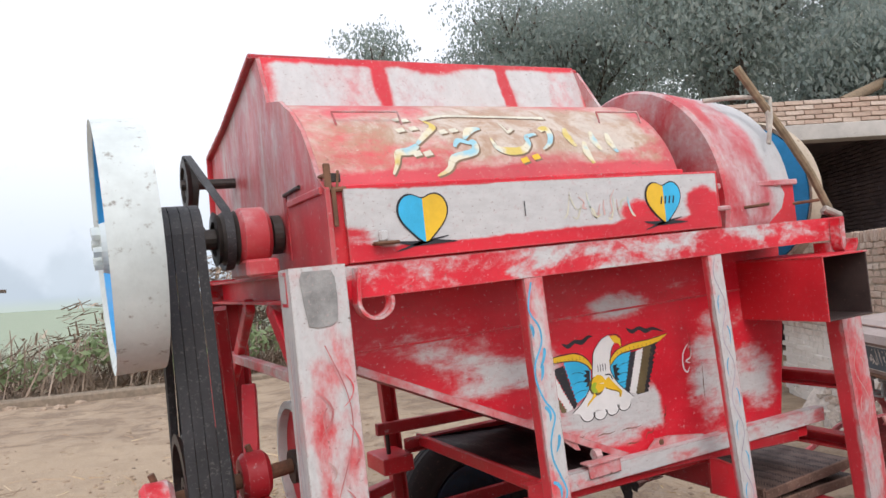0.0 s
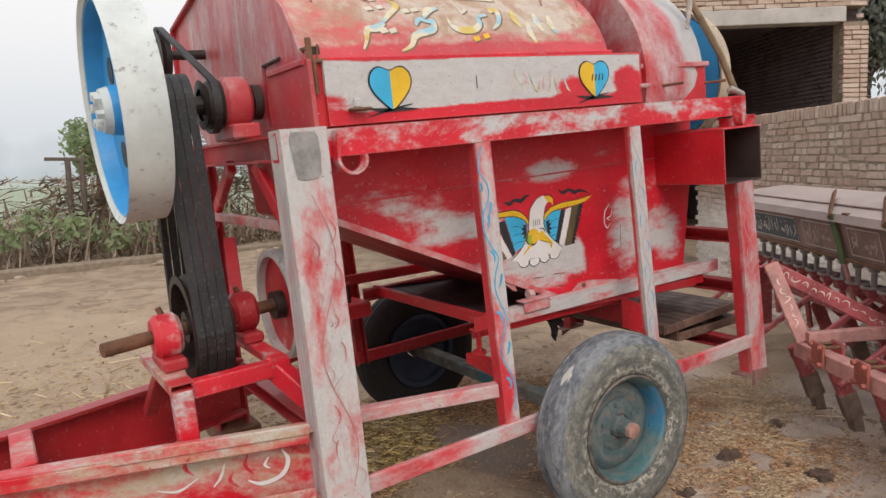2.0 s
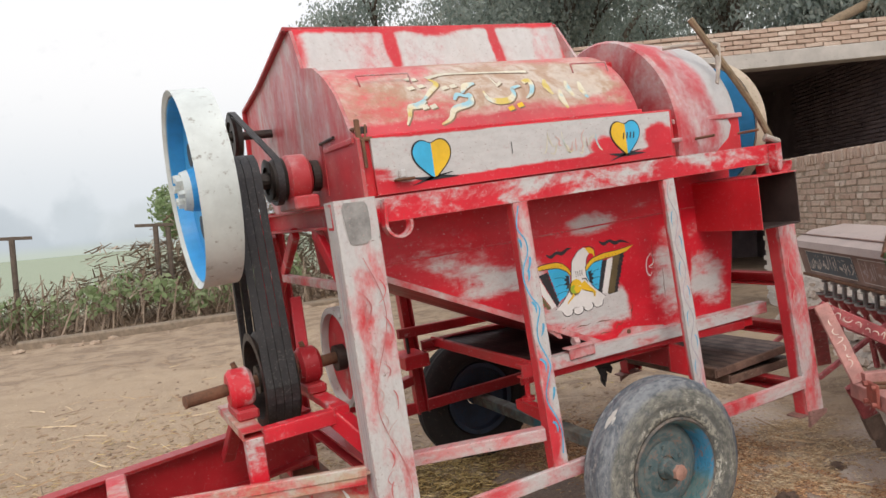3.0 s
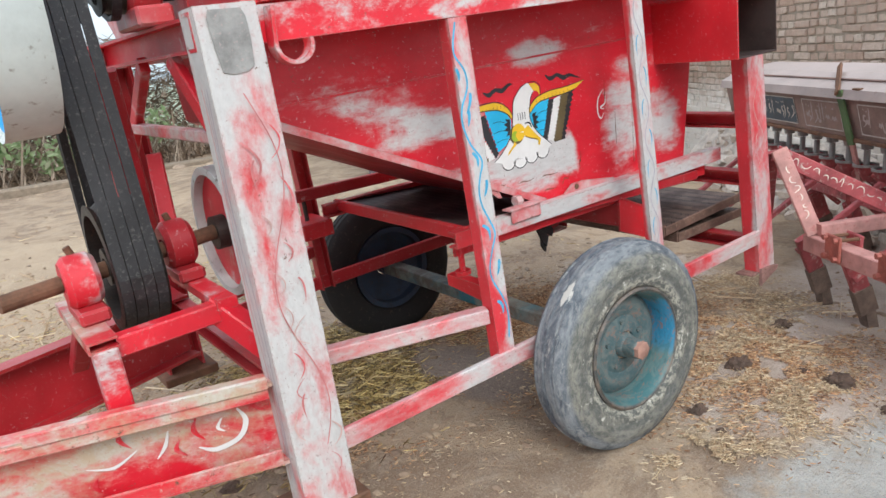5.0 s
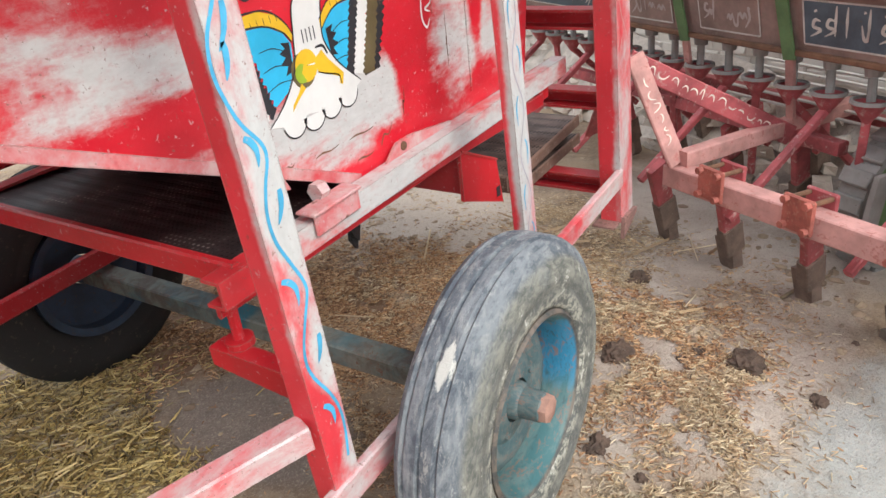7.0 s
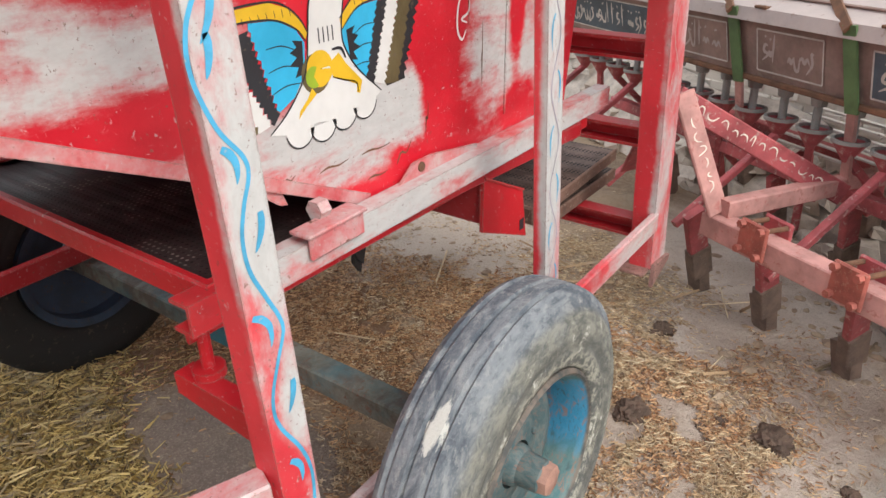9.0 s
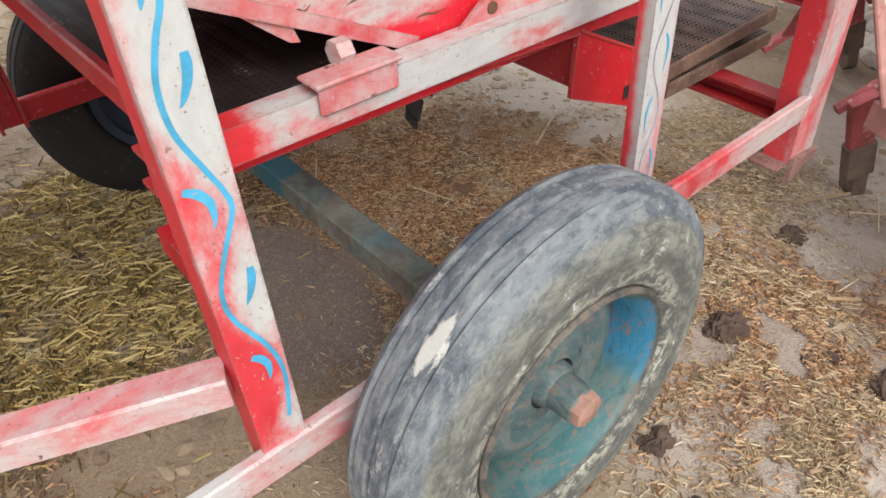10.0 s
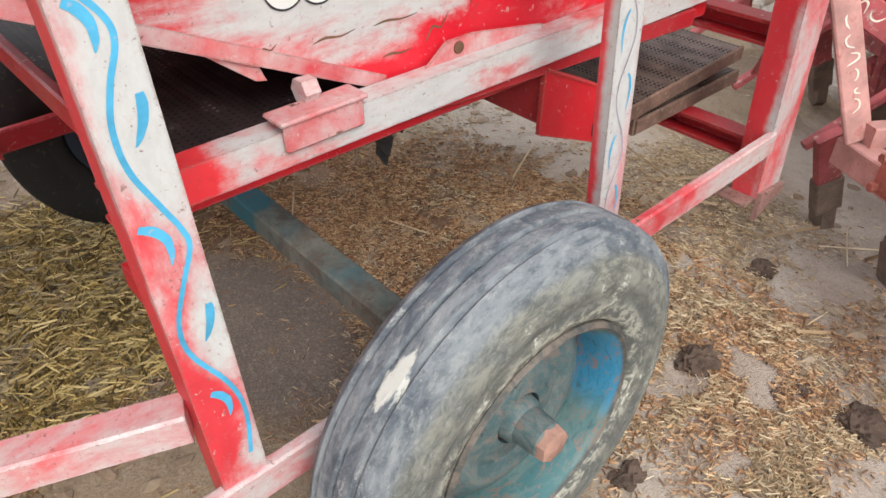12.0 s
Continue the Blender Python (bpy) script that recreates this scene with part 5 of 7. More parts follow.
def chute():
    lo, hi = (0.70, 0.06, 1.222), (0.95, 0.50, 1.452)
    t = 0.006
    p = part("chute_wall", boxed((lo[0], lo[1], lo[2]), (lo[0] + t, hi[1], hi[2]), 0.001), red_fresh, thresher, "bright red sheet chute, open at its end")
    # Inner wall, floor and back are far darker than the red outer wall.
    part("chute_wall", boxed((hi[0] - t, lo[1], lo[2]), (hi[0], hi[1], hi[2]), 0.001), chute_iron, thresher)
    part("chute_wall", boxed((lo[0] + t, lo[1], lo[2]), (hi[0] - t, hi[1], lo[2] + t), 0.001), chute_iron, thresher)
    part("chute_wall", boxed((lo[0] - 0.004, lo[1] - 0.004, hi[2]), (hi[0] + 0.004, hi[1], hi[2] + t), 0.001), red_frame, thresher)
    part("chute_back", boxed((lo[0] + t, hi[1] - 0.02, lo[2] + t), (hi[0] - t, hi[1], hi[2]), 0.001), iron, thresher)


chute()


def stroke_tube(pts, r, seg=8):
    bm = bmesh.new()
    rows = []
    for i, p in enumerate(pts):
        d = (Vector(pts[min(i + 1, len(pts) - 1)]) - Vector(pts[max(i - 1, 0)])).normalized()
        s = d.cross(Vector((0.31, 0.9, 0.2))).normalized()
        t = d.cross(s)
        rows.append([bm.verts.new(Vector(p) + (s * math.cos(2 * math.pi * k / seg) + t * math.sin(2 * math.pi * k / seg)) * r) for k in range(seg)])
    for i in range(len(rows) - 1):
        for k in range(seg):
            bm.faces.new((rows[i][k], rows[i][(k + 1) % seg], rows[i + 1][(k + 1) % seg], rows[i + 1][k]))
    bm.faces.new(rows[0])
    bm.faces.new(rows[-1])
    return bm


def hook_band(u):
    """A flat strap hung from the rail and curled up into a hook."""
    path = [(-0.040, 1.585), (-0.046, 1.53), (-0.048, 1.49)] + [(0.046 * math.cos(radians(a)), 1.492 + 0.042 * math.sin(radians(a))) for a in range(195, 385, 15)]
    bm = bmesh.new()
    rows = []
    for i, (a, b) in enumerate(path):
        d = (Vector(path[min(i + 1, len(path) - 1)]) - Vector(path[max(i - 1, 0)])).normalized()
        n = Vector((-d.y, d.x)) * 0.005
        rows.append([bm.verts.new((u + a + n.x * k, y, b + n.y * k)) for k, y in ((1, 0.150), (1, 0.192), (-1, 0.192), (-1, 0.150))])
    for i in range(len(rows) - 1):
        for k in range(4):
            bm.faces.new((rows[i][k], rows[i][(k + 1) % 4], rows[i + 1][(k + 1) % 4], rows[i + 1][k]))
    bm.faces.new(rows[0])
    bm.faces.new(rows[-1])
    return bm


part("rail_hook", hook_band(-0.962), rail_paint, thresher, "bent iron hook under the rail")
part("rail_hook", hook_band(1.0), rail_paint, thresher)

# drum shaft, flywheels, belts
AX = (0.68, 1.72)


def flywheel(u_out, width, r, rim_mat, disc_mat, face, name, label, set_in=0.55):
    """A dished flywheel; face: the side along the shaft on which the hub stands proud."""
    w = part(name, turned([(0, r), (width, r), (width, r - 0.028), (0.012, r - 0.02)] if face < 0 else [(0, r), (width, r), (width - 0.012, r - 0.02), (0, r - 0.028)], (u_out, *AX), "x", 64), rim_mat, thresher, label, smooth=True)
    a = u_out + width * set_in
    bm = bmesh.new()
    inner, hub, seg = r - 0.024, 0.085, 48
    ring_mesh(bm, [(a, hub), (a, inner), (a + 0.02, inner), (a + 0.02, hub)], (0, *AX), "x", seg)
    part("disc", bm, disc_mat, w, "bright blue disc", smooth=True)
    if set_in > 0.3:
        part("inner_rim", turned([(u_out + 0.014, inner - 0.001), (a, inner - 0.001), (a, inner - 0.012), (u_out + 0.016, inner - 0.004)], (0, *AX), "x", 64), disc_mat, w)
    for k in range(4):
        an = radians(45 + 90 * k)
        c = (a - 0.003, AX[0] + 0.20 * math.cos(an), AX[1] + 0.20 * math.sin(an))
        # Black plug, the hole's dark put in as colour; the disc stays whole.
        part("lightening_hole", turned([(0, 0.0), (0, 0.045), (0.026, 0.045), (0.026, 0.0)], c, "x", 20, False), ink, w)
    return w


fw = flywheel(-1.58, 0.132, 0.366, machine_white, machine_blue, -1, "flywheel", "white rimmed flywheel with bright blue inside")
part("hub", turned([(-1.555, 0.0), (-1.555, 0.078), (-1.49, 0.085), (-1.49, 0.0)], (0, *AX), "x", 32, False), machine_blue, fw)
part("hub_flange", turned([(-1.58, 0.0), (-1.58, 0.07), (-1.552, 0.078), (-1.552, 0.0)], (0, *AX), "x", 32, False), machine_white, fw)
for k in range(6):
    an = radians(60 * k + 15)
    part("bolt", turned([(-1.602, 0.0), (-1.602, 0.016), (-1.58, 0.016), (-1.58, 0.0)], (0, AX[0] + 0.05 * math.cos(an), AX[1] + 0.05 * math.sin(an)), "x", 6, False), machine_white, fw)
tilt = Matrix.Translation((-1.52, *AX)) @ pose(0, 0, 0, 0, -0.7, 0.2) @ Matrix.Translation((1.52, -AX[0], -AX[1]))
fw.matrix_basis = tilt
flywheel(1.08, 0.07, 0.34, machine_cream, machine_blue, -1, "flywheel", "cream rimmed rear flywheel with blue disc", 0.14)
part("shaft", rod((-1.50, *AX), (1.18, *AX), 0.032), iron, thresher, "greasy drum shaft")
for u in (-1.15, 0.98):
    b = part("bearing_housing", turned([(u - 0.05, 0.03), (u - 0.05, 0.075), (u - 0.035, 0.092), (u + 0.035, 0.092), (u + 0.05, 0.075), (u + 0.05, 0.03)], (0, *AX), "x", 32), end_paint, thresher, "red bearing housing", smooth=True)
    part("foot", boxed((u - 0.05, AX[0] - 0.12, 1.592), (u + 0.05, AX[0] + 0.12, 1.645), 0.008), end_paint, b)
    part("collar", turned([(u + 0.06, 0.03), (u + 0.06, 0.062), (u + 0.09, 0.062), (u + 0.09, 0.03)], (0, *AX), "x", 24), iron, b)


def pulley(u0, u1, r, at, name, label, mat=None, grooves=4):
    prof = []
    n = grooves
    w = (u1 - u0) / n
    for i in range(n):
        prof += [(u0 + i * w + 0.002, r), (u0 + (i + 0.5) * w, r - 0.012)]
    prof += [(u1, r), (u1, r - 0.03), (u0, r - 0.03)]
    p = part(name, turned(prof, (0, *at), "x", 48), mat or iron, thresher, label, smooth=False)
    mid = (u0 + u1) / 2
    for k in range(4):
        an = radians(90 * k + 30)
        c, sn = math.cos(an), math.sin(an)
        part("spoke", bar((mid, at[0] + 0.03 * c, at[1] + 0.03 * sn), (mid, at[0] + (r - 0.022) * c, at[1] + (r - 0.022) * sn), 0.018, 0.018, (1, 0, 0)), mat or iron, p)
    part("boss", turned([(u0 + 0.01, 0.028), (u0 + 0.01, 0.055), (u1 + 0.01, 0.055), (u1 + 0.01, 0.028)], (0, *at), "x", 24), mat or iron, p)
    return p


PTO = (0.70, 0.965)
pulley(-1.435, -1.315, 0.098, AX, "drive_pulley", "black grooved drum pulley")
pulley(-1.43, -1.30, 0.185, PTO, "drive_pulley", "black grooved lower pulley")
pulley(-1.265, -1.20, 0.085, AX, "drive_pulley", "small dark pulley", grooves=2)


def belt(u, r0, r1, w=0.029, t=0.014, AX=AX, PTO=PTO):
    """A closed belt round the two pulleys."""
    bm = bmesh.new()
    pts = []
    d = Vector((PTO[0] - AX[0], PTO[1] - AX[1]))
    base = math.atan2(d.y, d.x)
    for i in range(19):
        a = base + math.pi / 2 + math.pi * i / 18
        pts.append((AX, a, r0))
    for i in range(19):
        a = base - math.pi / 2 + math.pi * i / 18
        pts.append((PTO, a, r1))
    rows = []
    for c, a, r in pts:
        rows.append([bm.verts.new((uu, c[0] + rr * math.cos(a), c[1] + rr * math.sin(a))) for uu, rr in ((u - w / 2, r + t), (u + w / 2, r + t), (u + w * 0.35, r), (u - w * 0.35, r))])
    n = len(rows)
    for i in range(n):
        for k in range(4):
            bm.faces.new((rows[i][k], rows[i][(k + 1) % 4], rows[(i + 1) % n][(k + 1) % 4], rows[(i + 1) % n][k]))
    return bm


for i in range(4):
    part("drive_belt", belt(-1.414 + 0.0305 * i, 0.095, 0.182, 0.0285, 0.013), belt_rubber, thresher, "black rubber drive belt" if i == 0 else "")

ROLLER = (1.30, 1.975)
pulley(-1.25, -1.21, 0.10, ROLLER, "drive_pulley", "feed roller pulley", grooves=1)
part("drive_belt", belt(-1.23, 0.085, 0.10, 0.026, 0.014, AX, ROLLER), belt_rubber, thresher, "black belt to the feed roller")
part("shaft", rod((-1.26, *ROLLER), (-1.03, *ROLLER), 0.02), iron, thresher)

# drive shaft below, small flywheel
part("shaft", rod((-1.70, 0.62, 0.962), (-0.95, 0.815, 0.962), 0.024), rust, thresher, "bare rusty drive shaft end")
for u in (-1.50, -1.20):
    b = part("bearing_housing", turned([(u - 0.045, 0.026), (u - 0.045, 0.06), (u - 0.03, 0.075), (u + 0.03, 0.075), (u + 0.045, 0.06), (u + 0.045, 0.026)], (0, *PTO), "x", 32), red_frame if u < -1.4 else red_dark, thresher, "red lower bearing housing", smooth=True)
    part("foot", boxed((u - 0.04, PTO[0] - 0.10, 0.86), (u + 0.04, PTO[0] + 0.10, 0.90), 0.008), red_dark, b)
    part("nipple", rod((u, PTO[0] + 0.02, 1.03), (u - 0.01, PTO[0] + 0.02, 1.06), 0.010, 8), rust, b)
    b.matrix_basis = Matrix.Translation((0, -0.07 if u < -1.4 else 0.055, 0))
w2 = part("flywheel", turned([(-1.06, 0.215), (-0.97, 0.215), (-0.97, 0.19), (-1.06, 0.19)], (0, 0.795, 0.955), "x", 56), machine_white, thresher, "small lower flywheel with white rim and red disc", smooth=True)
part("disc", turned([(-1.03, 0.04), (-1.03, 0.192), (-1.01, 0.192), (-1.01, 0.04)], (0, 0.795, 0.955), "x", 48), red_frame, w2)
part("hub", turned([(-1.07, 0.02), (-1.07, 0.055), (-0.98, 0.055), (-0.98, 0.02)], (0, 0.795, 0.955), "x", 24), iron, w2)
part("bearing_bracket", sweep(bmesh.new(), channel(0.075, 0.03, 0.006, 1), (-1.52, 0.39, 0.845), (-1.52, 0.88, 0.845)), draw_paint, thresher, "short channel carrying the lower bearing")
part("bearing_bracket", bar((-1.50, 0.72, 0.86), (-1.54, 0.95, 0.62), 0.04, 0.05, (1, 0, 0)), red_dark, thresher)
part("bearing_bracket", bar((-1.485, 0.44, 0.818), (-1.17, 0.44, 0.822), 0.05, 0.056), red_frame, thresher)
part("bearing_bracket", bar((-1.215, 0.47, 0.835), (-1.085, 0.262, 0.65), 0.06, 0.07), red_frame, thresher)
part("bearing_bracket", bar((-1.19, 0.41, 0.842), (-1.19, 0.86, 0.842), 0.06, 0.034), red_frame, thresher)
part("bearing_bracket", bar((-1.20, 0.80, 0.87), (-1.13, 1.05, 1.20), 0.05, 0.06), red_frame, thresher)

# drawbar
part("drawbar_beam", sweep(bmesh.new(), channel(0.07, 0.245, 0.012, -1), (-1.12, 0.215, 0.545), (-2.25, 0.56, 0.58)), draw_paint, thresher, "deep drawbar beam in chipped white and red with traces of lettering")
part("drawbar_beam", sweep(bmesh.new(), channel(0.07, 0.245, 0.012, -1), (-1.12, 1.22, 0.545), (-2.25, 0.80, 0.58)), red_dark, thresher, "drawbar beam, red inside")
for dz in (0.097, -0.097):
    part("drawbar_lip", sweep(bmesh.new(), rect(0.010, 0.042, 0.003), (-1.20, 0.206, 0.547 + dz), (-2.24, 0.524, 0.579 + dz)), draw_paint, thresher)
part("drawbar_lip", sweep(bmesh.new(), rect(0.012, 0.035, 0.003), (-1.20, 0.199, 0.672), (-1.75, 0.367, 0.689)), draw_paint, thresher)
part("drawbar_nose", boxed((-2.42, 0.53, 0.50), (-2.20, 0.83, 0.66), 0.015), draw_paint, thresher)
part("drawbar_cleat", boxed((-2.0, 0.52, 0.655), (-1.93, 0.86, 0.70), 0.006), draw_paint, thresher)
part("drawbar_upright", boxed((-1.55, 0.385, 0.62), (-1.488, 0.445, 0.832), 0.005), rail_paint, thresher)
part("drawbar_prop", bar((-1.85, 0.52, 0.50), (-1.78, 0.50, 0.09), 0.05, 0.05, (1, 0, 0)), red_frame, thresher, "red prop under the drawbar")
WEB = lambda p, q, c: (p, 0.215 + (-1.12 - p) * 0.305 + 0.022 - c, q)
for pts, w in (([(-1.27, 0.60), (-1.255, 0.56), (-1.28, 0.515), (-1.34, 0.50), (-1.38, 0.52)], 0.014), ([(-1.31, 0.585), (-1.325, 0.56), (-1.31, 0.545)], 0.010), ([(-1.44, 0.59), (-1.455, 0.55), (-1.48, 0.52)], 0.010), ([(-1.52, 0.56), (-1.58, 0.53), (-1.64, 0.545)], 0.009)):
    part("name_bar", stroke(pts, [w * 0.3] + [w] * (len(pts) - 2) + [w * 0.25], WEB, 0.004), sign_white, thresher)
for a, b, ln in ((-1.22, 0.60, 0.05), (-1.37, 0.57, 0.07), (-1.42, 0.53, 0.05), (-1.54, 0.60, 0.06), (-1.62, 0.49, 0.05)):
    part("painted_flame", stroke([(a, b + ln / 2), (a - 0.012, b), (a + 0.01, b - ln / 2)], [0.002, 0.014, 0.002], WEB, 0.0035), flame_red, thresher)

RAG = (0.128, 0.673, 0.55)


# sieves
def sieve(p, q, v0, v1, sheet=None, rim=None):
    """A perforated tray: sheet with low ridges and a folded rim."""
    (u0, w0), (u1, w1) = p, q
    bm = bmesh.new()
    n = 64
    rows = []
    for i in range(n + 1):
        t = i / n
        z = w0 + (w1 - w0) * t + ((0.0045 if sheet else 0.0015) if i % 2 else 0)
        rows.append([bm.verts.new((u0 + (u1 - u0) * t, v, z + dz)) for v in (v0, v1) for dz in (0, -0.01)])
    for i in range(n):
        a, b = rows[i], rows[i + 1]
        bm.faces.new((a[0], b[0], b[2], a[2]))
        bm.faces.new((a[1], a[3], b[3], b[1]))
        bm.faces.new((a[0], a[1], b[1], b[0]))
        bm.faces.new((a[2], b[2], b[3], a[3]))
    bm.faces.new((rows[0][0], rows[0][2], rows[0][3], rows[0][1]))
    bm.faces.new((rows[n][0], rows[n][1], rows[n][3], rows[n][2]))
    s = part("sieve", bm, sheet or sieve_metal, thresher, "dark perforated sieve tray under the bin")
    part("sieve_rim", bar((u0, v0, w0 - 0.01), (u0, v1, w0 - 0.01), 0.02, 0.05), rim or red_fresh, s)
    part("sieve_rim", bar((u0, v0, w0 - 0.015), (u1, v0, w1 - 0.015), 0.01, 0.042), rim or red_dark, s)
    return s


sieve((-0.36, 0.82), (0.9, 0.74), 0.40, 1.34)
sieve((0.72, 0.525), (1.27, 0.542), 0.44, 1.22, tray_iron, rust_sheet)
sieve((0.82, 0.468), (1.30, 0.462), 0.45, 1.20, tray_iron, rust_sheet)
part("sieve_arm", bar((0.66, 0.44, 0.74), (0.98, 0.44, 0.73), 0.05, 0.05), red_fresh, thresher)
part("sieve_arm", bar((-0.55, 1.35, 0.885), (0.0, 1.35, 0.87), 0.03, 0.05), red_dark, thresher, "dark red rocker arm")
part("hanger_rod", rod((-0.50, 1.36, 0.88), (-0.50, 1.36, 0.77), 0.010, 8), iron, thresher)
part("hanger_pad", boxed((-0.56, 1.28, 0.70), (-0.42, 1.48, 0.77)), red_fresh, thresher)
part("hanger_rod", rod((-0.375, 0.425, 0.80), (-0.378, 0.425, 0.68), 0.011, 10), red_fresh, thresher, "red threaded hanger bolt")
pad = part("hanger_pad", plate([(0.245, 0.645), (0.30, 0.665), (0.475, 0.668), (0.475, 0.628), (0.40, 0.620), (0.245, 0.605)], 0.065, lambda a, b, c: (-0.412 + c * 0.6, a, b)), red_fresh, thresher, "red bracket behind the post")
part("washer", rod((-0.378, 0.425, 0.667), (-0.378, 0.425, 0.682), 0.028, 16), red_fresh, pad)
for k, (a, ln, lean) in enumerate(((RAG[0] - 0.02, 0.075, 0.02), (RAG[0] + 0.012, 0.10, -0.012), (RAG[0] + 0.04, 0.05, 0.01))):
    part("rag", plate([(a - 0.014, RAG[1]), (a + 0.014, RAG[1]), (a + 0.018 + lean, RAG[1] - ln * 0.5), (a + 0.006 + lean, RAG[1] - ln), (a - 0.012 + lean, RAG[1] - ln * 0.7)], 0.012, lambda p, q, c, k=k: (p, RAG[2] + 0.01 * k + c, q)), belt_rubber, thresher, "ragged black rubber flap hanging below" if k == 0 else "")
part("rag_bar", bar((RAG[0] - 0.03, RAG[2] + 0.01, RAG[1] + 0.008), (RAG[0] + 0.13, RAG[2] + 0.01, RAG[1] + 0.012), 0.03, 0.02), iron, thresher)

# axle and wheels
part("axle", bar((0.006, 0.12, 0.352), (0.006, 1.62, 0.352), 0.066, 0.058), axle_paint, thresher, "square grey green axle beam")
R_T = 0.371


def wheel(v, face, label, tyre_mat, rim_mat):
    """A ribbed trailer wheel; face: -1 shows its outer side to -y."""
    c = (0.008, 0.0, 0.353)
    prof = []
    half = 0.083
    crown = [(-half * 0.78, R_T - 0.028), (-half * 0.66, R_T - 0.010), (-half * 0.50, R_T - 0.003), (-half * 0.44, R_T - 0.008), (-half * 0.36, R_T - 0.001), (-half * 0.08, R_T), (-half * 0.02, R_T - 0.008), (half * 0.06, R_T), (half * 0.34, R_T - 0.001), (half * 0.42, R_T - 0.008), (half * 0.50, R_T - 0.003), (half * 0.66, R_T - 0.010), (half * 0.78, R_T - 0.028)]
    wall_r = [(half * 0.90, R_T - 0.045), (half * 0.99, R_T - 0.072), (half * 1.0, R_T - 0.095), (half * 0.965, R_T - 0.104), (half * 0.965, R_T - 0.112), (half * 0.98, R_T - 0.118), (half * 0.92, 0.228), (half * 0.84, 0.219), (half * 0.5, 0.205)]
    wall_l = [(-s, r) for s, r in reversed(wall_r)]
    prof = wall_l + crown + wall_r
    w = part("wheel", turned([(v + s, r) for s, r in prof], c, "y", 72), tyre_mat, thresher, label, smooth=True)
    s = face
    def rim(pts):
        return [(v + s * a, r) for a, r in pts]
    part("rim", turned(rim([(0.072, 0.216), (0.078, 0.208), (0.070, 0.198), (0.045, 0.188), (0.02, 0.180), (-0.07, 0.185), (-0.075, 0.21)]), c, "y", 56, True), rim_mat[0], w, "steel rim in chipped blue and rust", smooth=True)
    part("wheel_disc", turned(rim([(-0.012, 0.184), (0.008, 0.156), (0.014, 0.128), (0.004, 0.104), (0.012, 0.078), (0.018, 0.05), (0.008, 0.05), (0.002, 0.08), (-0.006, 0.104), (0.002, 0.128), (-0.004, 0.156), (-0.024, 0.184)]), c, "y", 56), rim_mat[1], w, smooth=True)
    part("hub", turned(rim([(0.0, 0.0), (0.0, 0.046), (0.030, 0.042), (0.036, 0.036), (0.080, 0.033), (0.084, 0.029), (0.088, 0.0)]), c, "y", 28, False), rim_mat[1], w, smooth=True)
    part("hub_nut", turned(rim([(0.080, 0.0), (0.080, 0.033), (0.098, 0.031), (0.103, 0.0)]), c, "y", 7, False), nut_rust, w, "rusty hub nut")
    for k in range(5):
        a = radians(72 * k + 20)
        part("wheel_bolt", turned(rim([(0.008, 0.0), (0.008, 0.009), (0.018, 0.008), (0.018, 0.0)]), (c[0] + 0.082 * math.cos(a), 0, c[2] + 0.082 * math.sin(a)), "y", 6, False), rim_mat[1], w)
    return w


wheel(0.088, -1, "worn grey ribbed tyre on chipped blue rim", rubber, (rim_inner, rim_dull))
wheel(1.66, 1, "far tyre on dull blue rim, shade painted in", shaded_rubber, (rim_shaded, rim_shaded))


# ---- brick wall ----
BRICK = (0.212, 0.102, 0.050)


def brick_mesh(rng, size, name):
    bm = boxed([-s / 2 for s in size], [s / 2 for s in size], 0.006)
    for v in bm.verts:
        v.co += Vector([rng.uniform(-0.004, 0.004) for _ in range(3)])
    return mesh_of(name, bm, brick_mat)


rng = random.Random(7)
STRETCHERS = [brick_mesh(rng, BRICK, "brick") for _ in range(6)]
HEADERS = [brick_mesh(rng, (BRICK[1], BRICK[1], BRICK[2]), "brick") for _ in range(4)]
UPRIGHTS = [brick_mesh(rng, (BRICK[2], BRICK[0] * 0.5, BRICK[1]), "brick") for _ in range(4)]


def lay_wall(parent, length, courses, near, top_course=True, gaps=()):
    """Courses of brick along local x with the face at local y 0; bricks inside near (x0, x1, z0) are parts, the rest one mesh."""
    rest = bmesh.new()
    pitch = BRICK[2] + 0.010
    for c in range(courses + (1 if top_course else 0)):
        z = (c + 0.5) * pitch
        top = c == courses
        x = -0.12 * (c % 2) + rng.uniform(-0.03, 0.03)
        while x < length:
            header = rng.random() < 0.72
            bank = UPRIGHTS if top else (HEADERS if header else STRETCHERS)
            w = BRICK[2] if top else (BRICK[1] if header else BRICK[0])
            m = Matrix.Translation((x + w / 2, 0.055 + rng.uniform(-0.007, 0.007), z + (0.016 if top else 0) + rng.uniform(-0.003, 0.003))) @ pose(0, 0, 0, rng.uniform(-1.5, 1.5), rng.uniform(-1.8, 1.8) + (rng.uniform(-4, 4) if top else 0), rng.uniform(-2, 2))
            me = rng.choice(bank)
            if not any(g0 < x + w / 2 < g1 and z > gz for g0, g1, gz in gaps):
                if near[0] < x < near[1] and z > near[2]:
                    ob = new("brick", me)
                    ob.parent = parent
                    ob.matrix_basis = m
                else:
                    n0 = len(rest.verts)
                    rest.from_mesh(me)
                    rest.verts.ensure_lookup_table()
                    for v in rest.verts[n0:]:
                        v.co = m @ v.co
            x += w + rng.uniform(0.006, 0.018)
    if len(rest.verts):
        tagged(part("brick_courses", rest, brick_mat, parent), kind="stuff")
    else:
        rest.free()


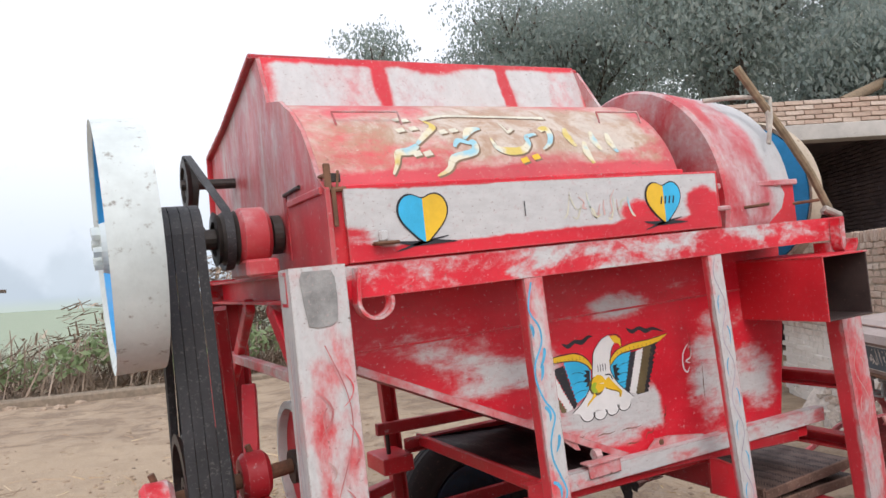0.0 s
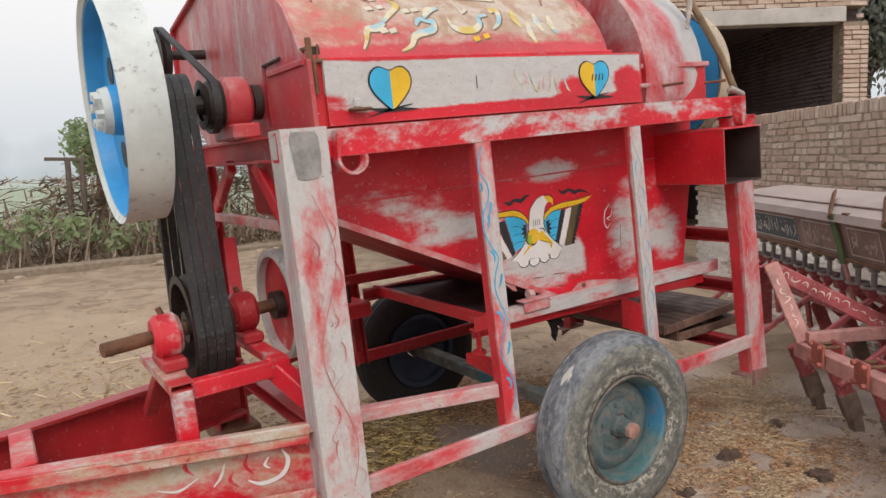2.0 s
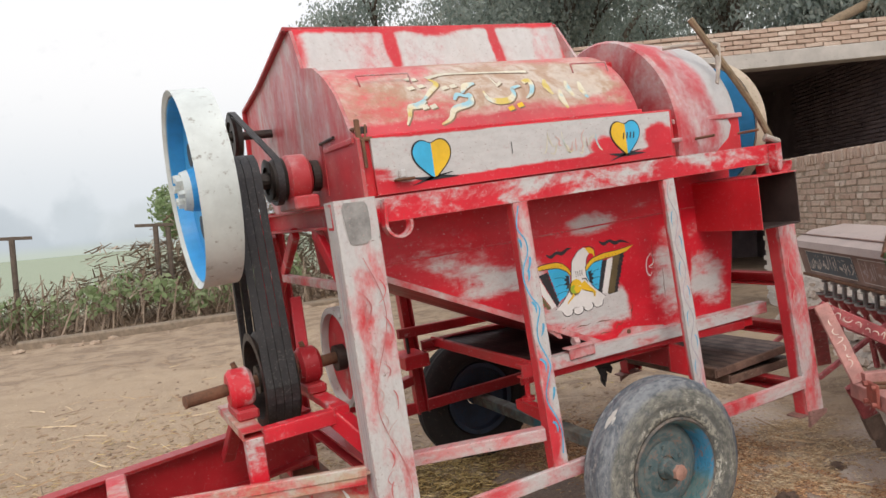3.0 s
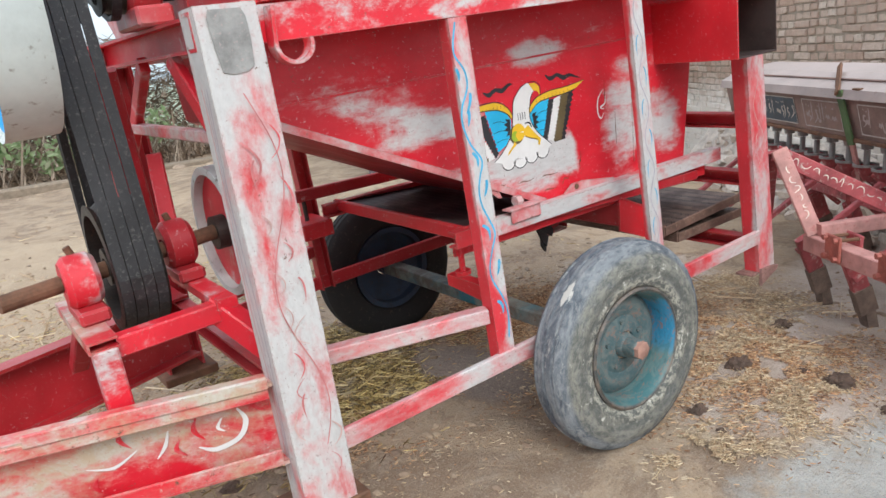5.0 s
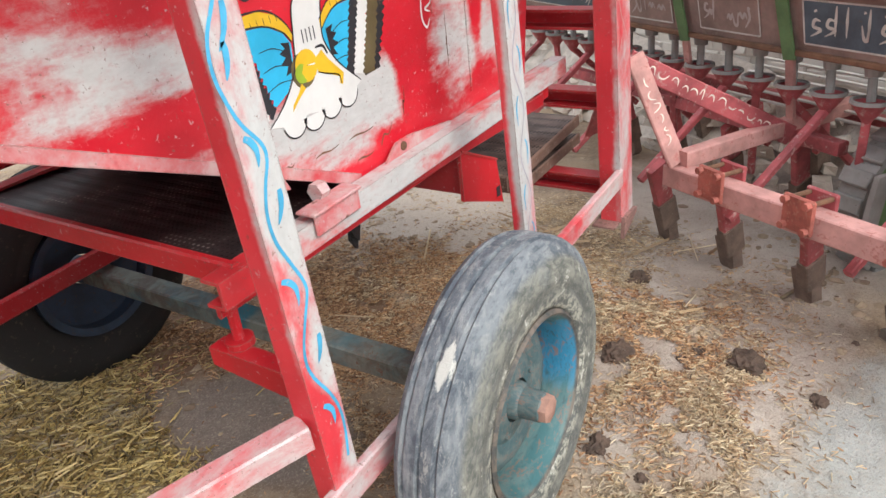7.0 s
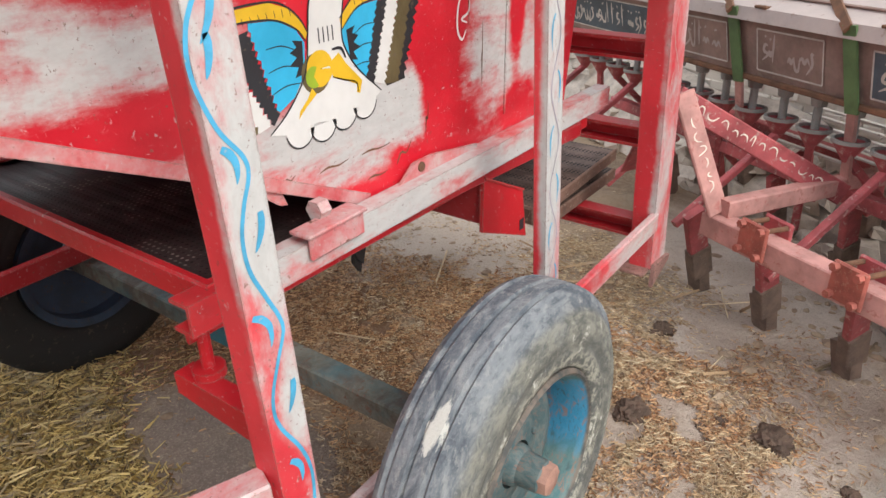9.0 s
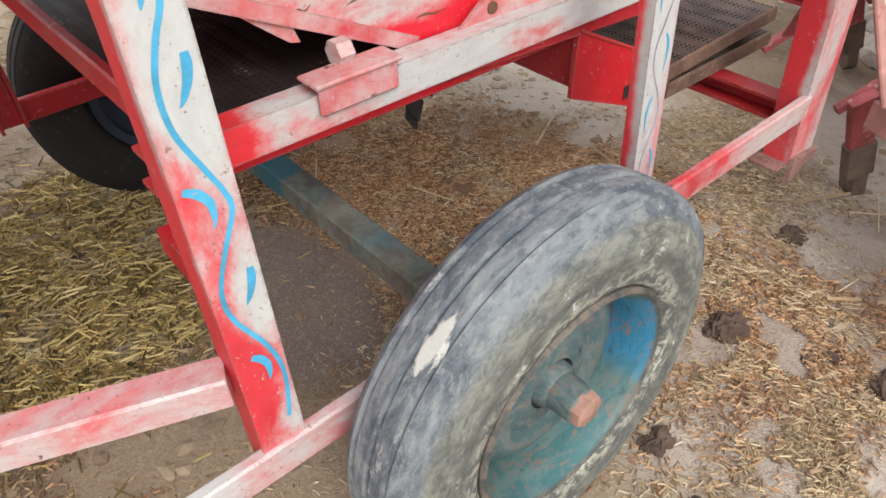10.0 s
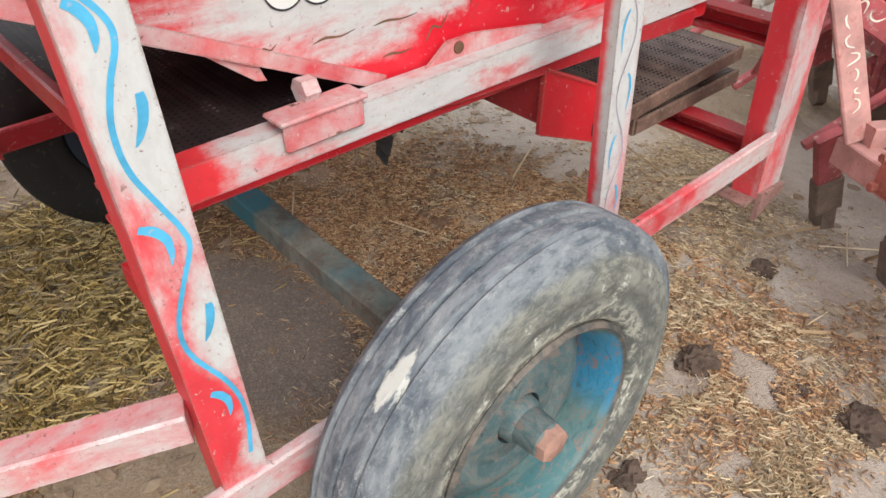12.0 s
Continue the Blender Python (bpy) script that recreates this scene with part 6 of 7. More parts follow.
WALL_AT, WALL_TURN, WALL_LEN, WALL_COURSES = (5.41, 3.96, 0.0), -123.0, 9.0, 27
wall = thing("wall_yard", "low wall of rough sun bleached brick in mud mortar", "wall", Matrix.Translation(WALL_AT) @ pose(0, 0, 0, 0, 0, WALL_TURN), kind="structure")
part("mortar", boxed((-0.05, 0.012, -0.1), (WALL_LEN, 0.21, WALL_COURSES * 0.060), 0), wall_mortar, wall)

# ---- shed ----
shed = thing("shed", "open brick shed with a concrete lintel and dark inside", "shed", Matrix.Translation((3.1, 5.75, 0)) @ pose(0, 0, 0, 0, 0, -29.2), kind="structure")
SL, SH = 5.30, 3.42
part("mortar", boxed((-0.5, 0.02, 0), (0.4, 0.24, 2.93), 0), mud_mortar, shed)
part("mortar", boxed((4.97, 0.02, 0), (SL - 0.01, 0.24, 2.93), 0), mud_mortar, shed)
part("mortar", boxed((-0.5, 0.02, 3.12), (SL - 0.01, 0.24, SH), 0), mud_mortar, shed)
part("lintel", boxed((-0.5, -0.015, 2.93), (4.99, 0.25, 3.12), 0.008), concrete, shed, "grey concrete lintel")
part("shed_wall", boxed((-0.5, 5.6, 0), (SL, 5.8, SH), 0), shed_shade_mat, shed)
part("shed_wall", boxed((SL - 0.22, 0.24, 0), (SL, 5.6, SH), 0), shed_shade_mat, shed)
part("shed_wall", boxed((-0.72, 0.0, 0), (-0.5, 5.8, SH), 0), shed_shade_mat, shed)
part("shed_roof", boxed((-0.72, 0.24, 3.16), (SL - 0.22, 5.6, 3.30), 0), shed_shade_mat, shed)
roof_log = tagged(new("log", mesh_of("log", rod((4.2, 0.5, 3.47), (5.6, 2.0, 4.05), 0.07), wood_stick)), "pale wooden log lying over the shed roof", "log")
roof_log.matrix_world = shed.matrix_world.copy()


def shed_bricks():
    pitch = BRICK[2] + 0.010
    bm = bmesh.new()
    def put(x, y, z, me, turn, single=False):
        if single:
            ob = new("brick", me)
            ob.parent = shed
            ob.matrix_basis = Matrix.Translation((x, y, z)) @ pose(0, 0, 0, 0, rng.uniform(-1, 1), turn)
            return
        n0 = len(bm.verts)
        bm.from_mesh(me)
        bm.verts.ensure_lookup_table()
        m = Matrix.Translation((x, y, z)) @ pose(0, 0, 0, 0, rng.uniform(-1, 1), turn)
        for v in bm.verts[n0:]:
            v.co = m @ v.co
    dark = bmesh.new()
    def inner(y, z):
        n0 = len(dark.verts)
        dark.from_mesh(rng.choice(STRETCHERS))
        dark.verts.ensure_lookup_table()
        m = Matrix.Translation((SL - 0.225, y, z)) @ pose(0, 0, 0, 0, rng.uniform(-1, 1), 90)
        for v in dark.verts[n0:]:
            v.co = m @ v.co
    for c in range(int(2.9 / pitch)):
        for x0, x1 in ((-0.5, 0.4), (4.97, 5.30)):
            x = x0 - 0.1 * (c % 2) * (x0 < 0)
            while x < x1 - 0.05:
                me = STRETCHERS[c % 6] if (x1 - x) > 0.2 and rng.random() < 0.7 else HEADERS[c % 4]
                w = 0.212 if me in STRETCHERS else 0.102
                put(x + w / 2, 0.05, (c + 0.5) * pitch, me, 0, x0 > 0 and c > 22)
                x += w + 0.01
    for c in range(5):
        x = -0.5 - 0.1 * (c % 2)
        while x < SL - 0.15:
            put(x + 0.106, 0.05 + rng.uniform(-0.006, 0.006), 3.12 + (c + 0.5) * 0.060, rng.choice(STRETCHERS), rng.uniform(-1, 1), True)
            x += 0.222
    for c in range(int(3.3 / pitch)):
        y = 0.3 + 0.12 * (c % 2)
        while y < 3.5:
            inner(y, (c + 0.5) * pitch)
            put(SL, y, (c + 0.5) * pitch, rng.choice(STRETCHERS), 90)
            y += 0.222
    tagged(part("brick_courses", bm, brick_mat, shed), kind="stuff")
    tagged(part("brick_courses", dark, shed_shade_mat, shed, "brick inside the shed, with painted shade"), kind="stuff")


shed_bricks()

# ---- seed drill ----
drill = thing("seed_drill", "faded red tractor seed drill with a rusty brown lidded seed box", "seed drill", Matrix.Translation((1.30, 0.03, 0.0)) @ pose(0, 0, 0, 0, 0, -124))
def front(s):
    """How far behind the hitch the front bar runs, a little out of square."""
    return -0.045 + 0.09 * (s + 0.067)


part("toolbar", bar((-0.067, front(-0.067), 0.425), (1.7, front(1.7), 0.425), 0.075, 0.075), seed_dusty, drill, "square front toolbar in dusty red")
part("toolbar", bar((-1.5, 0.50, 0.46), (0.17, 0.50, 0.46), 0.05, 0.05), seed_red, drill)
part("toolbar", bar((0.44, 0.50, 0.46), (1.6, 0.50, 0.46), 0.05, 0.05), seed_red, drill)
part("toolbar", bar((-1.5, 0.85, 0.46), (0.17, 0.85, 0.46), 0.05, 0.05), seed_red, drill)
part("toolbar", bar((0.40, 0.85, 0.46), (1.5, 0.85, 0.46), 0.05, 0.05), seed_red, drill)
for s in (-0.02, 0.95, 1.6):
    part("side_member", bar((s, front(s), 0.485), (s - 0.05, 0.9, 0.51), 0.05, 0.06), seed_dusty, drill)
part("hitch_bar", bar((-0.13, -0.17, 0.84), (-0.03, -0.05, 0.47), 0.015, 0.075, (0, 1, 0)), seed_dusty, drill, "flat hitch bar with white lettering traces")
part("hitch_bar", bar((-0.16, -0.17, 0.82), (-0.02, 0.46, 0.47), 0.015, 0.075, (0, 0, 1)), seed_red, drill)
part("hitch_bar", bar((-0.20, -0.17, 0.82), (-0.60, 0.0, 0.43), 0.015, 0.07, (0, 1, 0)), seed_red, drill)
HAND = random.Random(12)
for (p, q), up in (((Vector((-0.16, -0.17, 0.82)), Vector((-0.02, 0.46, 0.47))), Vector((0, 0, 1))), ((Vector((-0.13, -0.17, 0.84)), Vector((-0.03, -0.05, 0.47))), Vector((0, 1, 0)))):
    d = (q - p).normalized()
    out = d.cross(up).normalized()
    out = out if out.x > 0 else -out
    side = out.cross(d)
    lie = lambda a, b, c, p=p, d=d, side=side, out=out: tuple(p + d * a + side * b + out * (0.0085 + c * 0.2))
    a = 0.08
    while a < (q - p).length - 0.08:
        w, h = HAND.uniform(0.016, 0.042), HAND.uniform(0.003, 0.017)
        lean, way = HAND.uniform(-0.008, 0.008), HAND.choice((1, -1))
        part("name_bar", stroke([(a, lean - way * h * 0.2), (a + w * 0.25, lean + way * h), (a + w * 0.7, lean + way * h * 0.8), (a + w, lean - way * h)], [0.002, 0.005, 0.0055, 0.002], lie, 0.004), letter_white, drill)
        a += w + HAND.uniform(0.006, 0.02)


def clamp(s, b):
    c = part("clamp", boxed((s - 0.055, b - 0.052, 0.40), (s + 0.055, b - 0.038, 0.51), 0.005), clamp_rust, drill, "bolted clamp plate")
    part("clamp_back", boxed((s - 0.055, b + 0.038, 0.40), (s + 0.055, b + 0.052, 0.51), 0.005), seed_red, c)
    for dx, dz in ((-0.038, 0.415), (0.038, 0.415), (-0.038, 0.495), (0.038, 0.495)):
        part("bolt", turned([(b - 0.07, 0.0), (b - 0.07, 0.012), (b - 0.052, 0.012), (b - 0.052, 0.0)], (s + dx, 0, dz), "y", 6, False), clamp_rust, c)
        part("clamp_rod", rod((s + dx, b - 0.05, dz), (s + dx, b + 0.06, dz), 0.008, 8), rust, c)


def tine(s, b):
    """A red shank raked back from its bar, with a soil worn point."""
    t = part("tine", sweep(bmesh.new(), rect(0.03, 0.075), (s, b + 0.02, 0.42), (s - 0.07, b + 0.13, 0.22), (0, 1, 0.4)), seed_red, drill, "red tine raked back to a soil worn iron point")
    part("tine_shank", sweep(bmesh.new(), rect(0.045, 0.085), (s - 0.062, b + 0.117, 0.245), (s - 0.092, b + 0.172, 0.125), (0, 1, 0.4)), soil_iron, t)
    part("tine_point", plate([(-0.045, 0.16), (0.04, 0.18), (0.034, 0.05), (0.0, 0.02), (-0.036, 0.045)], 0.045, lambda a, q, c: (s - 0.095 + a - 0.02, b + 0.15 + c + 0.25 * (0.16 - q), q)), soil_iron, t, "worn iron shovel point")


for k in range(5):
    s = 0.153 + 0.318 * k
    clamp(s, front(s))
    tine(s, front(s))
tine(-0.16, front(-0.16))
for k in range(9):
    if not 0.1 < -1.1 + 0.36 * k < 0.5:
        tine(-1.1 + 0.36 * k, 0.50)
for k in range(8):
    if not 0.1 < -0.95 + 0.36 * k < 0.5:
        tine(-0.95 + 0.36 * k, 0.85)

# seed box
B0, B1 = -1.95, 1.2
BOX = [(0.40, 0.79), (0.35, 1.0), (0.86, 1.0), (0.78, 0.79)]
part("seed_box", plate(BOX, B1 - B0, lambda a, b, c: (B0 + c, a, b)), seed_box, drill, "long rusty brown seed box with painted panels")
LID = [(0.325, 0.99), (0.335, 1.035), (0.47, 1.10), (0.70, 1.125), (0.88, 1.06), (0.88, 0.99)]
lid = part("lid", plate(LID, B1 - B0 + 0.06, lambda a, b, c: (B0 - 0.03 + c, a, b)), seed_lid, drill, "dusty pale pinkish sloped lid")
part("lid_fold", bar((B0 - 0.03, 0.405, 1.075), (B1 + 0.03, 0.405, 1.075), 0.012, 0.01), seed_box, lid)
part("box_lip", bar((B0, 0.395, 0.785), (B1, 0.395, 0.785), 0.03, 0.02), rust, drill)


def on_box(a, b, c):
    k = (b - 0.79) / 0.21
    return (a, 0.40 - 0.05 * k - c, b)


def board(a0, a1, m, label, lettering):
    b = part("sign_field", plate([(a0, 0.82), (a1, 0.82), (a1, 0.965), (a0, 0.965)], 0.003, lambda a, q, c: on_box(a, q, c + 0.001)), m, drill, label)
    for p, q in (((a0, 0.82), (a1, 0.82)), ((a0, 0.965), (a1, 0.965)), ((a0, 0.82), (a0, 0.965)), ((a1, 0.82), (a1, 0.965))):
        part("sign_border", stroke([p, q], 0.006, on_box, 0.0045), dusty_letter, b)
    r = random.Random(int((a0 + 9) * 100))
    a = a0 + 0.03
    while a < a1 - 0.05:
        w = r.uniform(0.022, 0.05)
        y, kind = 0.875 + r.uniform(-0.008, 0.012), r.randrange(5)
        if kind == 0:
            pts = [(a + w * 0.2, 0.955), (a + w * 0.1, 0.91), (a, 0.858)]
        elif kind == 1:
            pts = [(a, y + 0.02), (a + w * 0.25, y - 0.02), (a + w * 0.75, y - 0.022), (a + w, y + 0.022)]
        elif kind == 2:
            pts = [(a + w, y + 0.034), (a + w * 0.6, y + 0.036), (a + w * 0.75, y), (a - w * 0.3, y - 0.036)]
        elif kind == 3:
            pts = [(a, y), (a + w * 0.3, y + 0.016), (a + w * 0.5, y), (a + w * 0.8, y + 0.016), (a + w, y - 0.004)]
        else:
            pts = [(a + w * 0.9, y + 0.028), (a + w * 0.4, y + 0.030), (a + w * 0.2, y + 0.008), (a + w * 0.9, y - 0.002), (a - w * 0.1, y - 0.026)]
        part("name_bar", stroke(pts, [0.004] + [0.0115] * (len(pts) - 2) + [0.003], on_box, 0.006), lettering, b)
        if r.random() < 0.6:
            part("name_bar", stroke([(a + w * 0.35, y + 0.056), (a + w * 0.6, y + 0.062)], [0.007, 0.008], on_box, 0.006), lettering, b)
        a += w * 0.86 + (r.uniform(0.012, 0.03) if r.random() < 0.25 else 0)


board(0.05, 0.75, sign_board, "dark painted sign field with pale lettering bars", dusty_letter)
board(-0.44, -0.14, seed_box, "brown sign field with faded lettering bars", seed_lid)
board(-1.80, -1.05, sign_board, "dark painted sign field with pale lettering bars", dusty_letter)
board(-0.96, -0.60, seed_box, "brown sign field with faded lettering bars", seed_lid)
for a in (-0.55, -0.03, 0.83):
    part("strap", sweep(bmesh.new(), rect(0.032, 0.012, 0.001), (a - 0.26, 0.475, 1.135), (a, 0.318, 1.02), (0, -1, 0.4)), rust, drill, "iron lid strap")
    part("strap", sweep(bmesh.new(), rect(0.05, 0.01, 0.001), (a, 0.325, 1.03), (a + 0.03, 0.385, 0.76), (0, -1, 0)), seed_green, drill)
    part("strap", sweep(bmesh.new(), rect(0.036, 0.014, 0.001), (a + 0.03, 0.385, 0.78), (a - 0.02, 0.50, 0.44), (0, -1, 0)), seed_dusty, drill, "red box support leg")
    part("hinge", boxed((a + 0.1, 0.33, 1.035), (a + 0.16, 0.36, 1.045), 0.003), rust, drill)

for k in range(19):
    s = -1.75 + 0.155 * k
    cup = part("seed_cup", turned([(0.735, 0.0), (0.735, 0.026), (0.79, 0.036), (0.79, 0.0)], (0, 0, 0), "y", 12, False), tube_grey, drill)
    cup.matrix_basis = Matrix.Translation((s, 0.46, 0)) @ pose(0, 0, 0, 90, 0, 0)
    part("seed_tube", rod((s, 0.46, 0.73), (s + 0.012, 0.452, 0.655), 0.015, 10), tube_grey, drill, "grey seed tube" if k == 0 else "")
    f = part("funnel", turned([(0.585, 0.012), (0.598, 0.020), (0.648, 0.054), (0.655, 0.060), (0.655, 0.050), (0.61, 0.014)], (0, 0, 0), "y", 16), seed_red, drill, "red funnel with dusty lip" if k == 0 else "")
    f.matrix_basis = Matrix.Translation((s + 0.01, 0.45, 0)) @ pose(0, 0, 0, 90, 0, 0)
    part("funnel_lip", turned([(0.652, 0.050), (0.652, 0.060), (0.664, 0.060), (0.664, 0.050)], (0, 0, 0), "y", 16), tube_grey, f)
    to = ((s + 0.03, 0.03, 0.30), (s - 0.04, 0.52, 0.25), (s + 0.05, 0.84, 0.25))[k % 3]
    part("drop_pipe", bar((s + 0.01, 0.45, 0.60), to, 0.028, 0.028), seed_red, drill, "red drop pipe" if k == 0 else "")


def drill_wheel(s, b):
    w = part("ground_wheel", turned([(s - 0.05, 0.215), (s - 0.05, 0.25), (s + 0.05, 0.25), (s + 0.05, 0.215)], (0, b, 0.275), "x", 40), tube_grey, drill, "lugged ground wheel, green sides and grey tread", smooth=True)
    part("side_disc", turned([(s - 0.052, 0.0), (s - 0.052, 0.225), (s - 0.035, 0.238), (s + 0.035, 0.238), (s + 0.052, 0.225), (s + 0.052, 0.0)], (0, b, 0.275), "x", 40, False), seed_green, w)
    part("wheel_boss", turned([(s - 0.09, 0.0), (s - 0.09, 0.03), (s - 0.05, 0.05), (s - 0.05, 0.0)], (0, b, 0.275), "x", 16, False), seed_green, w)
    for k in range(18):
        a = radians(20 * k)
        lug = part("lug", boxed((s - 0.055, -0.028, 0.247), (s + 0.055, 0.028, 0.27), 0.004), tube_grey, w)
        lug.matrix_basis = Matrix.Translation((0, b, 0.275)) @ pose(0, 0, 0, math.degrees(a), 0, 0)


drill_wheel(0.285, 0.66)
for k in range(5):
    part("foot_slat", boxed((0.40, 0.905 + 0.018 * k, 0.50 + 0.0 * k), (1.45, 0.914 + 0.018 * k, 0.53), 0.002), pale_slat, drill, "pale worn slat of the rear footboard" if k == 0 else "")
for k in range(6):
    part("foot_slat", boxed((-0.62 + 0.0 * k, 0.70 + 0.045 * k, 0.478 + 0.022 * k), (0.15, 0.722 + 0.045 * k, 0.486 + 0.022 * k), 0.002), pale_slat, drill)
part("scraper", plate([(0.36, 0.18), (0.385, 0.45), (0.405, 0.45), (0.38, 0.18)], 0.06, lambda a, b, c: (a, 0.38 + c, b)), tube_grey, drill)

# ---- loose things on the machine ----
def on_machine(name, bm, m, label, category):
    ob = tagged(new(name, mesh_of(name, bm, m)), label, category)
    ob.matrix_world = MACHINE.copy()
    return ob


on_machine("stick", stroke_tube([(0.70, 0.33, 2.21), (0.78, 0.30, 2.07), (0.86, 0.275, 1.94), (0.97, 0.262, 1.78), (1.06, 0.25, 1.60)], 0.016), wood_stick, "weathered wooden stick tied to the hood", "stick")
on_machine("rope", stroke_tube([(0.60, 0.42, 2.10), (0.70, 0.36, 2.10), (0.775, 0.31, 2.09), (0.80, 0.29, 2.05), (0.79, 0.285, 1.98), (0.765, 0.275, 1.90), (0.80, 0.28, 2.0), (0.82, 0.29, 2.08), (0.775, 0.32, 2.10)], 0.009), cloth_grey, "frayed grey rope knotted round the stick", "rope")
on_machine("rag", stroke_tube([(1.00, 0.24, 1.63), (1.04, 0.23, 1.61), (1.08, 0.235, 1.60), (1.07, 0.26, 1.61), (1.02, 0.26, 1.62)], 0.014), cloth_grey, "pale rag tied at the stick's foot", "rag")


# ---- crumbled bank along the yard wall ----
def wall_bank():
    """Earth and broken brick slumped against the foot of the wall."""
    r = np.random.default_rng(77)
    bm = bmesh.new()
    rows = []
    for i in range(90):
        x = 1.2 + 0.078 * i
        rise = 0.44 + 0.13 * noise.noise(Vector((x * 1.3, 1, 3)))
        row = []
        for k in range(9):
            d = k / 8
            z = rise * (1 - d) ** 1.15 + (0.05 * noise.noise(Vector((x * 5, d * 3, 8))) + 0.03 * noise.noise(Vector((x * 14, d * 7, 2)))) * math.sin(math.pi * min(1, d + 0.12))
            row.append(bm.verts.new((x, -0.42 * d - 0.004, z - 0.03 * d)))
        rows.append(row)
    for p, q in zip(rows, rows[1:]):
        for k in range(8):
            bm.faces.new((p[k], p[k + 1], q[k + 1], q[k]))
    bank = solid("rubble_bank", bm, bank_mat, "pale earth and crumbled brick banked against the wall", "rubble", "structure", smooth=True)
    bank.matrix_world = wall.matrix_world.copy()
    verts, faces = [], []
    for _ in range(420):
        x, d, k = r.uniform(1.4, 8.0), r.uniform(0.05, 0.95), r.uniform(0.02, 0.055)
        z, n = 0.44 * (1 - d) ** 1.15, len(verts)
        turn = Matrix.Rotation(r.uniform(0, 3.1), 3, "Z") @ Matrix.Rotation(r.uniform(-0.7, 0.7), 3, "X")
        for a in (-1, 1):
            for b in (-1, 1):
                for c in (-1, 1):
                    w = turn @ Vector((a * k * r.uniform(0.9, 1.6), b * k * r.uniform(0.6, 1.0), c * k * r.uniform(0.4, 0.8)))
                    verts.append((x + w.x, -0.42 * d - 0.03 + w.y * 0.7, z + w.z))
        faces += [(n, n + 1, n + 3, n + 2), (n + 4, n + 6, n + 7, n + 5), (n, n + 4, n + 5, n + 1), (n + 2, n + 3, n + 7, n + 6), (n, n + 2, n + 6, n + 4), (n + 1, n + 5, n + 7, n + 3)]
    me = bpy.data.meshes.new("rubble_lumps")
    me.from_pydata(verts, [], faces)
    me.materials.append(bank_lump)
    lumps = tagged(new("rubble_lumps", me), "pale broken brick lumps at the foot of the wall", "rubble", kind="stuff")
    lumps.matrix_world = wall.matrix_world.copy()


wall_bank()

# ---- dung, stones and straw ----
def lump(x, y, r, seed, label="dried dung clump on the straw", m=None, name="dung_clump", category="dung"):
    rr = random.Random(seed)
    bm = bmesh.new()
    bmesh.ops.create_icosphere(bm, subdivisions=4 if m is None else 3, radius=1.0)
    z0 = height(x, y)
    for v in bm.verts:
        n = 0.82 + 0.34 * noise.noise(v.co * 1.6 + Vector((seed * 3.1, 0, 0))) + 0.12 * noise.noise(v.co * 5 + Vector((0, seed, 0))) + 0.16 * noise.noise(v.co * 9 + Vector((0, 0, seed))) + 0.12 * noise.noise(v.co * 21 + Vector((seed, 0, 0)))
        v.co = Vector((x + v.co.x * r * n * rr.uniform(0.98, 1.02), y + v.co.y * r * 0.8 * n, z0 - 0.006 + max(-0.01, v.co.z) * r * 0.55 * n))
    return solid(name, bm, m or dung_mat, label, category, group="dung clumps on the ground" if m is None else "", smooth=True)


for i, (x, y, r) in enumerate(((1.19, 0.17, 0.062), (0.72, 0.09, 0.075), (0.82, -0.27, 0.085), (0.735, -0.48, 0.042), (0.82, -0.135, 0.036), (0.76, -0.10, 0.03), (0.325, 0.0, 0.05), (-0.36, 1.20, 0.055), (-0.62, 1.08, 0.06), (-0.30, 1.36, 0.07), (1.06, -0.54, 0.022), (0.26, -0.14, 0.03), (-0.30, 0.92, 0.03), (-1.38, 1.08, 0.06), (-1.20, 0.80, 0.05))):
    lump(x, y, r, i + 1)


def slab(name, x, y, size, turn, m, label, category):
    """A broken flat piece lying on the ground."""
    bm = boxed((-size[0] / 2, -size[1] / 2, -0.01), (size[0] / 2, size[1] / 2, size[2]), 0.006)
    for v in bm.verts:
        v.co += Vector((0.008 * noise.noise(v.co * 9), 0.008 * noise.noise(v.co * 9 + Vector((3, 0, 0))), 0.003 * noise.noise(v.co * 7)))
    ob = solid(name, bm, m, label, category)
    ob.matrix_world = Matrix.Translation((x, y, height(x, y))) @ pose(0, 0, 0, 3, 2, turn)


slab("plank", 1.05, -0.72, (0.30, 0.07, 0.03), 47, bark_mat, "short weathered brown board lying beside the drill", "board")
slab("stone_slab", 1.20, -0.74, (0.14, 0.10, 0.03), 20, concrete, "pale broken concrete piece beside the drill", "rubble")
slab("stone_slab", 0.99, -0.80, (0.09, 0.07, 0.025), 70, concrete, "pale broken concrete piece beside the drill", "rubble")
solid("twig", stroke_tube([(1.24, -0.30, 0.045), (1.34, -0.36, 0.06), (1.45, -0.42, 0.05), (1.53, -0.43, 0.045)], 0.006), wood_stick, "thin dry twig lying on the earth", "twig")


BARE = [(-0.01, 0.95, 0.19, 0.36), (0.64, 0.09, 0.09, 0.06), (1.25, 0.03, 0.22, 0.11), (1.30, 1.22, 0.16, 0.14), (1.26, 0.93, 0.10, 0.08), (-0.42, 0.72, 0.22, 0.14)]


def trodden(x, y):
    """Bare spots of mud, with ragged edges, where hardly any straw lies."""
    ragged = 0.45 * noise.noise(Vector((x * 9, y * 9, 2))) + 0.25 * noise.noise(Vector((x * 23, y * 23, 4)))
    return any(math.hypot((x - cx) / rx, (y - cy) / ry) < 1 + ragged for cx, cy, rx, ry in BARE)


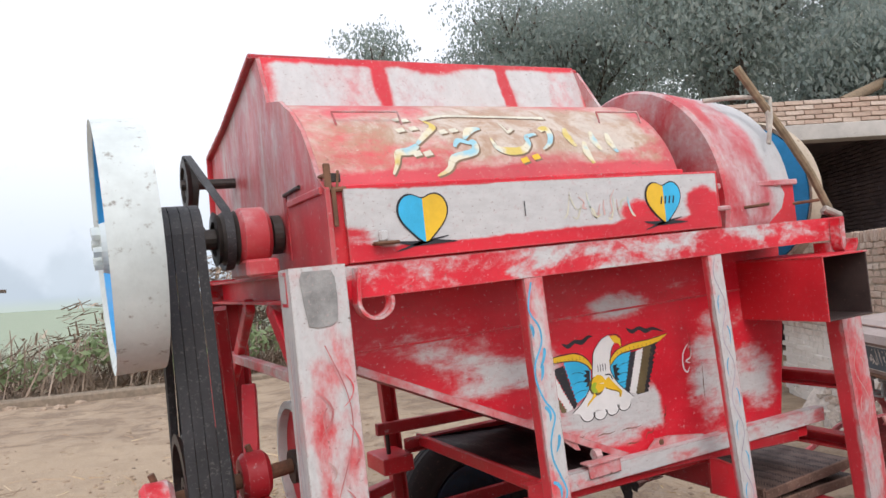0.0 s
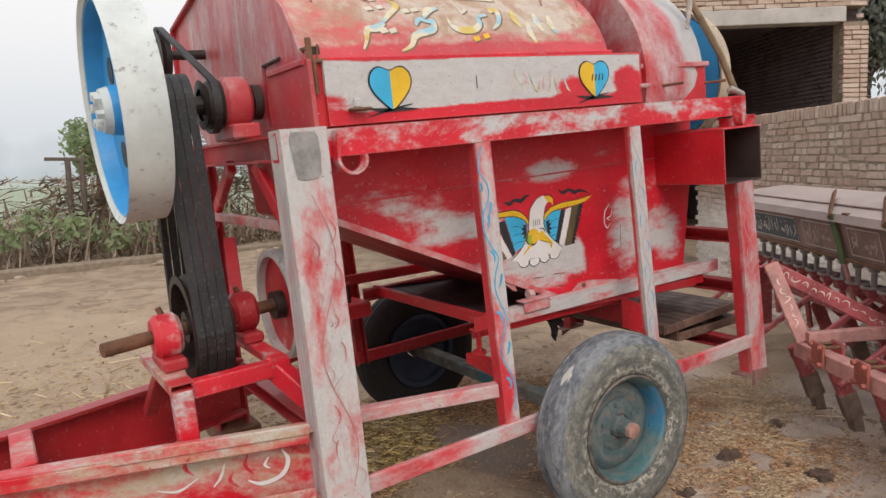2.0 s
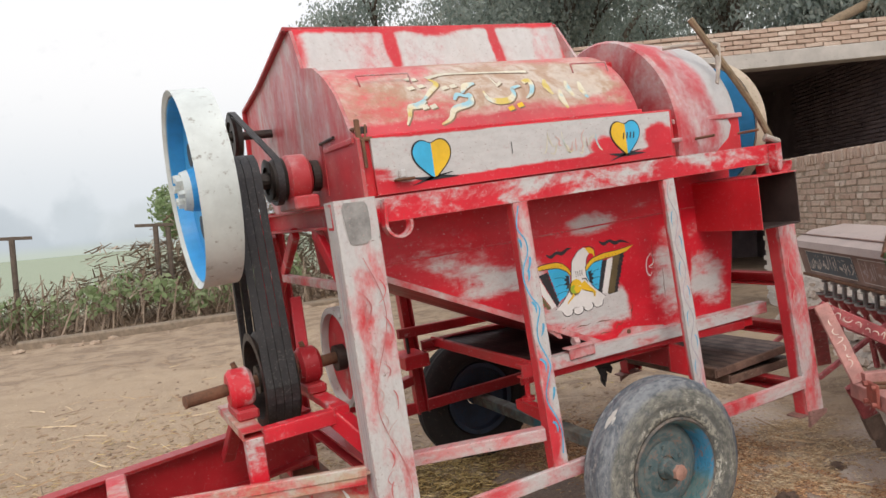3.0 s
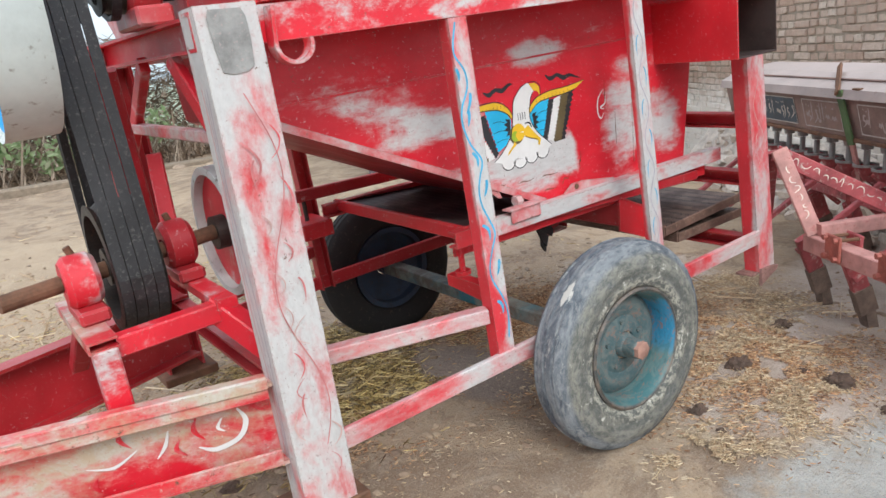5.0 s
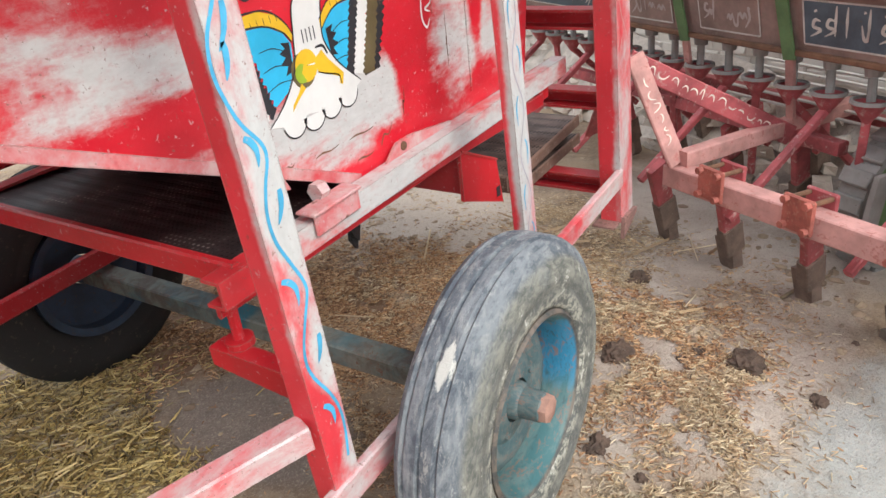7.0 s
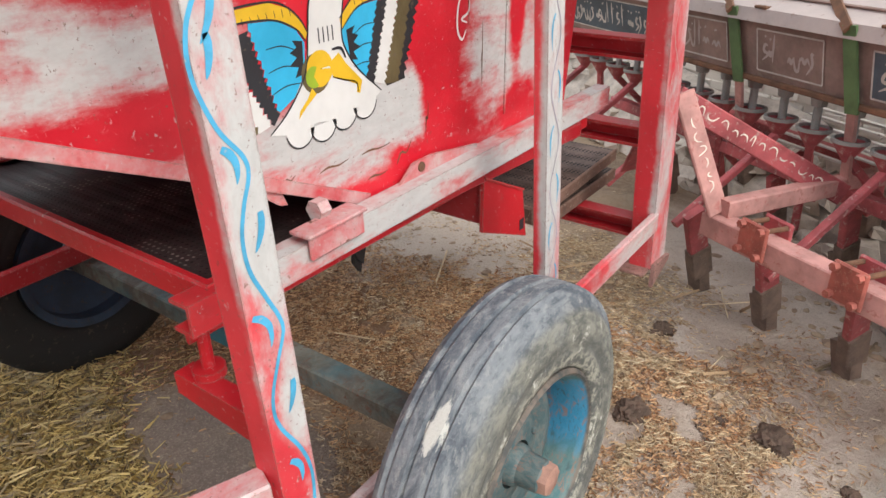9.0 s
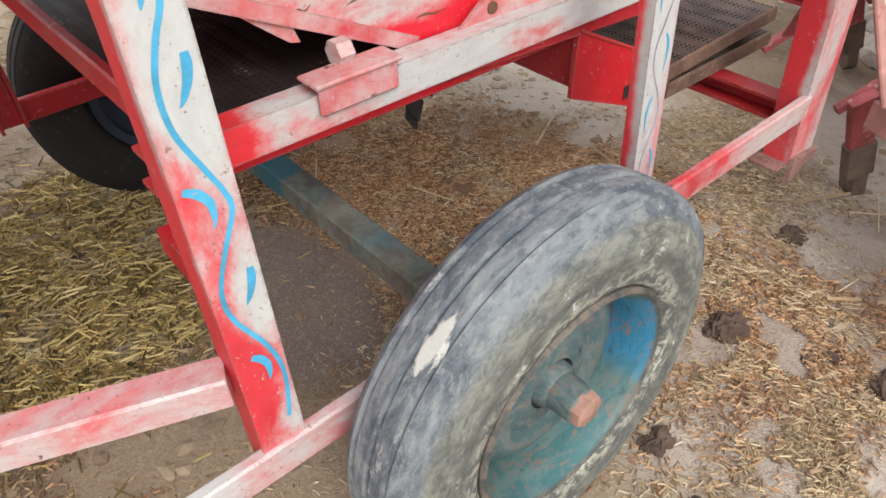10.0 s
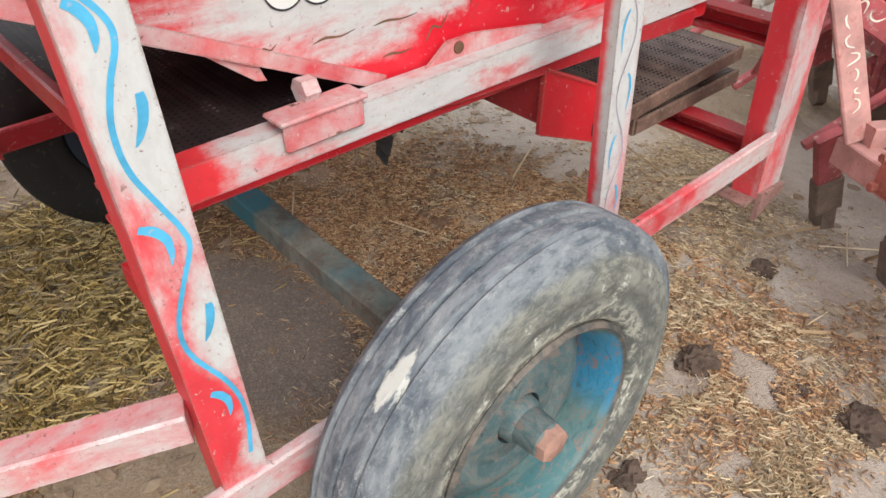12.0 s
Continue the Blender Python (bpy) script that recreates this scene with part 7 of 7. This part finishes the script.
def straw_bed(name, label, spots, seed, length=(0.02, 0.055), thick=0.0016, m=None, patchy=None):
    """Loose stalks: each a thin folded blade, scattered round spots of (x, y, rx, ry, count, pile)."""
    r = np.random.default_rng(seed)
    verts, faces = [], []
    for cx, cy, rx, ry, count, pile in spots:
        px = cx + rx * r.normal(size=count) * 0.55
        py = cy + ry * r.normal(size=count) * 0.55
        for x, y in zip(px, py):
            if patchy is not None and noise.noise(Vector((x * 7, y * 7, seed))) + 0.6 * noise.noise(Vector((x * 19, y * 19, seed))) < patchy:
                continue
            if trodden(x, y) and r.uniform() > 0.07:
                continue
            h = height(x, y) + 0.002 + pile * abs(r.normal()) * math.exp(-((x - cx) / rx) ** 2 - ((y - cy) / ry) ** 2)
            a, t, ln, wd = r.uniform(0, 6.283), r.normal() * 0.22, r.uniform(*length), thick * r.uniform(0.6, 1.5)
            dx, dy, dz = math.cos(a) * ln / 2, math.sin(a) * ln / 2, abs(math.sin(t)) * ln / 2
            sx, sy = -math.sin(a) * wd, math.cos(a) * wd
            n = len(verts)
            verts += [(x - dx - sx, y - dy - sy, h - dz * 0.2), (x - dx + sx, y - dy + sy, h - dz * 0.2), (x + dx + sx, y + dy + sy, h + dz), (x + dx - sx, y + dy - sy, h + dz), (x - dx, y - dy, h + wd * 1.6), (x + dx, y + dy, h + dz + wd * 1.6)]
            faces += [(n, n + 3, n + 5, n + 4), (n + 1, n + 4, n + 5, n + 2)]
    me = bpy.data.meshes.new(name)
    me.from_pydata(verts, [], faces)
    me.materials.append(m or straw_mat)
    return tagged(new(name, me), label, "straw", kind="stuff")


straw_bed("straw", "loose golden straw heaped under the thresher", [
    (-0.68, 1.35, 0.30, 0.36, 9000, 0.05), (-0.42, 1.32, 0.24, 0.34, 9500, 0.045), (-0.52, 1.12, 0.24, 0.20, 5000, 0.03), (-0.95, 1.10, 0.35, 0.35, 2000, 0.03), (-0.25, 1.62, 0.24, 0.24, 3200, 0.02), (-0.2, 1.45, 0.5, 0.35, 500, 0.012), (-1.2, 2.6, 1.6, 1.4, 1500, 0.01), (-2.2, 1.5, 0.9, 0.9, 500, 0.01), (0.3, 3.0, 2.4, 1.4, 1000, 0.01)], 3, (0.022, 0.060), 0.0016, heap_mat)
straw_bed("husk", "fine pale chopped husk scattered on the earth", [
    (0.95, 0.12, 0.30, 0.22, 4600, 0.010), (0.56, -0.02, 0.16, 0.16, 2000, 0.008), (0.57, -0.26, 0.26, 0.13, 3400, 0.010), (0.30, -0.28, 0.14, 0.07, 1100, 0.008), (0.10, -0.16, 0.16, 0.09, 2800, 0.014), (1.30, 0.30, 0.3, 0.2, 1200, 0.006), (0.7, -0.1, 0.55, 0.35, 4200, 0.003), (0.85, 0.25, 0.45, 0.30, 3500, 0.006)], 4, (0.005, 0.030), 0.0011, None, -0.05)
straw_bed("husk", "fine pale husk under the thresher", [
    (0.68, 0.92, 0.48, 0.45, 7000, 0.006), (1.62, 0.72, 0.26, 0.14, 2600, 0.012), (1.40, 0.36, 0.25, 0.25, 2200, 0.005), (0.08, 0.62, 0.09, 0.10, 700, 0.005), (0.5, 0.45, 0.5, 0.3, 2000, 0.005), (-0.5, 0.4, 0.5, 0.3, 450, 0.004), (-2.0, 2.2, 1.8, 1.5, 2600, 0.004), (-2.0, 4.5, 2.5, 1.8, 1800, 0.004), (1.1, 1.2, 0.9, 0.7, 2600, 0.006)], 6, (0.005, 0.022), 0.0012, None, -0.3)
straw_bed("chaff", "fine reddish chaff trodden into the earth", [(0.68, 0.95, 0.54, 0.46, 26000, 0.006), (0.35, 1.55, 0.5, 0.4, 9000, 0.005), (0.75, -0.02, 0.5, 0.35, 3000, 0.003), (-0.45, 1.45, 0.5, 0.4, 5000, 0.008), (-0.65, 0.95, 0.4, 0.35, 4500, 0.008), (0.3, 0.45, 0.4, 0.3, 2500, 0.003), (0.85, 0.45, 0.45, 0.4, 7000, 0.004), (-1.9, 1.6, 1.0, 0.9, 5000, 0.004), (-1.6, 3.0, 1.6, 1.1, 4000, 0.005), (0.80, -0.05, 0.5, 0.3, 6000, 0.003)], 5, (0.006, 0.022), 0.0014, chaff_mat, -0.3)
straw_bed("stalks", "longer pale stalks lying on the yard", [(-1.5, 3.0, 1.8, 1.6, 90, 0.01), (1.0, 1.0, 0.8, 0.8, 9, 0.01), (0.9, 0.2, 0.5, 0.3, 3, 0.006), (-2.5, 5.0, 3.0, 2.0, 90, 0.01), (1.5, 0.0, 0.3, 0.3, 6, 0.006)], 8, (0.10, 0.30), 0.003)


def clods(name, label, spots, seed, size, m):
    """Trodden lumps of earth, each a small uneven stone of soil half sunk in the ground."""
    r = np.random.default_rng(seed)
    base = bmesh.new()
    bmesh.ops.create_icosphere(base, subdivisions=1, radius=1.0)
    pts = [tuple(v.co) for v in base.verts]
    tris = [tuple(v.index for v in f.verts) for f in base.faces]
    base.free()
    verts, faces = [], []
    for cx, cy, rx, ry, count in spots:
        for _ in range(count):
            x, y = cx + rx * r.normal() * 0.5, cy + ry * r.normal() * 0.5
            k = r.uniform(*size)
            q = r.uniform(0.6, 1.3, size=3) * k
            q[2] *= 0.5
            z, n = height(x, y), len(verts)
            for a, b, c in pts:
                w = r.uniform(0.8, 1.2)
                verts.append((x + a * q[0] * w, y + b * q[1] * w, z + c * q[2] * w))
            faces += [(n + i, n + j, n + l) for i, j, l in tris]
    me = bpy.data.meshes.new(name)
    me.from_pydata(verts, [], faces)
    me.materials.append(m)
    return tagged(new(name, me), label, "earth", kind="stuff")


clods("clods", "trodden clods of dry earth over the yard", [(-1.9, 1.9, 1.6, 1.4, 500), (-2.2, 4.6, 3.6, 3.2, 750), (-0.2, 4.0, 2.2, 1.8, 300), (1.5, 1.6, 1.2, 1.0, 250), (1.5, -0.3, 0.6, 0.5, 160), (-0.9, 0.7, 0.8, 0.5, 120)], 41, (0.006, 0.026), clod_mat)


# ---- far edge of the yard: dry hedge, weeds, poles, trees ----
def stalk_pile(name, label, spots, seed, m, length, lean=1.2, thick=0.012):
    r = np.random.default_rng(seed)
    verts, faces = [], []
    for cx, cy, cz, rx, ry, rz, count in spots:
        for _ in range(count):
            x, y, z = cx + rx * r.normal() * 0.5, cy + ry * r.normal() * 0.5, max(0.02, cz + rz * float(np.clip(r.normal(), -1.7, 1.5)) * 0.5)
            d = Vector((r.normal() * lean, r.normal() * lean, abs(r.normal()) * 0.8 + 0.15)).normalized() * r.uniform(*length)
            s = d.cross(Vector((0.2, 0.3, 1))).normalized() * thick * r.uniform(0.5, 1.4)
            n = len(verts)
            p = Vector((x, y, z))
            verts += [tuple(p - d / 2 - s), tuple(p - d / 2 + s), tuple(p + d / 2 + s * 0.5), tuple(p + d / 2 - s * 0.5)]
            faces.append((n, n + 1, n + 2, n + 3))
    me = bpy.data.meshes.new(name)
    me.from_pydata(verts, [], faces)
    me.materials.append(m)
    return tagged(new(name, me), label, "brushwood" if m in (dry_mat, heap_dry) else "weeds", kind="stuff")


HEDGE = [(-5.0 + 0.9 * i, 11.9 + 0.35 * math.sin(i * 1.7), 0.3, 0.9, 0.7, 0.5, 170) for i in range(13)]
stalk_pile("brushwood", "dry brushwood and dead stalks along the yard's edge", HEDGE, 11, dry_mat, (0.3, 1.0), 0.9, 0.014)
stalk_pile("brushwood", "high heap of dry stalks behind the yard", [(0.7, 13.6, 0.6, 1.5, 1.0, 0.9, 1500), (0.9, 13.9, 1.3, 1.2, 0.8, 0.9, 1300), (2.6, 14.0, 1.2, 1.8, 1.0, 1.4, 2200), (-0.5, 13.4, 0.8, 1.2, 0.8, 0.8, 1000), (-1.7, 13.4, 0.4, 1.3, 0.8, 0.6, 700)], 12, heap_dry, (0.2, 0.5), 2.6, 0.020)


def leaf_cloud(name, label, category, spots, seed, size, m, droop=0.0):
    """Many small leaves, each a bent quad, in uneven clumps."""
    r = np.random.default_rng(seed)
    verts, faces = [], []
    for cx, cy, cz, rx, ry, rz, count in spots:
        for _ in range(count):
            d = r.normal(size=3)
            d /= np.linalg.norm(d)
            p = np.array([cx, cy, cz]) + d * r.uniform(0.15, 1.0) ** 0.6 * np.array([rx, ry, rz]) * 0.8
            u = r.normal(size=3) * 0.7 + np.array([0.0, 0.0, -droop])
            u /= np.linalg.norm(u)
            w = np.cross(u, r.normal(size=3))
            w /= np.linalg.norm(w) + 1e-6
            s = size * r.uniform(0.5, 1.5)
            n = len(verts)
            verts += [tuple(p - u * s), tuple(p + w * s * 0.45), tuple(p + u * s), tuple(p - w * s * 0.45)]
            faces.append((n, n + 1, n + 2, n + 3))
    me = bpy.data.meshes.new(name)
    me.from_pydata(verts, [], faces)
    me.materials.append(m)
    return me


weeds = tagged(new("weeds", leaf_cloud("weeds", "", "", [(-4.6 + 0.55 * i, 11.3 + 0.3 * math.sin(i * 2.3), 0.55 + 0.16 * math.sin(i * 1.3), 0.5, 0.35, 0.38, 110) for i in range(12)], 21, 0.07, weed_mat)), "green leafy weeds along the yard's edge", "weeds", kind="stuff")
stalk_pile("stems", "weed stems", [(-1.8, 11.3, 0.35, 5.2, 0.5, 0.2, 160)], 23, dry_mat, (0.5, 0.9), 0.15, 0.012)


def pole(x, y, h, cap):
    p = thing("fence_post", "weathered wooden post with a crosspiece on top", "post", group="posts at the yard's edge")
    p.matrix_world = Matrix.Translation((x, y, 0))
    part("upright", rod((0, 0, -0.05), (0.04, 0, h), 0.05, 10), bark_mat, p)
    if cap:
        part("crosspiece", bar((-0.32, 0, h + 0.02), (0.36, 0, h - 0.01), 0.07, 0.06), bark_mat, p)
    return p


pole(-0.72, 12.6, 1.75, True)
pole(-0.50, 12.6, 1.70, False)
pole(-3.1, 12.8, 1.72, True)
pole(-3.75, 13.0, 1.6, False)
solid("low_kerb", boxed((-3.0, 10.4, -0.05), (3.4, 10.65, 0.12), 0.03), mud_mortar, "low broken mud kerb before the hedge", "kerb")
for i in range(26):
    rr = random.Random(i + 90)
    lump(rr.uniform(-3.5, 3.0), rr.uniform(9.9, 10.9), rr.uniform(0.05, 0.13), i + 60, "broken brick rubble by the hedge", rubble_mat, "rubble", "rubble")


def tree(x, y, h, spread, seed, leaves, label):
    r = random.Random(seed)
    t = thing("tree", label, "tree", Matrix.Translation((x, y, 0)), group="trees behind the yard")
    bm = bmesh.new()
    spots = []

    def limb(p, d, ln, rad, depth):
        q = p + d * ln
        n0 = rod(p, q, rad, 8)
        me = bpy.data.meshes.new("limb")
        n0.to_mesh(me)
        n0.free()
        k0 = len(bm.verts)
        bm.from_mesh(me)
        bpy.data.meshes.remove(me)
        bm.verts.ensure_lookup_table()
        for v in bm.verts[k0:]:
            if (v.co - q).length < rad * 1.6:
                v.co = q + (v.co - q) * 0.68
        if depth >= 1:
            spots.append((*(q + Vector((r.uniform(-.3, .3), r.uniform(-.3, .3), r.uniform(-.3, .2)))), spread * r.uniform(0.22, 0.38), spread * r.uniform(0.22, 0.38), spread * r.uniform(0.16, 0.26), leaves))
        if depth < 4:
            for _ in range(3):
                nd = (d + Vector((r.uniform(-1, 1), r.uniform(-1, 1), r.uniform(-0.25, 0.75))) * 0.8).normalized()
                limb(q, nd, ln * r.uniform(0.6, 0.85), rad * 0.62, depth + 1)

    limb(Vector((0, 0, -0.1)), Vector((r.uniform(-.1, .1), 0, 1)).normalized(), h * 0.26, 0.06 * h * 0.35, 0)
    part("trunk", bm, bark_mat, t)
    crown = new("crown", leaf_cloud("crown", "", "", spots, seed, 0.056, leaf_mat, 1.1))
    crown.parent = t
    return t


for x, y, h, sp, sd, lv in ((9.2, 13.6, 12.0, 4.8, 1, 190), (12.5, 11.0, 12.0, 5.2, 2, 190), (17.0, 8.0, 10.5, 5.0, 3, 150), (7.2, 16.4, 9.4, 2.9, 4, 110), (8.2, 15.9, 11.0, 3.4, 7, 130), (11.8, 3.4, 6.6, 4.2, 5, 150), (13.5, 17.0, 13.0, 5.6, 6, 150), (15.5, 5.4, 8.5, 4.6, 8, 150), (10.5, 8.8, 10.5, 5.0, 9, 180), (10.6, 5.2, 6.8, 4.6, 10, 150), (13.4, 6.4, 9.0, 5.0, 11, 140)):
    tree(x, y, h, sp, sd, int(lv * 1.6), "tall leafy tree with drooping grey green foliage")
bush = thing("tree", "small rounded green tree beyond the hedge", "tree", Matrix.Translation((0.95, 22.0, 0)), group="trees behind the yard")
part("trunk", rod((0, 0, -0.1), (0.1, 0, 2.0), 0.12, 10), bark_mat, bush)
bc = new("crown", leaf_cloud("crown", "", "", [(0.5 * math.cos(i), 0.5 * math.sin(i * 1.7), 2.35 + 0.5 * math.sin(i * 2.1), 0.65, 0.65, 0.6, 300) for i in range(9)], 31, 0.09, weed_mat))
bc.parent = bush

# bricks of the yard wall, nearest stretch as single pieces
lay_wall(wall, WALL_LEN, WALL_COURSES, (2.6, 5.4, 1.22))
